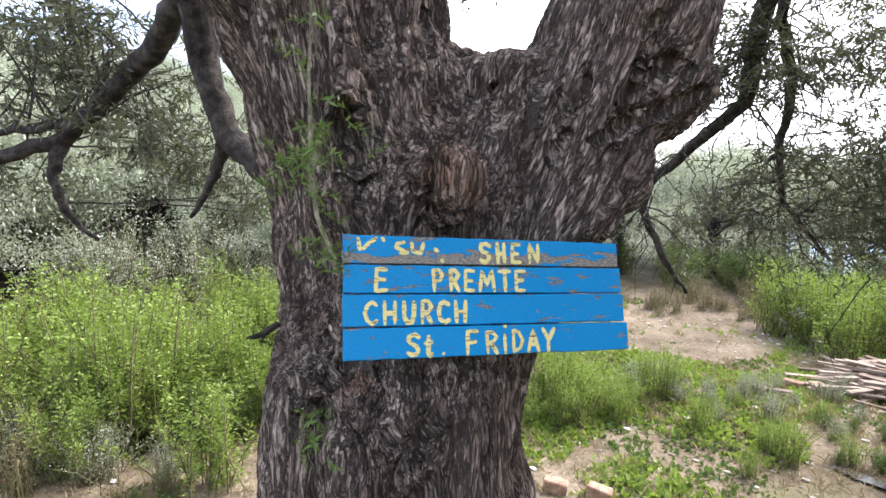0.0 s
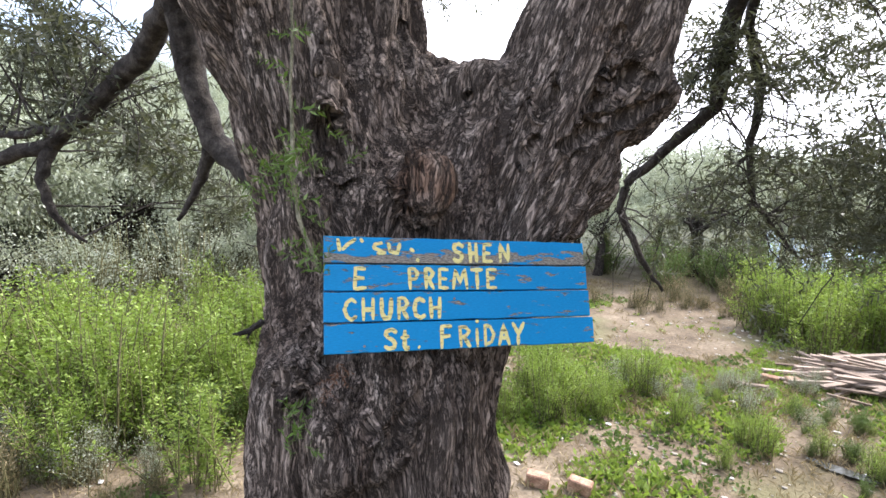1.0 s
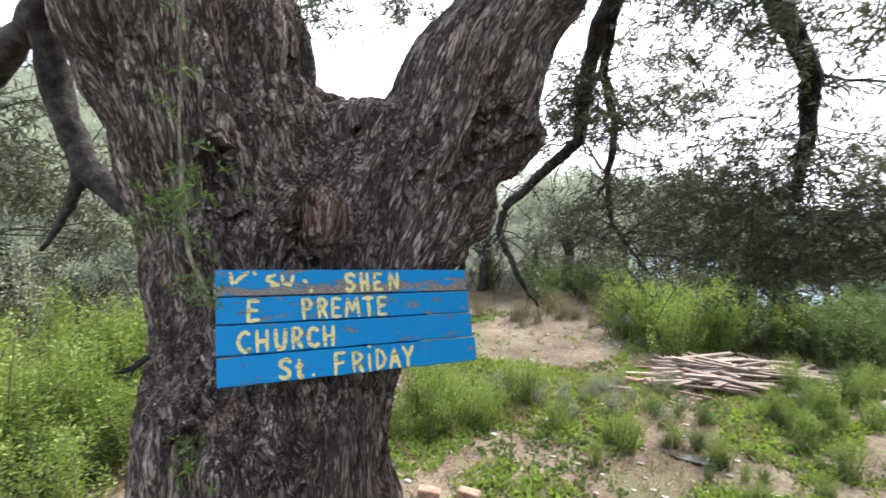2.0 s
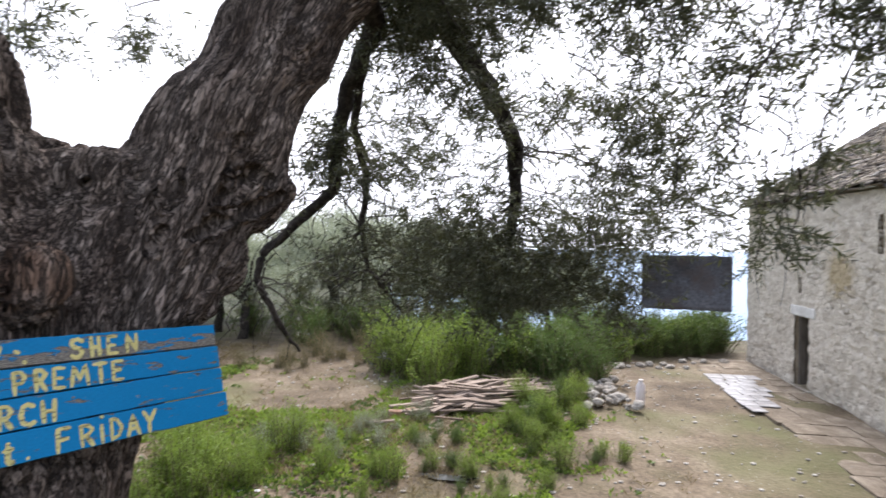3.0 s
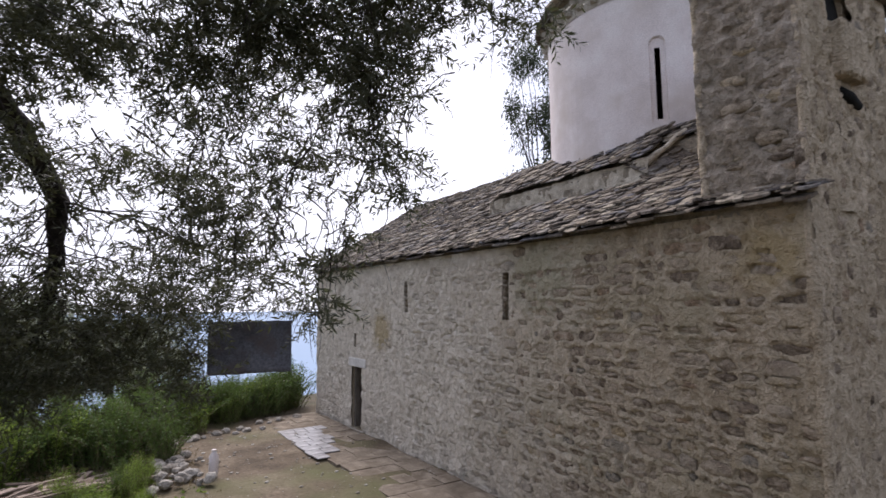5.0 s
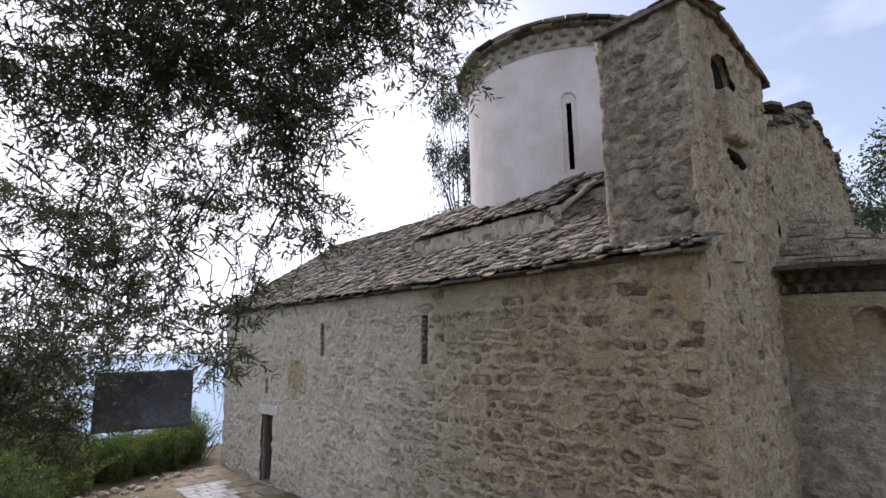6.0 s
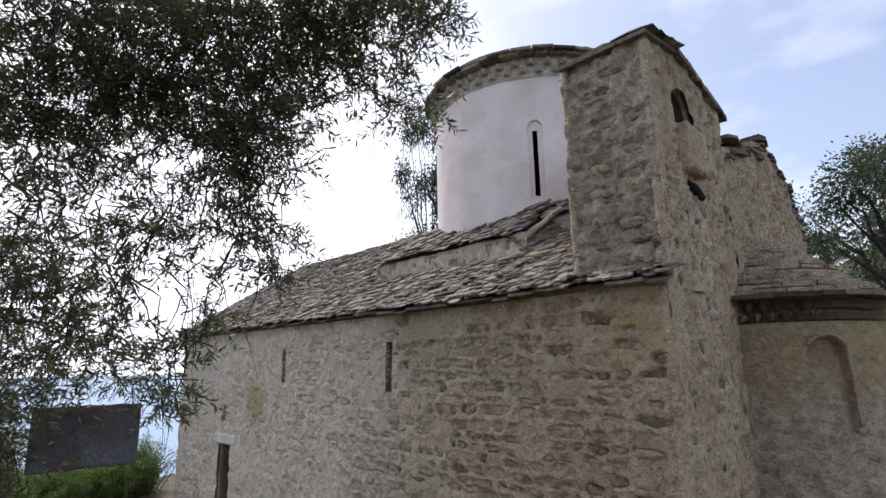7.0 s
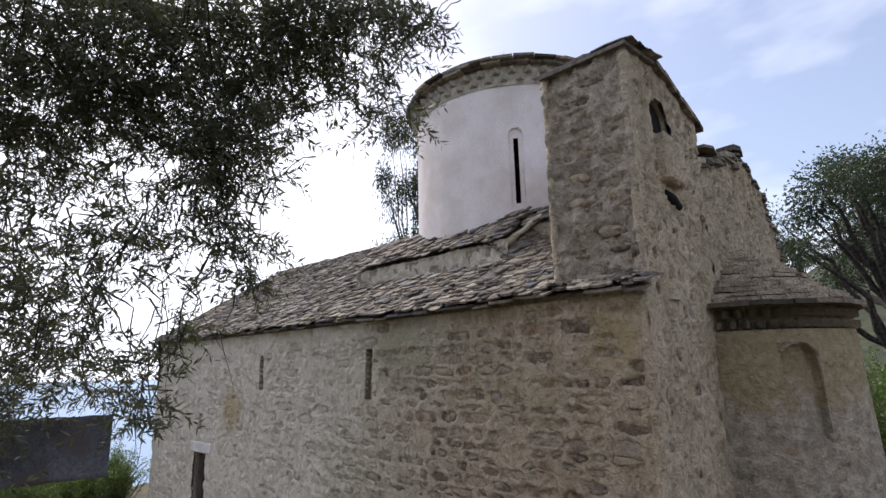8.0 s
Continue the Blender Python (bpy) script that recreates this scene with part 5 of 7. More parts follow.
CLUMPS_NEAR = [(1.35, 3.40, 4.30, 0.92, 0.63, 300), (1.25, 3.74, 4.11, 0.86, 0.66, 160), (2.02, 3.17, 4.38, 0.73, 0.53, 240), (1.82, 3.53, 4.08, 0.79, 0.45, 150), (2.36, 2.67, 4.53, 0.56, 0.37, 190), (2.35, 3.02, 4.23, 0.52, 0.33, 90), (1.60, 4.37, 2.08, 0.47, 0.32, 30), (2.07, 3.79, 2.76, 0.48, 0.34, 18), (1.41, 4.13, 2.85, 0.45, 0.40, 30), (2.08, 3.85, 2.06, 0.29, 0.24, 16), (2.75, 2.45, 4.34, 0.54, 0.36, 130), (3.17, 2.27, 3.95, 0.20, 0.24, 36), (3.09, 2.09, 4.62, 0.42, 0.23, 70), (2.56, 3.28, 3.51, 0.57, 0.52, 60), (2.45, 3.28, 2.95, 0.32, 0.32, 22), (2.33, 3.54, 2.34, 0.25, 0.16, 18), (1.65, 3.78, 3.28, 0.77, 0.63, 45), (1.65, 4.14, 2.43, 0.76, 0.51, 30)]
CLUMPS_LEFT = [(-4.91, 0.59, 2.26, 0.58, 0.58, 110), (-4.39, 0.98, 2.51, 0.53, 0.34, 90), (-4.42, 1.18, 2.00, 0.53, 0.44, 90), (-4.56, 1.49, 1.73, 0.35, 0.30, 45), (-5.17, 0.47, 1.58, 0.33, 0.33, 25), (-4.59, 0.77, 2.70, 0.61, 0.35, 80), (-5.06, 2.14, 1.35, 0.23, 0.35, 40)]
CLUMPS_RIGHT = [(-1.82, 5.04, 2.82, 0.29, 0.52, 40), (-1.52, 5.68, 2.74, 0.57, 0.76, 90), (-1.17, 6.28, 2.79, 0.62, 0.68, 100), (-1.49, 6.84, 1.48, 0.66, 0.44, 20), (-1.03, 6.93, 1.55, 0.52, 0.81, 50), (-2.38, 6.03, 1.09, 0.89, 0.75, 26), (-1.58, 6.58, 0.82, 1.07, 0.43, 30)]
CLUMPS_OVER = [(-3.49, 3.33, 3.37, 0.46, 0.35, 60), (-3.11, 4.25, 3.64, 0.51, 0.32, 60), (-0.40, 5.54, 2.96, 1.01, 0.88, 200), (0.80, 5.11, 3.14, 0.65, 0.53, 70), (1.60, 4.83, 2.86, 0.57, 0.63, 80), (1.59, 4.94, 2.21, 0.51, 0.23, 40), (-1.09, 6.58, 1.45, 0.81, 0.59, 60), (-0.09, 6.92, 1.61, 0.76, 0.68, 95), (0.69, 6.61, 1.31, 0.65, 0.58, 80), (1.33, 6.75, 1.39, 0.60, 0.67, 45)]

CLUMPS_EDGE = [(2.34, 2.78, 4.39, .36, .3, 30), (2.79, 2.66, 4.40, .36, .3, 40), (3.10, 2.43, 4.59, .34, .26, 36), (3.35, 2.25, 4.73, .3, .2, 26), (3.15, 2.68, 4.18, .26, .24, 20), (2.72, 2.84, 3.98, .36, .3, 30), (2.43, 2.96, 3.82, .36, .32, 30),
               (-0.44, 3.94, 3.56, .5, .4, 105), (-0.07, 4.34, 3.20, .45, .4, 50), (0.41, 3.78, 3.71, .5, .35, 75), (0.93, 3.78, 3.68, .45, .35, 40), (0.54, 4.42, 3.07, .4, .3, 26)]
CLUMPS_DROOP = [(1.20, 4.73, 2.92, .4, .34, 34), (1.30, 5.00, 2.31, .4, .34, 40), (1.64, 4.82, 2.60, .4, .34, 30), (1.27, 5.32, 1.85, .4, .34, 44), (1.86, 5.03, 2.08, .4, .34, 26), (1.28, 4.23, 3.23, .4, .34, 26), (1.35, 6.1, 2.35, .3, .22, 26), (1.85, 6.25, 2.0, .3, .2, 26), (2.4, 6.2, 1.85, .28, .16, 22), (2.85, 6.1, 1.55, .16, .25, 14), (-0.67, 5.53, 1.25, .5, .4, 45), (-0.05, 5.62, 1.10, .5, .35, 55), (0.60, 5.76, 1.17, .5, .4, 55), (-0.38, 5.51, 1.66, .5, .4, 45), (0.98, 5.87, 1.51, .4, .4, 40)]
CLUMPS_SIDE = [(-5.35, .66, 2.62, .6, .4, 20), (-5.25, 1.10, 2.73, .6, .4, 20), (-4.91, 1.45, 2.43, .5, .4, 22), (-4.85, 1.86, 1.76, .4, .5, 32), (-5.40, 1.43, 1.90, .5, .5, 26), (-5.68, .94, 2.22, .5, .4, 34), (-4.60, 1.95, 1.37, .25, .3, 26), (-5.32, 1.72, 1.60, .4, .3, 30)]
# unseen foliage overhead, added to keep skylight off the limbs and bank
CLUMPS_TOP_SHADE = [(-1.6, 2.3, 5.3, .9, .4, 240), (-1.3, 1.3, 5.4, .9, .4, 240), (-0.5, 1.7, 5.5, .9, .4, 240), (0.2, 0.6, 5.5, .9, .4, 240), (-0.9, 2.9, 5.4, .8, .35, 240), (0.0, 2.6, 5.6, .9, .4, 220), (-1.6, 0.3, 5.6, .9, .4, 200), (-0.2, -0.5, 5.5, .9, .4, 200), (0.9, 0.9, 5.7, .8, .4, 180), (-1.2, 3.0, 5.5, 1.0, 0.5, 260), (-0.2, 3.9, 5.6, 1.0, 0.5, 260), (0.7, 3.4, 5.7, 1.0, 0.5, 220), (-0.6, 2.2, 6.0, 1.0, 0.5, 220), (-1.0, 4.6, 5.3, 0.9, 0.5, 220), (-2.4, 1.2, 5.8, 1.0, 0.5, 240), (0.6, 4.9, 5.5, 0.9, 0.5, 220), (-2.6, 3.2, 5.6, 0.9, 0.5, 220), (-0.2, 6.0, 5.0, 1.0, 0.5, 200), (0.3, 1.6, 5.1, 0.9, 0.4, 260), (1.1, 2.2, 5.3, 0.9, 0.4, 240), (-0.5, 0.8, 5.4, 0.9, 0.4, 240)]


def sprig_shape(seed, leaf=0.098, count=22, length=0.40):
    """A drooping shoot with narrow leaves in pairs, along +x: arrays of points and quads."""
    r = random.Random(seed)
    V, F = [], []
    ts = np.linspace(0, 1, 6)
    line = [Vector((length * t, 0.05 * math.sin(3 * t + seed), -0.16 * t * t * length * 2)) for t in ts]
    tv, tf = tube_data(line, [0.0035 * (1 - 0.7 * t) for t in ts], 3, False)
    V += [tuple(v) for v in tv]
    F += tf
    for k in range(count):
        t = 0.08 + 0.92 * k / count
        p = Vector((length * t, 0.05 * math.sin(3 * t + seed), -0.16 * t * t * length * 2))
        a = (k % 2) * math.pi + (k // 2) * 1.35 + r.uniform(-.5, .5)
        out = Vector((r.uniform(.5, 1.0), math.cos(a), math.sin(a))).normalized()
        ln = leaf * r.uniform(.7, 1.2) * (1 - 0.3 * t)
        side = out.cross(Vector((r.uniform(-1, 1), r.uniform(-1, 1), r.uniform(-1, 1)))).normalized() * ln * 0.115
        b = len(V)
        tip = p + out * ln + Vector((0, 0, -0.12 * ln))
        V += [tuple(p), tuple(p + out * ln * .45 + side), tuple(tip), tuple(p + out * ln * .45 - side)]
        F.append((b, b + 1, b + 2, b + 3))
    return np.array(V), np.array(F)


SPRIGS = [sprig_shape(k) for k in range(8)]


def scatter(shapes, mats):
    """Many copies of small shapes as one list of points and quads."""
    V, F, k = [], [], 0
    for i, M in enumerate(mats):
        v, f = shapes[i % len(shapes)]
        V.append(v @ M[:3, :3].T + M[:3, 3])
        F.append(f + k)
        k += len(v)
    return np.concatenate(V), np.concatenate(F)


def quick_mesh(name, V, F, mat):
    """A mesh of quads straight from arrays."""
    me = bpy.data.meshes.new(name)
    me.vertices.add(len(V))
    me.vertices.foreach_set("co", np.asarray(V, np.float32).ravel())
    me.loops.add(F.size)
    me.loops.foreach_set("vertex_index", F.astype(np.int32).ravel())
    me.polygons.add(len(F))
    me.polygons.foreach_set("loop_start", np.arange(0, F.size, 4, dtype=np.int32))
    me.materials.append(mat)
    me.update(calc_edges=True)
    me.validate()
    return me


def turned(r, d, p, s):
    """A pose with +x along d, spun at random."""
    d = Vector(d).normalized()
    q = d.to_track_quat('X', 'Z').to_matrix() @ Euler((r.uniform(0, 6.28), 0, 0)).to_matrix()
    M = np.eye(4)
    M[:3, :3] = np.array(q) * s
    M[:3, 3] = p
    return M


def crown(clumps, seed, down=0.5):
    """Leafy shoots and the twigs that carry them, for one part of the crown."""
    r = random.Random(seed)
    mats, twigs = [], []
    for x, y, z, rx, rz, num in clumps:
        c = Vector((x, y, z))
        close = sorted(limb_points, key=lambda q: (q[0] - c).length + 0.4 * max(0, c.z - q[0].z))[:14]
        tips = []
        for k in range(max(4, num // 20)):
            tip = c + Vector((r.gauss(0, .5) * rx, r.gauss(0, .5) * rx, r.gauss(0, .5) * rz))
            tips.append(tip)
            root = r.choice(close)[0]
            if (root - tip).length > 1.3:
                root = tip + Vector((r.uniform(-.35, .35), r.uniform(-.35, .35), r.uniform(.3, .7)))
            mid = root.lerp(tip, 0.5) + Vector((r.uniform(-.15, .15), r.uniform(-.15, .15), r.uniform(0.0, .25)))
            P, R = wavy([root, mid, tip, tip + Vector((r.uniform(-.2, .2), r.uniform(-.2, .2), -r.uniform(.1, .4)))], [.009, .006, .0035, .0012], r.randint(0, 9999), 4, 0.05)
            twigs.append(tube_data(P, R, 4, False))
        for k in range(int(num * 0.6)):
            tip = r.choice(tips)
            while True:
                o = Vector((r.uniform(-1, 1), r.uniform(-1, 1), r.uniform(-1, 1)))
                if o.length < 1:
                    break
            p = (c + Vector((o.x * rx * 1.15, o.y * rx * 1.15, o.z * rz * 1.15))).lerp(tip, r.uniform(.15, .85))
            d = Vector((r.gauss(0, .7), r.gauss(0, .7), r.uniform(0.3, -1.3) * down))
            mats.append(turned(r, d, p, r.uniform(.7, 1.15)))
    V, F = scatter(SPRIGS, mats)
    tv = np.array([tuple(v) for q in twigs for v in q[0]])
    tf, k = [], 0
    for v, f in twigs:
        tf += [tuple(i + k for i in q) for q in f]
        k += len(v)
    return quick_mesh("crown", V, F, OLIVE), quick_mesh("twigs", tv, np.array(tf), TWIG)


for i, cl in enumerate((CLUMPS_MID, CLUMPS_LOW, CLUMPS_NEAR, CLUMPS_LEFT, CLUMPS_RIGHT, CLUMPS_OVER, CLUMPS_TOP_SHADE, CLUMPS_EDGE, CLUMPS_DROOP, CLUMPS_SIDE)):
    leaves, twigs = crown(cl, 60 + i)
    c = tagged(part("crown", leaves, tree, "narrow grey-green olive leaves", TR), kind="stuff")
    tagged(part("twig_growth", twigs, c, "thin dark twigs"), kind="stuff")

# bare hanging twigs under the drooping limbs
r = random.Random(77)
bare = []
for k in range(70):
    p = Vector(r.choice(BOUGHS["hang"][0][3:-2] + BOUGHS["hang_two"][0][1:-1] + BOUGHS["elbow"][0][4:]))
    a = p + Vector((r.uniform(-.5, .5), r.uniform(-.4, .4), -r.uniform(.1, .4)))
    b = a + Vector((r.uniform(-.3, .3), r.uniform(-.3, .3), -r.uniform(.3, .8)))
    P, R = wavy([p, a, b], [.011, .007, .002], k, 5, 0.16)
    bare.append(tube_data(P, R, 4, False))
tagged(part("bare_twig", joined("bare", bare, TWIG), tree, "leafless hanging twigs", TR), kind="stuff")

# green shoots that grow out of the trunk
shoot = [(-1.62, 1.02, 1.22), (-1.70, 0.99, 1.42), (-1.76, 1.0, 1.62), (-1.80, 1.03, 2.0), (-1.80, 1.05, 2.45), (-1.78, 1.08, 2.9)]
P, R = wavy(shoot, [.007, .008, .008, .006, .005, .003], 5, 4, 0.03)
stem = part("shoot", joined("shoot", [tube_data(P, R, 6)], grainy("shoot_bark", (0.1, 0.1, 0.06), (0.18, 0.17, 0.11), (0.26, 0.24, 0.17), 20, 90)), tree, "young green shoot against the trunk", TR)
mats = [turned(r, (r.gauss(0, 1), r.gauss(0, 1), r.uniform(-.4, .8)), r.choice(P[:18]) if k < 16 else r.choice(P), r.uniform(.25, .5)) for k in range(26)]
mats += [turned(r, (r.gauss(0, 1), r.gauss(0, 1), r.uniform(-.9, .5)), Vector((-1.78, 1.0, 1.62)) + Vector((r.gauss(0, .07), r.gauss(0, .07), r.gauss(0, .07))), r.uniform(.3, .5)) for k in range(26)]
BROAD = [sprig_shape(90 + k, 0.11, 12, 0.3) for k in range(4)]
V, F = scatter(BROAD, mats)
tagged(part("shoot_leaves", quick_mesh("shoot_leaves", V, F, FRESH), stem), kind="stuff")


# a dead stub and a sprig of dry leaves
stub = [tube_data(wavy([(-2.039, 0.992, 0.945), (-1.989, 0.920, 0.934), (-1.977, 0.868, 0.930), (-1.989, 0.841, 0.930)], [.016, .013, .009, .004], 3, 3, .05)[0], [.016, .015, .015, .013, .012, .011, .009, .007, .006, .003], 6), tube_data([(-1.989, 0.920, 0.934), (-1.970, 0.894, 0.906)], [.008, .003], 5)]
part("dead_twig", joined("dead_twig", stub, TWIG), tree, "grey dead stub of a twig", TR)
DRYLEAF = leaf_material("dry_leaf", (0.20, 0.10, 0.06), (0.34, 0.20, 0.13), (0.2, 0.1, 0.05))
dry_line = [Vector(p) for p in [(-1.551, 1.076, 0.897), (-1.530, 1.026, 0.831), (-1.530, 0.995, 0.788)]]
mats = [turned(r, (r.gauss(0, .6), r.gauss(0, .6), -1), dry_line[k % 2].lerp(dry_line[k % 2 + 1], r.random()), r.uniform(.18, .32)) for k in range(9)]
V, F = scatter([sprig_shape(70 + k, 0.09, 14, 0.3) for k in range(3)], mats)
part("dry_sprig", quick_mesh("dry_sprig", V, F, DRYLEAF), tree, "sprig of dry reddish leaves under the sign", TR)
mats = [turned(r, (r.gauss(0, .8), r.gauss(0, .8), r.uniform(.1, .8)), Vector((-1.574, 0.869, 0.636)) + Vector((r.gauss(0, .04), r.gauss(0, .04), r.gauss(0, .06))), r.uniform(.25, .45)) for k in range(7)]
V, F = scatter(BROAD, mats)
tagged(part("shoot_leaves", quick_mesh("low_shoot", V, F, FRESH), tree, "small green shoot low on the trunk", TR), kind="stuff")

# ---------------------------------------------------------------- painted sign on the trunk
def painted(name, paint, bare, amount, scale, band=0.0):
    """Old paint that flakes off grey wood along the grain."""
    m, n, l, b = material(name, 0.55)
    co = n.new("ShaderNodeTexCoord")
    mp = n.new("ShaderNodeMapping")
    mp.inputs["Scale"].default_value = (1.0, 5.0, 5.0)
    l.new(co.outputs["Object"], mp.inputs["Vector"])
    flake = noise_node(n, l, mp.outputs["Vector"], scale, 6.0, 0.65)
    fine = noise_node(n, l, mp.outputs["Vector"], 60, 3.0, 0.7)
    mask = ramp(n, [(amount, (0, 0, 0)), (amount + 0.03, (1, 1, 1))])
    if band:      # the lower half of the plank has weathered most
        sep = n.new("ShaderNodeSeparateXYZ")
        l.new(co.outputs["Object"], sep.inputs[0])
        low = n.new("ShaderNodeMapRange")
        low.inputs["From Min"].default_value, low.inputs["From Max"].default_value = -0.035, -0.085
        low.inputs["To Min"].default_value, low.inputs["To Max"].default_value = -0.05, band
        l.new(sep.outputs["Y"], low.inputs["Value"])
        both = n.new("ShaderNodeMath")
        both.operation = 'ADD'
        l.new(flake.outputs["Fac"], both.inputs[0])
        l.new(low.outputs["Result"], both.inputs[1])
        l.new(both.outputs["Value"], mask.inputs["Fac"])
    else:
        l.new(flake.outputs["Fac"], mask.inputs["Fac"])
    wood = ramp(n, [(0.4, tuple(c * 0.3 for c in bare)), (0.6, bare)])
    l.new(fine.outputs["Fac"], wood.inputs["Fac"])
    tint = ramp(n, [(0.3, tuple(c * 0.85 for c in paint)), (0.7, tuple(min(1, c * 1.1) for c in paint))])
    l.new(fine.outputs["Fac"], tint.inputs["Fac"])
    col = mixed(n, l, mask.outputs["Color"], tint.outputs["Color"], wood.outputs["Color"])
    l.new(col, b.inputs["Base Color"])
    inv = n.new("ShaderNodeInvert")
    l.new(mask.outputs["Color"], inv.inputs["Color"])
    one = bump(n, l, b, inv.outputs["Color"], 0.8, 0.002)
    bump(n, l, b, fine.outputs["Fac"], 0.3, 0.003, one)
    return m


SKY_BLUE = (0.0, 0.225, 0.50)
BLUE = [painted("blue_paint", SKY_BLUE, (0.32, 0.29, 0.245), a, s, w) for a, s, w in ((0.55, 5.0, 0.14), (0.575, 9.0, 0.0), (0.60, 8.0, 0.0), (0.605, 8.0, 0.0))]
YELLOW = painted("yellow_paint", (0.74, 0.66, 0.27), (0.34, 0.30, 0.16), 0.565, 24)
SO = Vector((-1.618, 1.048, 1.355))
SU, SV = Vector((0.414, 0.9088, -0.0522)).normalized(), Vector((0.2175, -0.1544, -0.9638)).normalized()
SN = SV.cross(SU).normalized()
SN = SN if SN.x > 0 else -SN
sign = thing("wooden_sign", "bright blue painted plank sign with yellow lettering nailed to the trunk", "sign", SO)
FACE = Matrix(((SU.x, -SV.x, SN.x, 0), (SU.y, -SV.y, SN.y, 0), (SU.z, -SV.z, SN.z, 0), (0, 0, 0, 1)))   # x along, y up, z out
planks = []
for k, (top, bottom, right, left) in enumerate(((0.0, 0.1055, 1.151, 0.0), (0.1075, 0.212, 1.160, 0.001), (0.2145, 0.330, 1.166, 0.0), (0.3325, 0.446, 1.179, 0.002))):
    nx = 24
    rr = random.Random(k)
    edge = [(rr.uniform(-.0015, .0015), rr.uniform(-.0015, .0015)) for _ in range(nx + 1)]
    V, F = [], []
    for i in range(nx + 1):
        x = left + (right - left) * i / nx
        for y, z in ((-top - .002 + edge[i][0], 0.0), (-top + edge[i][0] - .004, -0.001), (-bottom + edge[i][1] + .004, -0.001), (-bottom + .002 + edge[i][1], 0.0)):
            V.append((x, y, z - 0.003 if z == 0.0 else 0.0))
        V += [(x, -bottom + edge[i][1], -0.022), (x, -top + edge[i][0], -0.022)]
    for i in range(nx):
        a, b = i * 6, i * 6 + 6
        F += [(a + j, a + (j + 1) % 6, b + (j + 1) % 6, b + j) for j in range(6)]
    F += [tuple(range(5, -1, -1)), tuple(range(nx * 6, nx * 6 + 6))]
    planks.append(part("plank", mesh_of("plank", V, F, BLUE[k]), sign, "", FACE))
tagged(planks[0], "top plank with the paint flaked to grey wood")


STROKES = {      # brush strokes of each letter in a unit box, y up
    "S": [[(.95, .82), (.6, .98), (.2, .9), (.08, .72), (.3, .56), (.7, .44), (.92, .26), (.75, .06), (.35, .0), (.05, .14)]],
    "H": [[(.08, 1), (.1, 0)], [(.92, 1), (.9, 0)], [(.1, .5), (.9, .47)]],
    "E": [[(.95, .97), (.12, 1), (.1, .0), (.98, .03)], [(.1, .52), (.75, .5)]],
    "N": [[(.08, 0), (.1, 1), (.88, .05), (.92, 1)]],
    "P": [[(.12, 0), (.1, 1), (.6, .98), (.95, .76), (.7, .52), (.12, .46)]],
    "R": [[(.12, 0), (.1, 1), (.6, .98), (.92, .77), (.65, .54), (.14, .48)], [(.42, .5), (.95, 0)]],
    "M": [[(.04, 0), (.16, 1), (.5, .3), (.84, 1), (.96, 0)]],
    "T": [[(.0, .97), (1, 1)], [(.5, .98), (.52, 0)]],
    "C": [[(.95, .85), (.6, 1), (.2, .85), (.05, .5), (.2, .14), (.6, .0), (.97, .14)]],
    "U": [[(.08, 1), (.1, .28), (.35, .02), (.68, .04), (.9, .3), (.92, 1)]],
    "t": [[(.45, 1), (.45, .2), (.6, .02), (.95, .08)], [(.0, .64), (.95, .68)]],
    ".": [[(.4, .5), (.6, .5)]],
    "F": [[(.12, 0), (.1, 1), (.98, .97)], [(.1, .52), (.78, .52)]],
    "i": [[(.5, .0), (.5, .66)], [(.5, .93), (.52, .98)]],
    "D": [[(.1, 0), (.1, 1), (.6, .9), (.95, .55), (.7, .14), (.1, .02)]],
    "A": [[(.02, 0), (.5, 1), (.98, 0)], [(.2, .36), (.8, .36)]],
    "Y": [[(.05, 1), (.5, .5), (.97, 1)], [(.5, .52), (.45, 0)]],
    "K": [[(.1, 1), (.12, .35)], [(.35, .45), (.9, 1)]],
}


def brushed(path, width, rr, z):
    """One stroke of a loaded brush: a ribbon with round ends, uneven edges and a low rise."""
    P = []
    for a, b in zip(path, path[1:]):
        P += [a.lerp(b, k / 5) for k in range(5)]
    P.append(path[-1])
    sides = []
    for i, p in enumerate(P):
        d = (P[min(i + 1, len(P) - 1)] - P[max(i - 1, 0)]).normalized()
        end = min(i, len(P) - 1 - i)
        w = width * (0.62 if end == 0 else 1.0) * rr.uniform(.86, 1.12)
        q = Vector((-d.y, d.x)) * w
        o = p + (d * width * (.55 if i else -.55) if end == 0 else Vector((0, 0)))
        sides.append((o + q, o - q))
    V = [(*v, z) for pair in sides for v in pair]
    return V, [(2 * i, 2 * i + 1, 2 * i + 3, 2 * i + 2) for i in range(len(sides) - 1)]


def letter(ch, x0, x1, top, bottom, parent, thick=0.0082):
    """One hand-brushed letter in its box on the plank, each stroke laid over the one before."""
    rr = random.Random(int(x0 * 9973) + int(top * 7919))
    inset = thick * 0.8
    pieces = []
    for k, line in enumerate(STROKES[ch]):
        path = [Vector((x0 + inset + (x1 - x0 - 2 * inset) * u + rr.uniform(-.002, .002), -bottom + inset + (bottom - top - 2 * inset) * v + rr.uniform(-.002, .002))) for u, v in line]
        pieces.append(brushed(path, thick * rr.uniform(.85, 1.1), rr, 0.0014 + 0.0002 * k))
    return part("letter", joined("letter", pieces, YELLOW), parent)


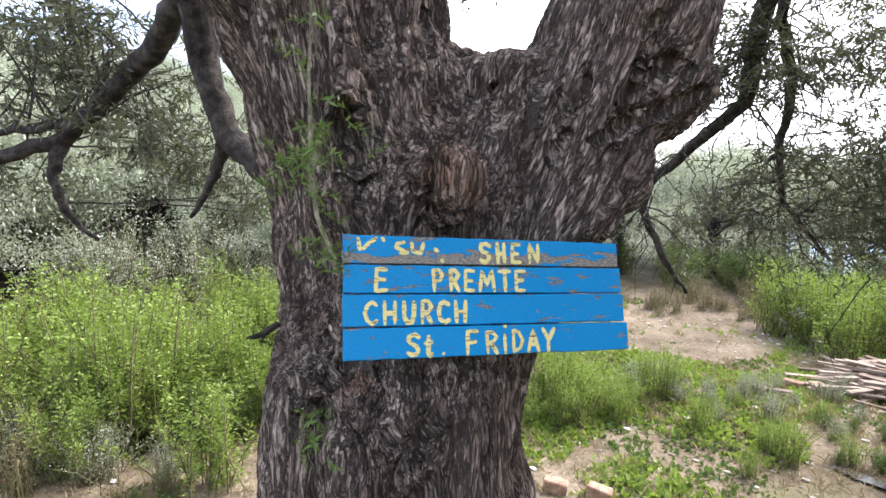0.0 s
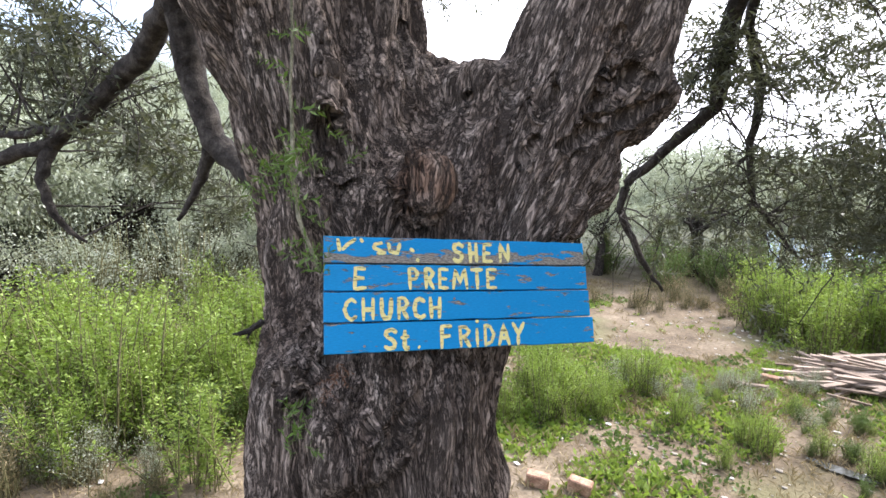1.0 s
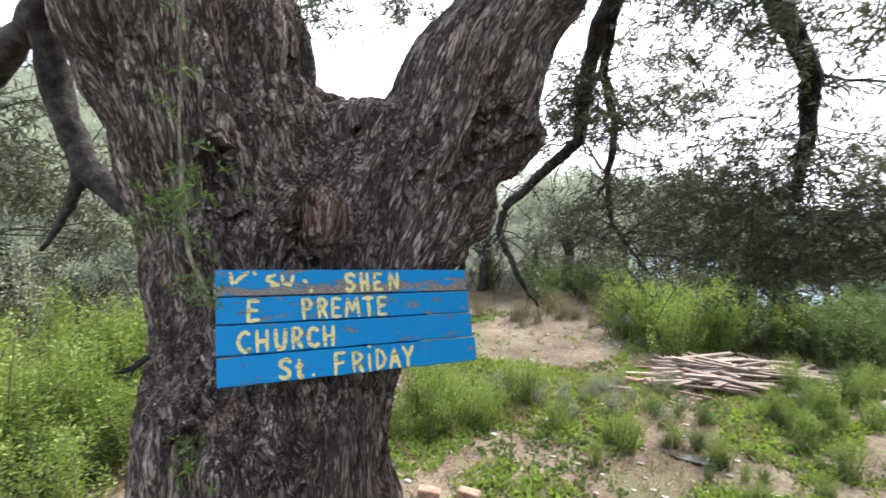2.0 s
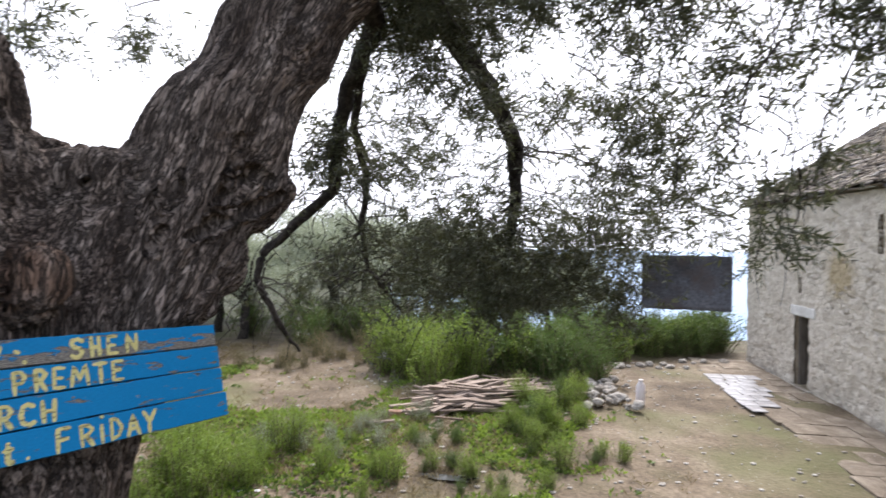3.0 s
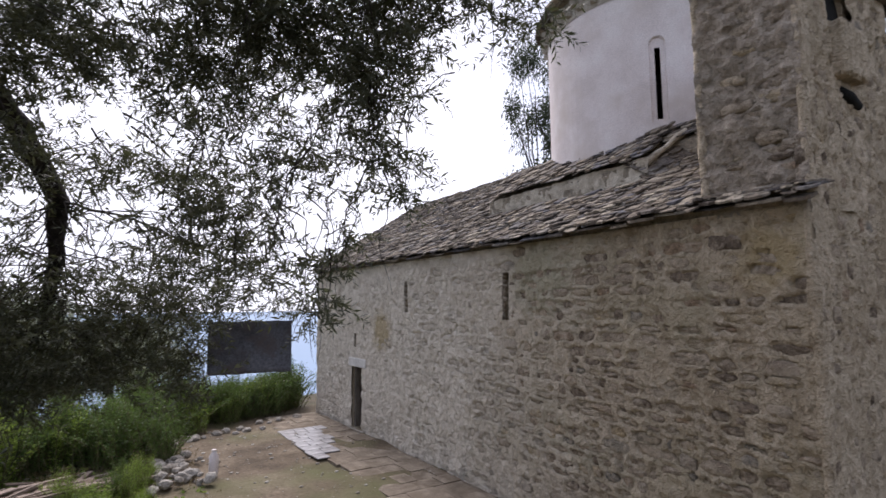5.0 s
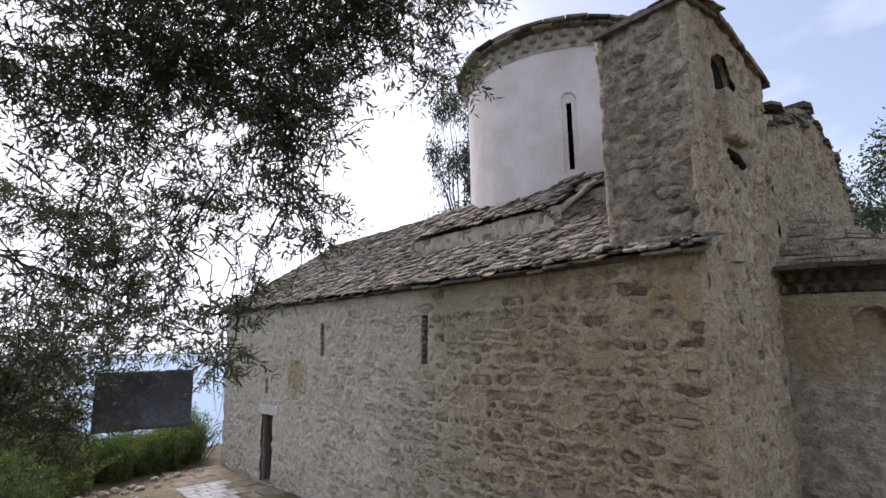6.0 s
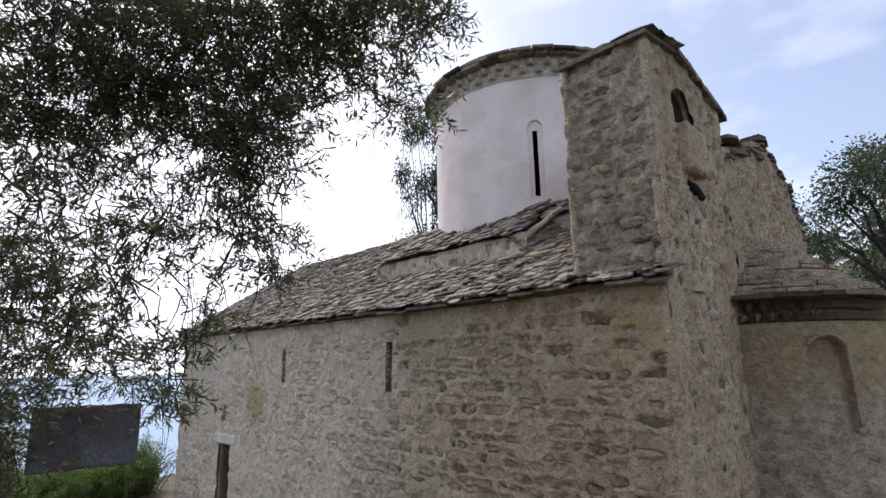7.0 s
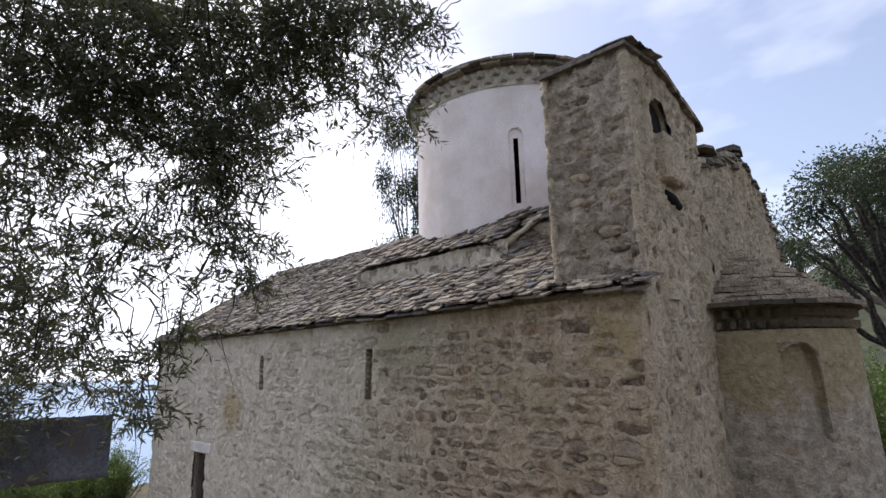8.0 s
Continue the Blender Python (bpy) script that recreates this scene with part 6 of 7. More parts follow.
for ch, a, b in (("S", .515, .572), ("H", .588, .634), ("E", .649, .703), ("N", .723, .787)):
    letter(ch, a, b, .012, .100, planks[0])
for ch, a, b in (("E", .105, .165), ("P", .322, .378), ("R", .390, .440), ("E", .450, .502), ("M", .510, .588), ("T", .592, .655), ("E", .662, .718)):
    letter(ch, a, b, .118, .209, planks[1])
for ch, a, b in (("C", .068, .126), ("H", .137, .195), ("U", .210, .266), ("R", .277, .331), ("C", .342, .398), ("H", .409, .466)):
    letter(ch, a, b, .235, .326, planks[2])
for ch, a, b, top in (("S", .222, .282, .352), ("t", .289, .330, .362), (".", .350, .382, .418), ("F", .450, .510, .346), ("R", .530, .590, .352), ("i", .600, .630, .330), ("D", .642, .698, .348), ("A", .708, .765, .350), ("Y", .770, .839, .346)):
    letter(ch, a, b, top, .444 if ch != "S" else .440, planks[3])
# what is left of the first word: the upper ends of its strokes
for line in (((.052, .014), (.058, .056)), ((.070, .052), (.092, .030), (.118, .012)), ((.140, .012), (.146, .020)), ((.222, .024), (.196, .030), (.190, .044), (.222, .056)), ((.236, .062), (.206, .066)), ((.250, .026), (.255, .058), (.285, .064), (.296, .026)), ((.340, .046), (.352, .054)), ((.366, .088), (.372, .092))):
    rr = random.Random(int(line[0][0] * 1000))
    part("paint_patch", joined("paint_patch", [brushed([Vector((u, -v)) for u, v in line], .0075, rr, .0015)], YELLOW), planks[0])
NAIL = material("nail", 0.5, 0.8)[0]
NAIL.node_tree.nodes["Principled BSDF"].inputs["Base Color"].default_value = (0.25, 0.22, 0.2, 1)
for k, x, y in ((0, .49, .055), (1, .385, .185), (2, .52, .245), (0, .66, .05), (3, .15, .42)):
    pts = [(x + .005 * math.cos(a), -y + .005 * math.sin(a), z) for z in (0, .003) for a in np.linspace(0, 6.28, 8, endpoint=False)]
    part("nail", mesh_of("nail", pts, [(i, (i + 1) % 8, (i + 1) % 8 + 8, i + 8) for i in range(8)] + [tuple(range(8, 16))], NAIL), planks[k])

# ---------------------------------------------------------------- plants of the yard and the slopes
GREEN = leaf_material("weed_leaf", (0.16, 0.24, 0.04), (0.30, 0.38, 0.10), (0.30, 0.42, 0.06))
DEEP = leaf_material("bramble_leaf", (0.07, 0.12, 0.03), (0.15, 0.21, 0.07), (0.14, 0.22, 0.04))
GREYLEAF = leaf_material("grey_leaf", (0.28, 0.31, 0.22), (0.54, 0.57, 0.48), (0.44, 0.49, 0.31))
DARKLEAF = leaf_material("dark_leaf", (0.035, 0.05, 0.026), (0.085, 0.105, 0.058), (0.06, 0.085, 0.035))
STRAW = leaf_material("dry_grass", (0.24, 0.19, 0.10), (0.38, 0.31, 0.18), (0.25, 0.2, 0.1))


STALK = grainy("green_stalk", (0.07, 0.065, 0.03), (0.13, 0.125, 0.06), (0.20, 0.18, 0.09), 12, 60)


def leaf_quad(V, F, p, out, ln, wide, r):
    side = out.cross(Vector((r.uniform(-1, 1), r.uniform(-1, 1), r.uniform(-.3, 1)))).normalized() * ln * wide
    b = len(V)
    V += [tuple(p), tuple(p + out * ln * .45 + side), tuple(p + out * ln + Vector((0, 0, -.15 * ln))), tuple(p + out * ln * .45 - side)]
    F.append((b, b + 1, b + 2, b + 3))


def shrub_mesh(seed, stems, leaf, wide, per, mat, spread=0.45, height=1.0):
    """A bushy weed: stems that fan out of one root, leaves all along them. One metre high."""
    r = random.Random(seed)
    V, F, SV, SF = [], [], [], []
    for k in range(stems):
        a, lean = r.uniform(0, 6.28), abs(r.gauss(0, spread))
        h = height * r.uniform(.55, 1.0) * (1 - 0.35 * min(lean, 1))
        base = Vector((r.gauss(0, .12), r.gauss(0, .12), -0.06))
        tip = base + Vector((math.cos(a) * lean * h, math.sin(a) * lean * h, h))
        mid = base.lerp(tip, .5) + Vector((0, 0, .12 * h))
        line = [base.lerp(mid, t * 2) if t < .5 else mid.lerp(tip, t * 2 - 1) for t in (0, .25, .5, .75, 1)]
        tv, tf = tube_data(line, [.008, .007, .005, .004, .002], 3, False)
        b = len(SV)
        SV += [tuple(v) for v in tv]
        SF += [tuple(i + b for i in q) for q in tf]
        for j in range(per):
            t = r.uniform(.12, 1.0)
            p = base.lerp(mid, t * 2) if t < .5 else mid.lerp(tip, t * 2 - 1)
            b2 = r.uniform(0, 6.28)
            out = Vector((math.cos(b2), math.sin(b2), r.uniform(.1, 1.1))).normalized()
            p = p + out * r.uniform(0, .06)
            leaf_quad(V, F, p, out, leaf * r.uniform(.6, 1.2), wide, r)
    return quick_mesh("stalk", np.array(SV), np.array(SF), STALK), quick_mesh("foliage", np.array(V), np.array(F), mat)


KINDS = {
    "green": [shrub_mesh(100 + k, 46, 0.028, 0.24, 95, GREEN) for k in range(4)],
    "tall": [shrub_mesh(110 + k, 28, 0.042, 0.17, 100, GREEN, 0.22) for k in range(3)],
    "deep": [shrub_mesh(120 + k, 46, 0.030, 0.32, 80, DEEP, 0.6) for k in range(3)],
    "grey": [shrub_mesh(130 + k, 46, 0.03, 0.2, 50, GREYLEAF, 0.5) for k in range(3)],
    "dry": [shrub_mesh(140 + k, 40, 0.05, 0.12, 18, STRAW, 0.4) for k in range(2)],
}
LABELS = {
    "green": "bright green leafy shrub growing in dry earth", "tall": "tall fresh green weed with narrow leaves", "deep": "dark green bramble thicket at the yard edge",
    "grey": "grey-green low brush with tiny leaves", "dry": "dry straw-coloured brush with bare stems",
}
PLANT_NAMES = {"green": "shrub", "tall": "weed", "deep": "bramble", "grey": "brush", "dry": "dry_brush"}
rp = random.Random(5)


def grow(ob, pair):
    """The stalks and the leaves of a plant, as its two parts."""
    tagged(part("stalk", pair[0], ob), kind="stuff")
    tagged(part("foliage", pair[1], ob), kind="stuff")


def plant(kind, x, y, h, w=None):
    me = rp.choice(KINDS[kind])
    ob = thing(PLANT_NAMES[kind], LABELS[kind], PLANT_NAMES[kind].replace("_", " "), (x, y, float(ground_z(x, y))), kind + " shrubs")
    grow(ob, me)
    ob.scale = (w or h * rp.uniform(.8, 1.1),) * 2 + (h,)
    ob.rotation_euler = (0, 0, rp.uniform(0, 6.28))
    return ob


def around(kind, n, x, y, sx, sy, h, clear=0.0):
    for _ in range(n):
        px, py = rp.gauss(x, sx), rp.gauss(y, sy)
        plant(kind, px, py, rp.uniform(*h))


# the thicket behind the trunk
around("green", 16, -8.0, 2.0, 0.7, 0.9, (1.3, 2.0))
around("green", 12, -9.6, 1.6, 0.9, 1.4, (1.6, 2.4))
around("tall", 9, -7.0, 2.3, 0.5, 0.7, (1.0, 1.7))
around("tall", 8, -8.5, 4.2, 0.8, 0.8, (1.4, 2.1))
around("green", 8, -9.5, 4.6, 1.0, 0.8, (1.6, 2.2))
around("grey", 9, -8.2, 0.2, 0.6, 0.6, (0.7, 1.3))
around("dry", 6, -9.6, -0.4, 0.7, 0.6, (0.9, 1.5))
around("grey", 7, -7.0, 1.0, 0.4, 0.6, (0.5, 0.9))
around("deep", 6, -7.2, 3.0, 0.4, 0.5, (0.7, 1.2))
around("grey", 20, -15.0, 4.5, 2.0, 4.0, (2.0, 3.2))
around("grey", 10, -11.5, 7.5, 1.2, 1.2, (1.5, 2.6))
around("grey", 9, -5.0, 20.5, 2.0, 0.8, (1.6, 2.6))
around("deep", 9, 17.6, 0.5, 0.7, 0.7, (2.0, 3.6))
around("deep", 11, 19.2, 0.0, 1.2, 1.0, (2.6, 4.2))
around("deep", 22, 24.5, 0.5, 2.6, 2.0, (3.0, 5.0))
around("deep", 24, 22.0, 0.7, 1.0, 0.9, (2.6, 4.4))
around("dry", 16, -6.4, 1.0, 0.8, 0.8, (0.2, 0.45))
around("dry", 10, -8.2, 0.4, 0.7, 0.6, (0.7, 1.2))
# between the trunk and the path
around("tall", 8, -4.6, 7.4, 0.5, 0.5, (0.8, 1.3))
around("green", 6, -4.2, 7.0, 0.5, 0.6, (0.7, 1.15))
around("grey", 9, -3.0, 8.6, 0.7, 0.7, (0.35, 0.65))
around("green", 6, -2.0, 8.2, 0.8, 0.7, (0.3, 0.55))
around("deep", 16, -0.5, 8.4, 0.8, 0.7, (0.18, 0.42))
around("green", 10, 0.2, 9.0, 0.6, 0.9, (0.25, 0.6))
around("grey", 10, -2.2, 9.6, 0.8, 0.6, (0.3, 0.6))
around("tall", 6, -3.9, 7.7, 0.5, 0.5, (0.6, 1.0))
# behind the plank pile and along the yard edge
around("green", 9, -2.6, 14.0, 0.6, 0.6, (1.3, 2.0))
around("tall", 12, -1.8, 14.4, 0.9, 0.5, (1.5, 2.3))
around("deep", 9, -0.2, 15.2, 0.8, 0.5, (1.4, 2.0))
around("deep", 12, 1.0, 14.9, 0.7, 0.6, (1.3, 2.0))
around("deep", 9, 2.4, 17.2, 0.8, 0.6, (1.4, 2.0))
around("deep", 9, 4.4, 18.6, 0.9, 0.5, (1.3, 1.9))
around("green", 6, 3.6, 18.0, 0.9, 0.5, (1.1, 1.7))
around("deep", 9, 6.6, 19.4, 1.0, 0.5, (1.4, 2.1))
around("green", 5, 1.5, 12.4, 0.35, 0.7, (0.5, 1.0))
around("green", 13, 0.5, 9.6, 0.7, 0.9, (0.35, 0.8))
around("deep", 8, 0.9, 11.0, 0.4, 1.0, (0.4, 0.8))
around("tall", 4, 0.9, 10.6, 0.4, 0.6, (0.5, 0.9))
around("dry", 8, -4.4, 15.2, 0.9, 0.5, (0.5, 0.9))
around("dry", 6, -6.3, 14.2, 0.5, 0.9, (0.5, 0.9))
around("dry", 7, -5.2, 16.6, 1.2, 0.6, (0.7, 1.2))
around("dry", 5, -3.6, 16.8, 0.8, 0.5, (0.6, 1.0))
around("deep", 8, -6.5, 18.5, 1.6, 0.8, (1.4, 2.2))
around("deep", 8, -1.5, 17.5, 1.6, 0.8, (1.6, 2.4))
around("deep", 7, 2.0, 20.5, 1.6, 0.8, (1.4, 2.0))


around("deep", 12, 5.4, 18.8, 0.9, 0.25, (1.3, 1.75))


# ---- low growth: blades and creeping leaves, as loose cover
def bare(x, y):
    """Where feet and carts keep the earth bare."""
    yard = x > 0.95 + 0.155 * (y - 7) + 0.05 * np.maximum(0, y - 14) ** 2 + 0.9 * (vnoise(x * 1.3, y * 1.3, 0 * x, 8) - 0.5)
    path = ((x + 5.2) / 2.2) ** 2 + ((y - 12.8) / 2.6) ** 2 < 1
    return (yard & (y < 17.6)) | path


def cover(name, label, number, size, mat, blades, box, seed, wide, keep, on_bare=0.03):
    r, g = random.Random(seed), np.random.RandomState(seed)
    V, F = [], []
    X = g.uniform(box[0], box[1], number)
    Y = g.uniform(box[2], box[3], number)
    Z = ground_z(X, Y)
    B = bare(X, Y)
    C = vnoise(X * 0.9, Y * 0.9, X * 0, seed)
    for x, y, z, b, c in zip(X, Y, Z, B, C):
        if b and r.random() > on_bare or c < keep:
            continue
        s = size * (0.5 + c)
        for k in range(blades):
            a = r.uniform(0, 6.28)
            out = Vector((math.cos(a), math.sin(a), r.uniform(.2, 2.2))).normalized()
            leaf_quad(V, F, Vector((x + r.gauss(0, .04), y + r.gauss(0, .04), z)), out, s * r.uniform(.5, 1.2), wide, r)
    ob = new(name, quick_mesh(name, np.array(V), np.array(F), mat))
    tagged(ob, label, "grass", kind="stuff")


cover("grass", "dry yellow grass on the bank and yard", 9000, 0.16, STRAW, 6, (-11, 3, -1, 17), 31, 0.05, 0.28, 0.16)
cover("low_weeds", "low green weeds covering the earth", 11000, 0.11, GREEN, 6, (-8, 2.8, 4.5, 15), 32, 0.2, 0.46)
cover("creeping_weeds", "dark green creeping weeds", 8000, 0.08, DEEP, 7, (-10, 2.8, 0, 15), 33, 0.28, 0.42)


# ---- trees of the slopes
def far_tree(seed, mat, size, height, leaf, count, trunk_r=0.14, low=-.25):
    """Trunk, limbs and a crown of leaf tufts with gaps: returns the meshes, rooted at the origin."""
    r = random.Random(seed)
    wood = []
    P, R = wavy([(0, 0, -.4), (r.uniform(-.2, .2), 0, height * .25), (r.uniform(-.3, .3), r.uniform(-.3, .3), height * .5)], [trunk_r * 1.4, trunk_r, trunk_r * .7], seed, 4)
    wood.append(tube_data(P, R, 8))
    centres = []
    for k in range(24):
        a, e = r.uniform(0, 6.28), r.uniform(low, 1.2)
        d = Vector((math.cos(a) * math.cos(e), math.sin(a) * math.cos(e), math.sin(e)))
        c = Vector((0, 0, height * .58)) + Vector((d.x * size, d.y * size, d.z * height * .40)) * r.uniform(.55, 1.0)
        centres.append((c, r.uniform(.2, .36) * size))
        P, R = wavy([Vector((0, 0, height * r.uniform(.3, .5))), Vector((0, 0, height * .45)).lerp(c, .55), c], [trunk_r * .5, trunk_r * .3, .01], seed * 31 + k, 4, .1)
        wood.append(tube_data(P, R, 5))
    V, F = [], []
    for k in range(count):
        c, s = r.choice(centres)
        o = Vector((r.gauss(0, 1), r.gauss(0, 1), r.gauss(0, .8)))
        p = c + o.normalized() * s * abs(r.gauss(.6, .26))
        out = (o.normalized() + Vector((r.gauss(0, .5), r.gauss(0, .5), r.gauss(-.1, .5)))).normalized()
        leaf_quad(V, F, p, out, leaf * r.uniform(.6, 1.3), .22, r)
    return joined("trunk", wood, TWIG, True), quick_mesh("crown", np.array(V), np.array(F), mat)


TREES = [far_tree(200 + k, GREYLEAF, 2.5, 4.2, 0.082, 24000) for k in range(3)]
FIRS = [far_tree(230, DARKLEAF, 2.4, 9.0, 0.12, 18000, .12, -1.3)]
PINES = [far_tree(220 + k, DARKLEAF, 2.6, 9.0, 0.105, 15000, .2) for k in range(2)]


def stand(x, y, s, meshes, name, label, group, z=None, tall=1.0):
    t = thing(name, label, "tree", (x, y, float(ground_z(x, y)) if z is None else z), group)
    t.scale = (s, s, s * tall)
    t.rotation_euler = (0, 0, rp.uniform(0, 6.28))
    part("trunk", meshes[0], t)
    tagged(part("crown", meshes[1], t), kind="stuff")


for k in range(120):      # olive slope beyond the thicket
    a, d = radians(rp.uniform(56, 100)), rp.uniform(14, 54)
    stand(-d * math.sin(a), d * math.cos(a), rp.uniform(.75, 1.25), rp.choice(TREES), "olive_tree", "silver-green olive tree on the far slope", "olive trees on the slope")
for x, y, s in ((-9.5, 22, 1.0), (-6.2, 24, 1.1), (-3.5, 23, 1.05), (-1.2, 25, 1.15), (1.2, 24.5, 1.0), (-8, 27, 1.2), (-11.5, 19, 1.0), (-13, 15, .9), (-4.8, 27, 1.2), (-0.2, 29, 1.2), (-7.4, 20.5, 1.1), (-10, 18, 1.05), (-9, 24.5, 1.3), (-6.5, 29, 1.5), (-2.5, 28, 1.5), (-12.5, 23, 1.3), (-15, 20, 1.2), (2.2, 27, 1.2)):
    stand(x, y, s, rp.choice(TREES), "olive_tree", "silver-green olive tree behind the yard", "olive trees behind the yard")
for x, y, s in ((19.5, 0.3, 1.12), (22.5, -0.4, 1.25), (27, -3.0, 1.2)):
    stand(x, y, s, rp.choice(PINES), "tree", "dark leafy tree standing behind the church", "trees behind the church", -1.5)
stand(18.7, 18.5, 0.85, FIRS[0], "tree", "tall dark tree rising behind the drum", "trees behind the church", -1.5, 2.3)
stand(20.5, 17.4, 1.2, PINES[1], "tree", "tall dark tree rising behind the drum", "trees behind the church", -1.5, 1.4)
for k in range(40):
    x, y = rp.uniform(75, 240), rp.uniform(-90, 50)
    stand(x, y, rp.uniform(1.2, 2.2), rp.choice(PINES), "tree", "dark tree on the distant hillside", "trees on the hill")

# ---------------------------------------------------------------- things in the yard
OLDWOOD = grainy("weathered_board", (0.17, 0.125, 0.10), (0.31, 0.24, 0.19), (0.50, 0.42, 0.35), 3, 40, per_piece=0.45, stretch=(1, 8, 8), relief=0.6, depth=0.006)
BRICK = grainy("clay_brick", (0.24, 0.145, 0.10), (0.35, 0.21, 0.145), (0.45, 0.31, 0.22), 8, 60, per_piece=0.25)
ROCK = grainy("pale_rock", (0.24, 0.215, 0.185), (0.36, 0.33, 0.285), (0.50, 0.465, 0.41), 5, 50, per_piece=0.3)
PAVING = grainy("dusty_paving", (0.175, 0.14, 0.102), (0.245, 0.2, 0.15), (0.33, 0.28, 0.215), 1.6, 40, relief=0.7, depth=0.015, per_piece=0.12, stain=((0.18, 0.142, 0.1), 0.9))
ry_ = random.Random(17)


def board_mesh(seed):
    rr = random.Random(seed)
    me = joined("board", [box_data((-.5, -.5, -.5), (.5, .5, .5))], OLDWOOD)
    for v in me.vertices:
        v.co += Vector((rr.uniform(-.012, .012), rr.uniform(-.06, .06), rr.uniform(-.08, .08)))
    return me


BOARDS = [board_mesh(k) for k in range(5)]
for k in range(130):
    t = ry_.random()
    x, y = -1.9 + 2.5 * t + ry_.gauss(0, .35), 11.0 + 2.0 * t + ry_.gauss(0, .45)
    core = max(0.0, 1 - ((x + .65) ** 2 / 2.6 + (y - 12) ** 2 / 1.6))
    z = YARD + 0.05 + core * 0.34 * ry_.random()
    ob = thing("board", "weathered old timber board lying in a heap", "board", (x, y, z), "boards of the timber heap", me=ry_.choice(BOARDS))
    ob.scale = (ry_.choice((.4, .7, 1.0, 1.4, 1.9)) * ry_.uniform(.8, 1.15), ry_.uniform(.05, .15), ry_.uniform(.018, .05))
    ob.rotation_euler = (ry_.gauss(0, .06), ry_.gauss(0, .07), radians(22) + ry_.gauss(0, .42))


def rock_mesh(seed, mat):
    bm = bmesh.new()
    bmesh.ops.create_icosphere(bm, subdivisions=2, radius=0.5)
    for v in bm.verts:
        v.co *= 1 + 0.45 * noise.noise(v.co * 2.2 + Vector((seed * 3.1, 0, 0)))
        v.co.z *= 0.7
    me = bpy.data.meshes.new("rock")
    bm.to_mesh(me)
    bm.free()
    me.materials.append(mat)
    return me


ROCKS = [rock_mesh(k, ROCK) for k in range(6)]
for k in range(48):
    x, y = ry_.gauss(2.3, .35), ry_.gauss(12.9, .65)
    s = ry_.uniform(.08, .30)
    ob = thing("rock", "pale broken stone lying in a rubble heap", "rock", (x, y, YARD + s * .18 + ry_.uniform(0, .12)), "stones of the rubble heap", me=ry_.choice(ROCKS))
    ob.scale = (s * ry_.uniform(.8, 1.4), s, s)
    ob.rotation_euler = (ry_.uniform(-.4, .4), ry_.uniform(-.4, .4), ry_.uniform(0, 6.28))
for k in range(26):
    x = ry_.uniform(1.8, 6.6)
    y = 15.6 + 0.42 * (x - 2.4) + ry_.gauss(0, .18)
    s = ry_.uniform(.08, .26)
    ob = thing("rock", "pale loose stone along the yard edge", "rock", (x, y, float(ground_z(x, y)) + s * .2), "stones along the yard edge", me=ry_.choice(ROCKS))
    ob.scale = (s * 1.2, s, s)
    ob.rotation_euler = (0, 0, ry_.uniform(0, 6.28))
for x, y, rz in ((-3.15, 4.74, .5), (-2.75, 4.98, .3), (-2.3, 10.5, .4), (-2.0, 10.7, 1.0), (-0.3, 12.4, .2)):
    ob = thing("brick", "broken red clay block lying on the earth", "brick", (x, y, float(ground_z(x, y)) + .08), "clay blocks", me=bevelled(joined("brick", [box_data((-.13, -.07, -.09), (.13, .07, .06))], BRICK), .012))
    ob.rotation_euler = (.05, .1, rz)

# pebbles and chips on the bare earth
g = np.random.RandomState(9)
PX, PY = g.uniform(-6, 7.2, 2600), g.uniform(5, 17.5, 2600)
PZ = ground_z(PX, PY)
data = [(np.array([v.co for v in m.vertices]), np.array([tuple(q.vertices) for q in m.polygons])) for m in [rock_mesh(50, ROCK)]]
V, F = [], []
for i, (x, y, z) in enumerate(zip(PX, PY, PZ)):
    s = 0.015 + 0.06 * g.rand() ** 4
    V.append(data[0][0][:, [0, 1, 2]] * s * np.array((1.3, 1, .8)) + (x, y, z + s * .2))
    F.append(data[0][1] + i * len(data[0][0]))
me = mesh_of("gravel", np.concatenate(V), np.concatenate(F), grainy("gravel", (0.25, 0.22, 0.18), (0.40, 0.37, 0.32), (0.55, 0.52, 0.47), 4, 40, per_piece=.4, island=True))
tagged(new("gravel", me), "loose pebbles and stone chips on bare earth", "gravel", kind="stuff")

# paved strip along the church wall
apron = tagged(new("pavement"), "worn stone paving along the church wall", "pavement", kind="structure")
slabs = [joined("paving_slab", [box_data((-.5, -.5, -.5), (.5, .5, .5))], PAVING) for _ in range(3)]
for me in slabs:
    bevelled(me, 0.04)
y = 5.2
while y < 17.6:
    d = ry_.uniform(.45, .8)
    x = 5.45 + ry_.uniform(-.06, .06)
    while x < WX - 0.1:
        w = min(ry_.uniform(.4, .75), WX - 0.06 - x)
        m = Matrix.Translation((x + w / 2, y + d / 2, YARD - 0.03 + ry_.uniform(-.015, .015))) @ Matrix.Diagonal((w - .006, d - .006, .12, 1))
        part("paving_slab", ry_.choice(slabs), apron, "", m)
        x += w
    y += d
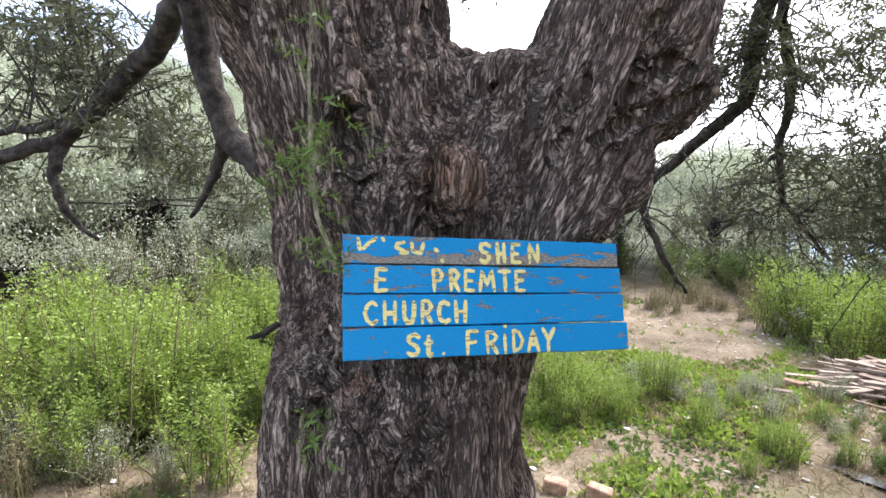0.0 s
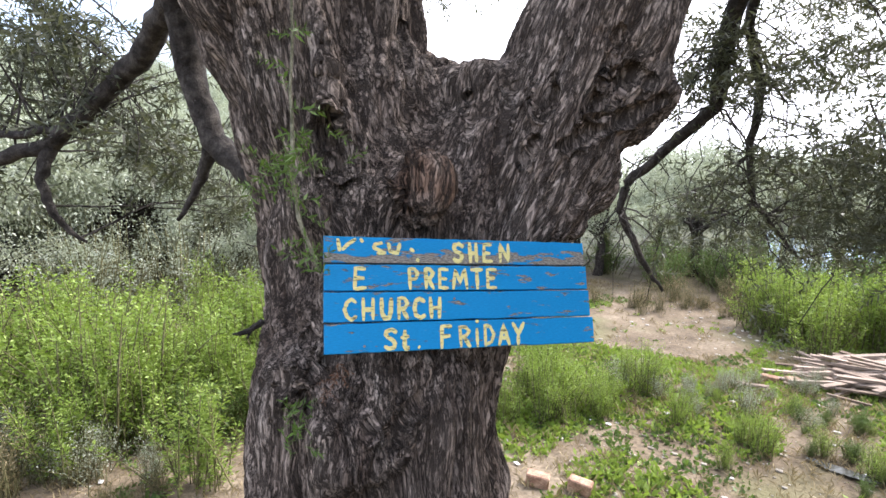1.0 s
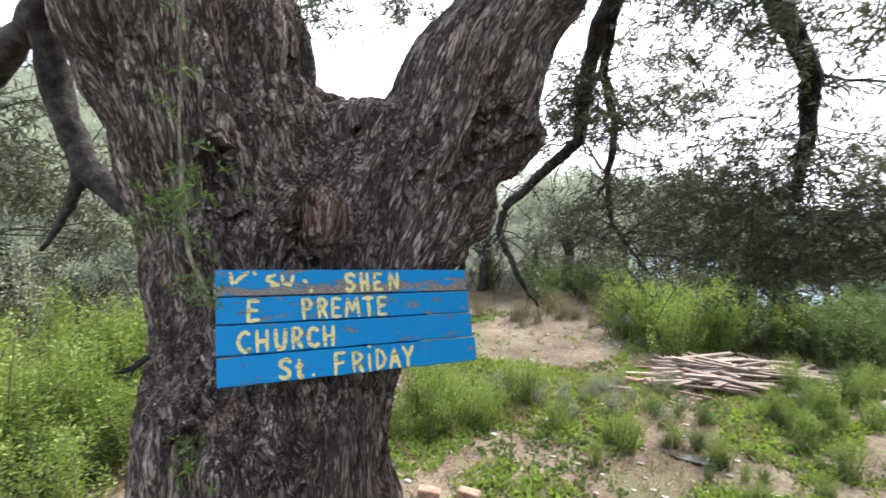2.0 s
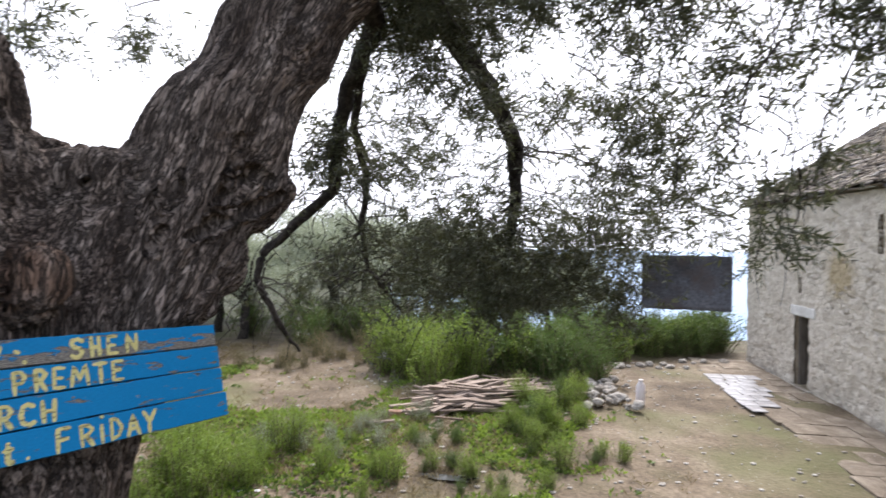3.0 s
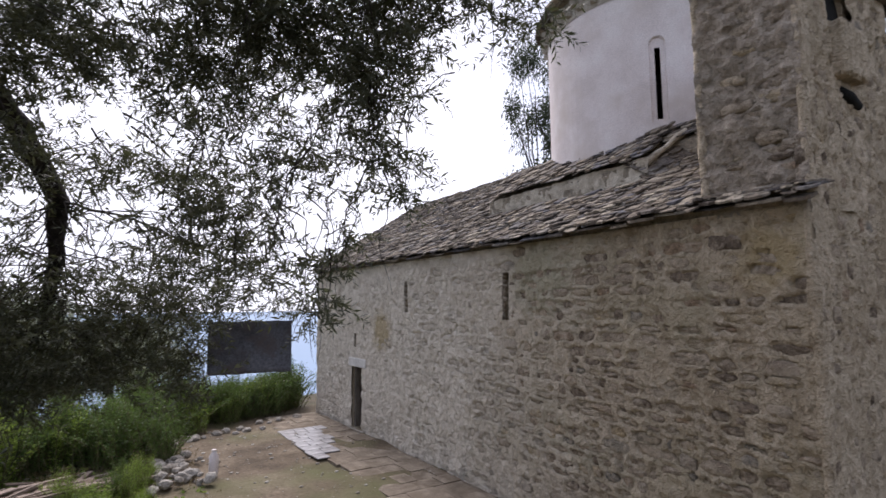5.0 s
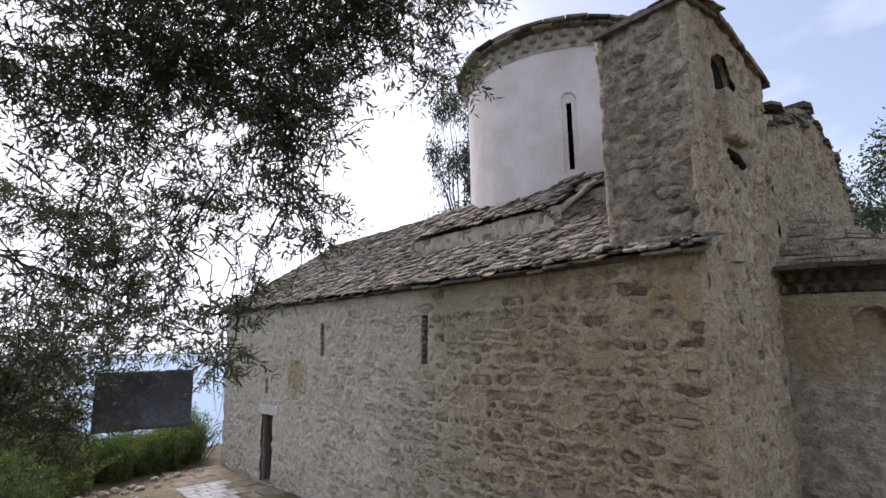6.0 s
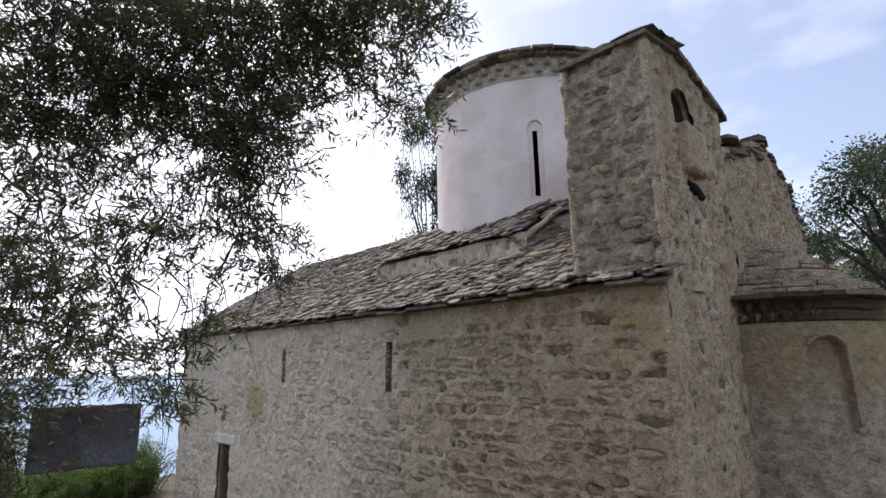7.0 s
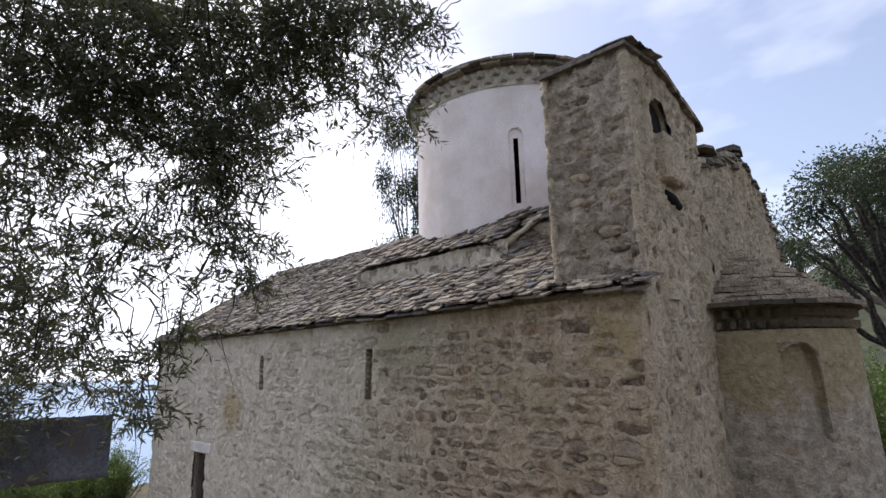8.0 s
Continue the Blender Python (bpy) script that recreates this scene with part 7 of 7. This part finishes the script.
# thin wet slabs by the far paving, white reflections put into their pale colour
WET = grainy("wet_sheen", (0.24, 0.225, 0.22), (0.36, 0.345, 0.34), (0.50, 0.485, 0.48), 3, 40, rough=0.3, relief=0.3, depth=0.006, mild=True)
y = 12.1
while y < 15.1:
    x, d = 5.2 + ry_.uniform(-.06, .06), ry_.uniform(.3, .5)
    while x < 5.5 + (y - 12) * 0.3:
        w = ry_.uniform(.28, .5)
        ob = thing("sheen_slab", "wet paving slab with its white reflection put into a pale colour", "marble slab", (x + w / 2, y + d / 2, YARD + 0.046), "marble slabs", me=bevelled(joined("sheen_slab", [box_data((-w / 2 + .01, -d / 2 + .01, -.012), (w / 2 - .01, d / 2 - .01, .012))], WET), .005))
        ob.rotation_euler = (ry_.uniform(-.012, .012), ry_.uniform(-.012, .012), ry_.uniform(-.06, .06))
        x += w
    y += d

# white plastic post and puddle
post = thing("plastic_canister", "white plastic canister standing by the rubble", "canister", (2.95, 12.35, YARD))
part("body", joined("body", [tube_data([(0, 0, 0), (0, 0, .02), (0, 0, .42), (0, 0, .50), (0, 0, .52)], [.09, .1, .1, .05, .045], 14)], PLASTER, True), post)
part("cap", joined("cap", [tube_data([(0, 0, .52), (0, 0, .56)], [.05, .05], 12)], PLASTER), post)
WATER = material("puddle_water", 0.05)[0]
WATER.node_tree.nodes["Principled BSDF"].inputs["Base Color"].default_value = (0.05, 0.05, 0.045, 1)
me = mesh_of("puddle", [(-.75 + .38 * math.cos(a) * (1 + .3 * math.sin(3 * a)), 7.7 + .13 * math.sin(a) * (1 + .3 * math.cos(2 * a)), 0) for a in np.linspace(0, 6.28, 28, endpoint=False)], [tuple(range(28))], WATER)
pz = float(ground_z(-.75, 7.7))
ob = new("puddle", me)
ob.location = (0, 0, pz + .035)
tagged(ob, "small muddy puddle reflecting the sky", "puddle", kind="structure")

# the rusty sheet-metal board that stands in the bushes
RUST = grainy("rusty_sheet", (0.07, 0.07, 0.08), (0.115, 0.122, 0.145), (0.16, 0.17, 0.20), 2.4, 40, rough=0.6, relief=0.2, depth=0.004, stain=((0.10, 0.085, 0.085), 3.4))
L, Rr = Vector((1.74, 6.38, 0)), Vector((2.70, 6.22, 0))
hoard = thing("metal_sheet", "dark rusty metal sheet hanging on wires from the olive branches", "metal sheet", (2.22, 6.3, 1.27))
inv = Matrix.Translation(hoard.location).inverted()
way = (Rr - L).normalized()
nrm = Vector((way.y, -way.x, 0))
V, F, nu, nv = [], [], 24, 14      # dented sheet, two skins and a rim
for side in (0, 1):
    for i in range(nu + 1):
        for k in range(nv + 1):
            p = L.lerp(Rr, i / nu) + Vector((0, 0, 0.955 + 0.635 * k / nv + 0.012 * noise.noise((i * .3, k * .2, 2)) * (k in (0, nv))))
            V.append(p + nrm * (0.02 * noise.noise((i * .16, k * .2, 5)) + 0.004 * (1 - 2 * side)))
n1 = (nu + 1) * (nv + 1)
at_ = lambda i, k: i * (nv + 1) + k
for i in range(nu):
    for k in range(nv):
        q = (at_(i, k), at_(i + 1, k), at_(i + 1, k + 1), at_(i, k + 1))
        F += [q, tuple(v + n1 for v in reversed(q))]
rim = [at_(i, 0) for i in range(nu)] + [at_(nu, k) for k in range(nv)] + [at_(i, nv) for i in range(nu, 0, -1)] + [at_(0, k) for k in range(nv, 0, -1)]
F += [(a, a + n1, b + n1, b) for a, b in zip(rim, rim[1:] + rim[:1])]
part("sheet", mesh_of("sheet", V, F, RUST, True), hoard, "", inv)
for t in (0.1, 0.9):
    c = L.lerp(Rr, t)
    part("wire", joined("wire", [tube_data([(c.x, c.y, 1.56), (c.x, c.y + .01, 1.9), (c.x - .02, c.y, 2.40 - .32 * t)], [.003, .003, .003], 5)], TWIG), hoard, "", inv)

# plants that root on the roofs
for x, y, z, h, kind in ((DC[0] - 1.9, DC[1] - 1.1, 8.62, .35, "grey"), (9.2, 2.3, 6.38, .3, "green"), (9.6, 2.4, 6.27, .45, "deep"), (10.4, 2.6, 5.6, .6, "grey"), (10.7, 2.9, 5.65, .5, "deep"), (7.7, 2.6, 6.40, .2, "dry"), (8.2, 2.2, 6.5, .2, "dry"), (8.9, 2.2, 6.46, .22, "deep")):
    ob = thing("roof_weed", "small weed rooted between the roof slabs", "weed", (x, y, z), "weeds on the roofs")
    grow(ob, rp.choice(KINDS[kind]))
    ob.scale = (h * .8, h * .8, h)


# scraps of white litter on the earth
SCRAP = grainy("white_plastic", (0.55, 0.55, 0.55), (0.68, 0.68, 0.68), (0.78, 0.78, 0.78), 6, 40, rough=0.4)
for k, (x, y) in enumerate(((-6.64, 1.21), (-3.63, 4.98), (-3.65, 6.80), (-0.57, 7.83), (-3.42, 6.86))):
    pts = [(0.06 * math.cos(a) * ry_.uniform(.5, 1.1), 0.045 * math.sin(a) * ry_.uniform(.5, 1.1), 0.012 * ry_.random()) for a in np.linspace(0, 6.28, 9, endpoint=False)]
    me = mesh_of("scrap", pts + [(px, py, pz + .006) for px, py, pz in pts] + [(0, 0, .03)], [tuple(range(8, -1, -1))] + [(i, (i + 1) % 9, 9 + (i + 1) % 9, 9 + i) for i in range(9)] + [(9 + i, 9 + (i + 1) % 9, 18) for i in range(9)], SCRAP)
    ob = thing("litter", "crumpled white plastic scrap lying on the earth", "litter", (x, y, float(ground_z(x, y)) + .012), "white scraps", me=me)
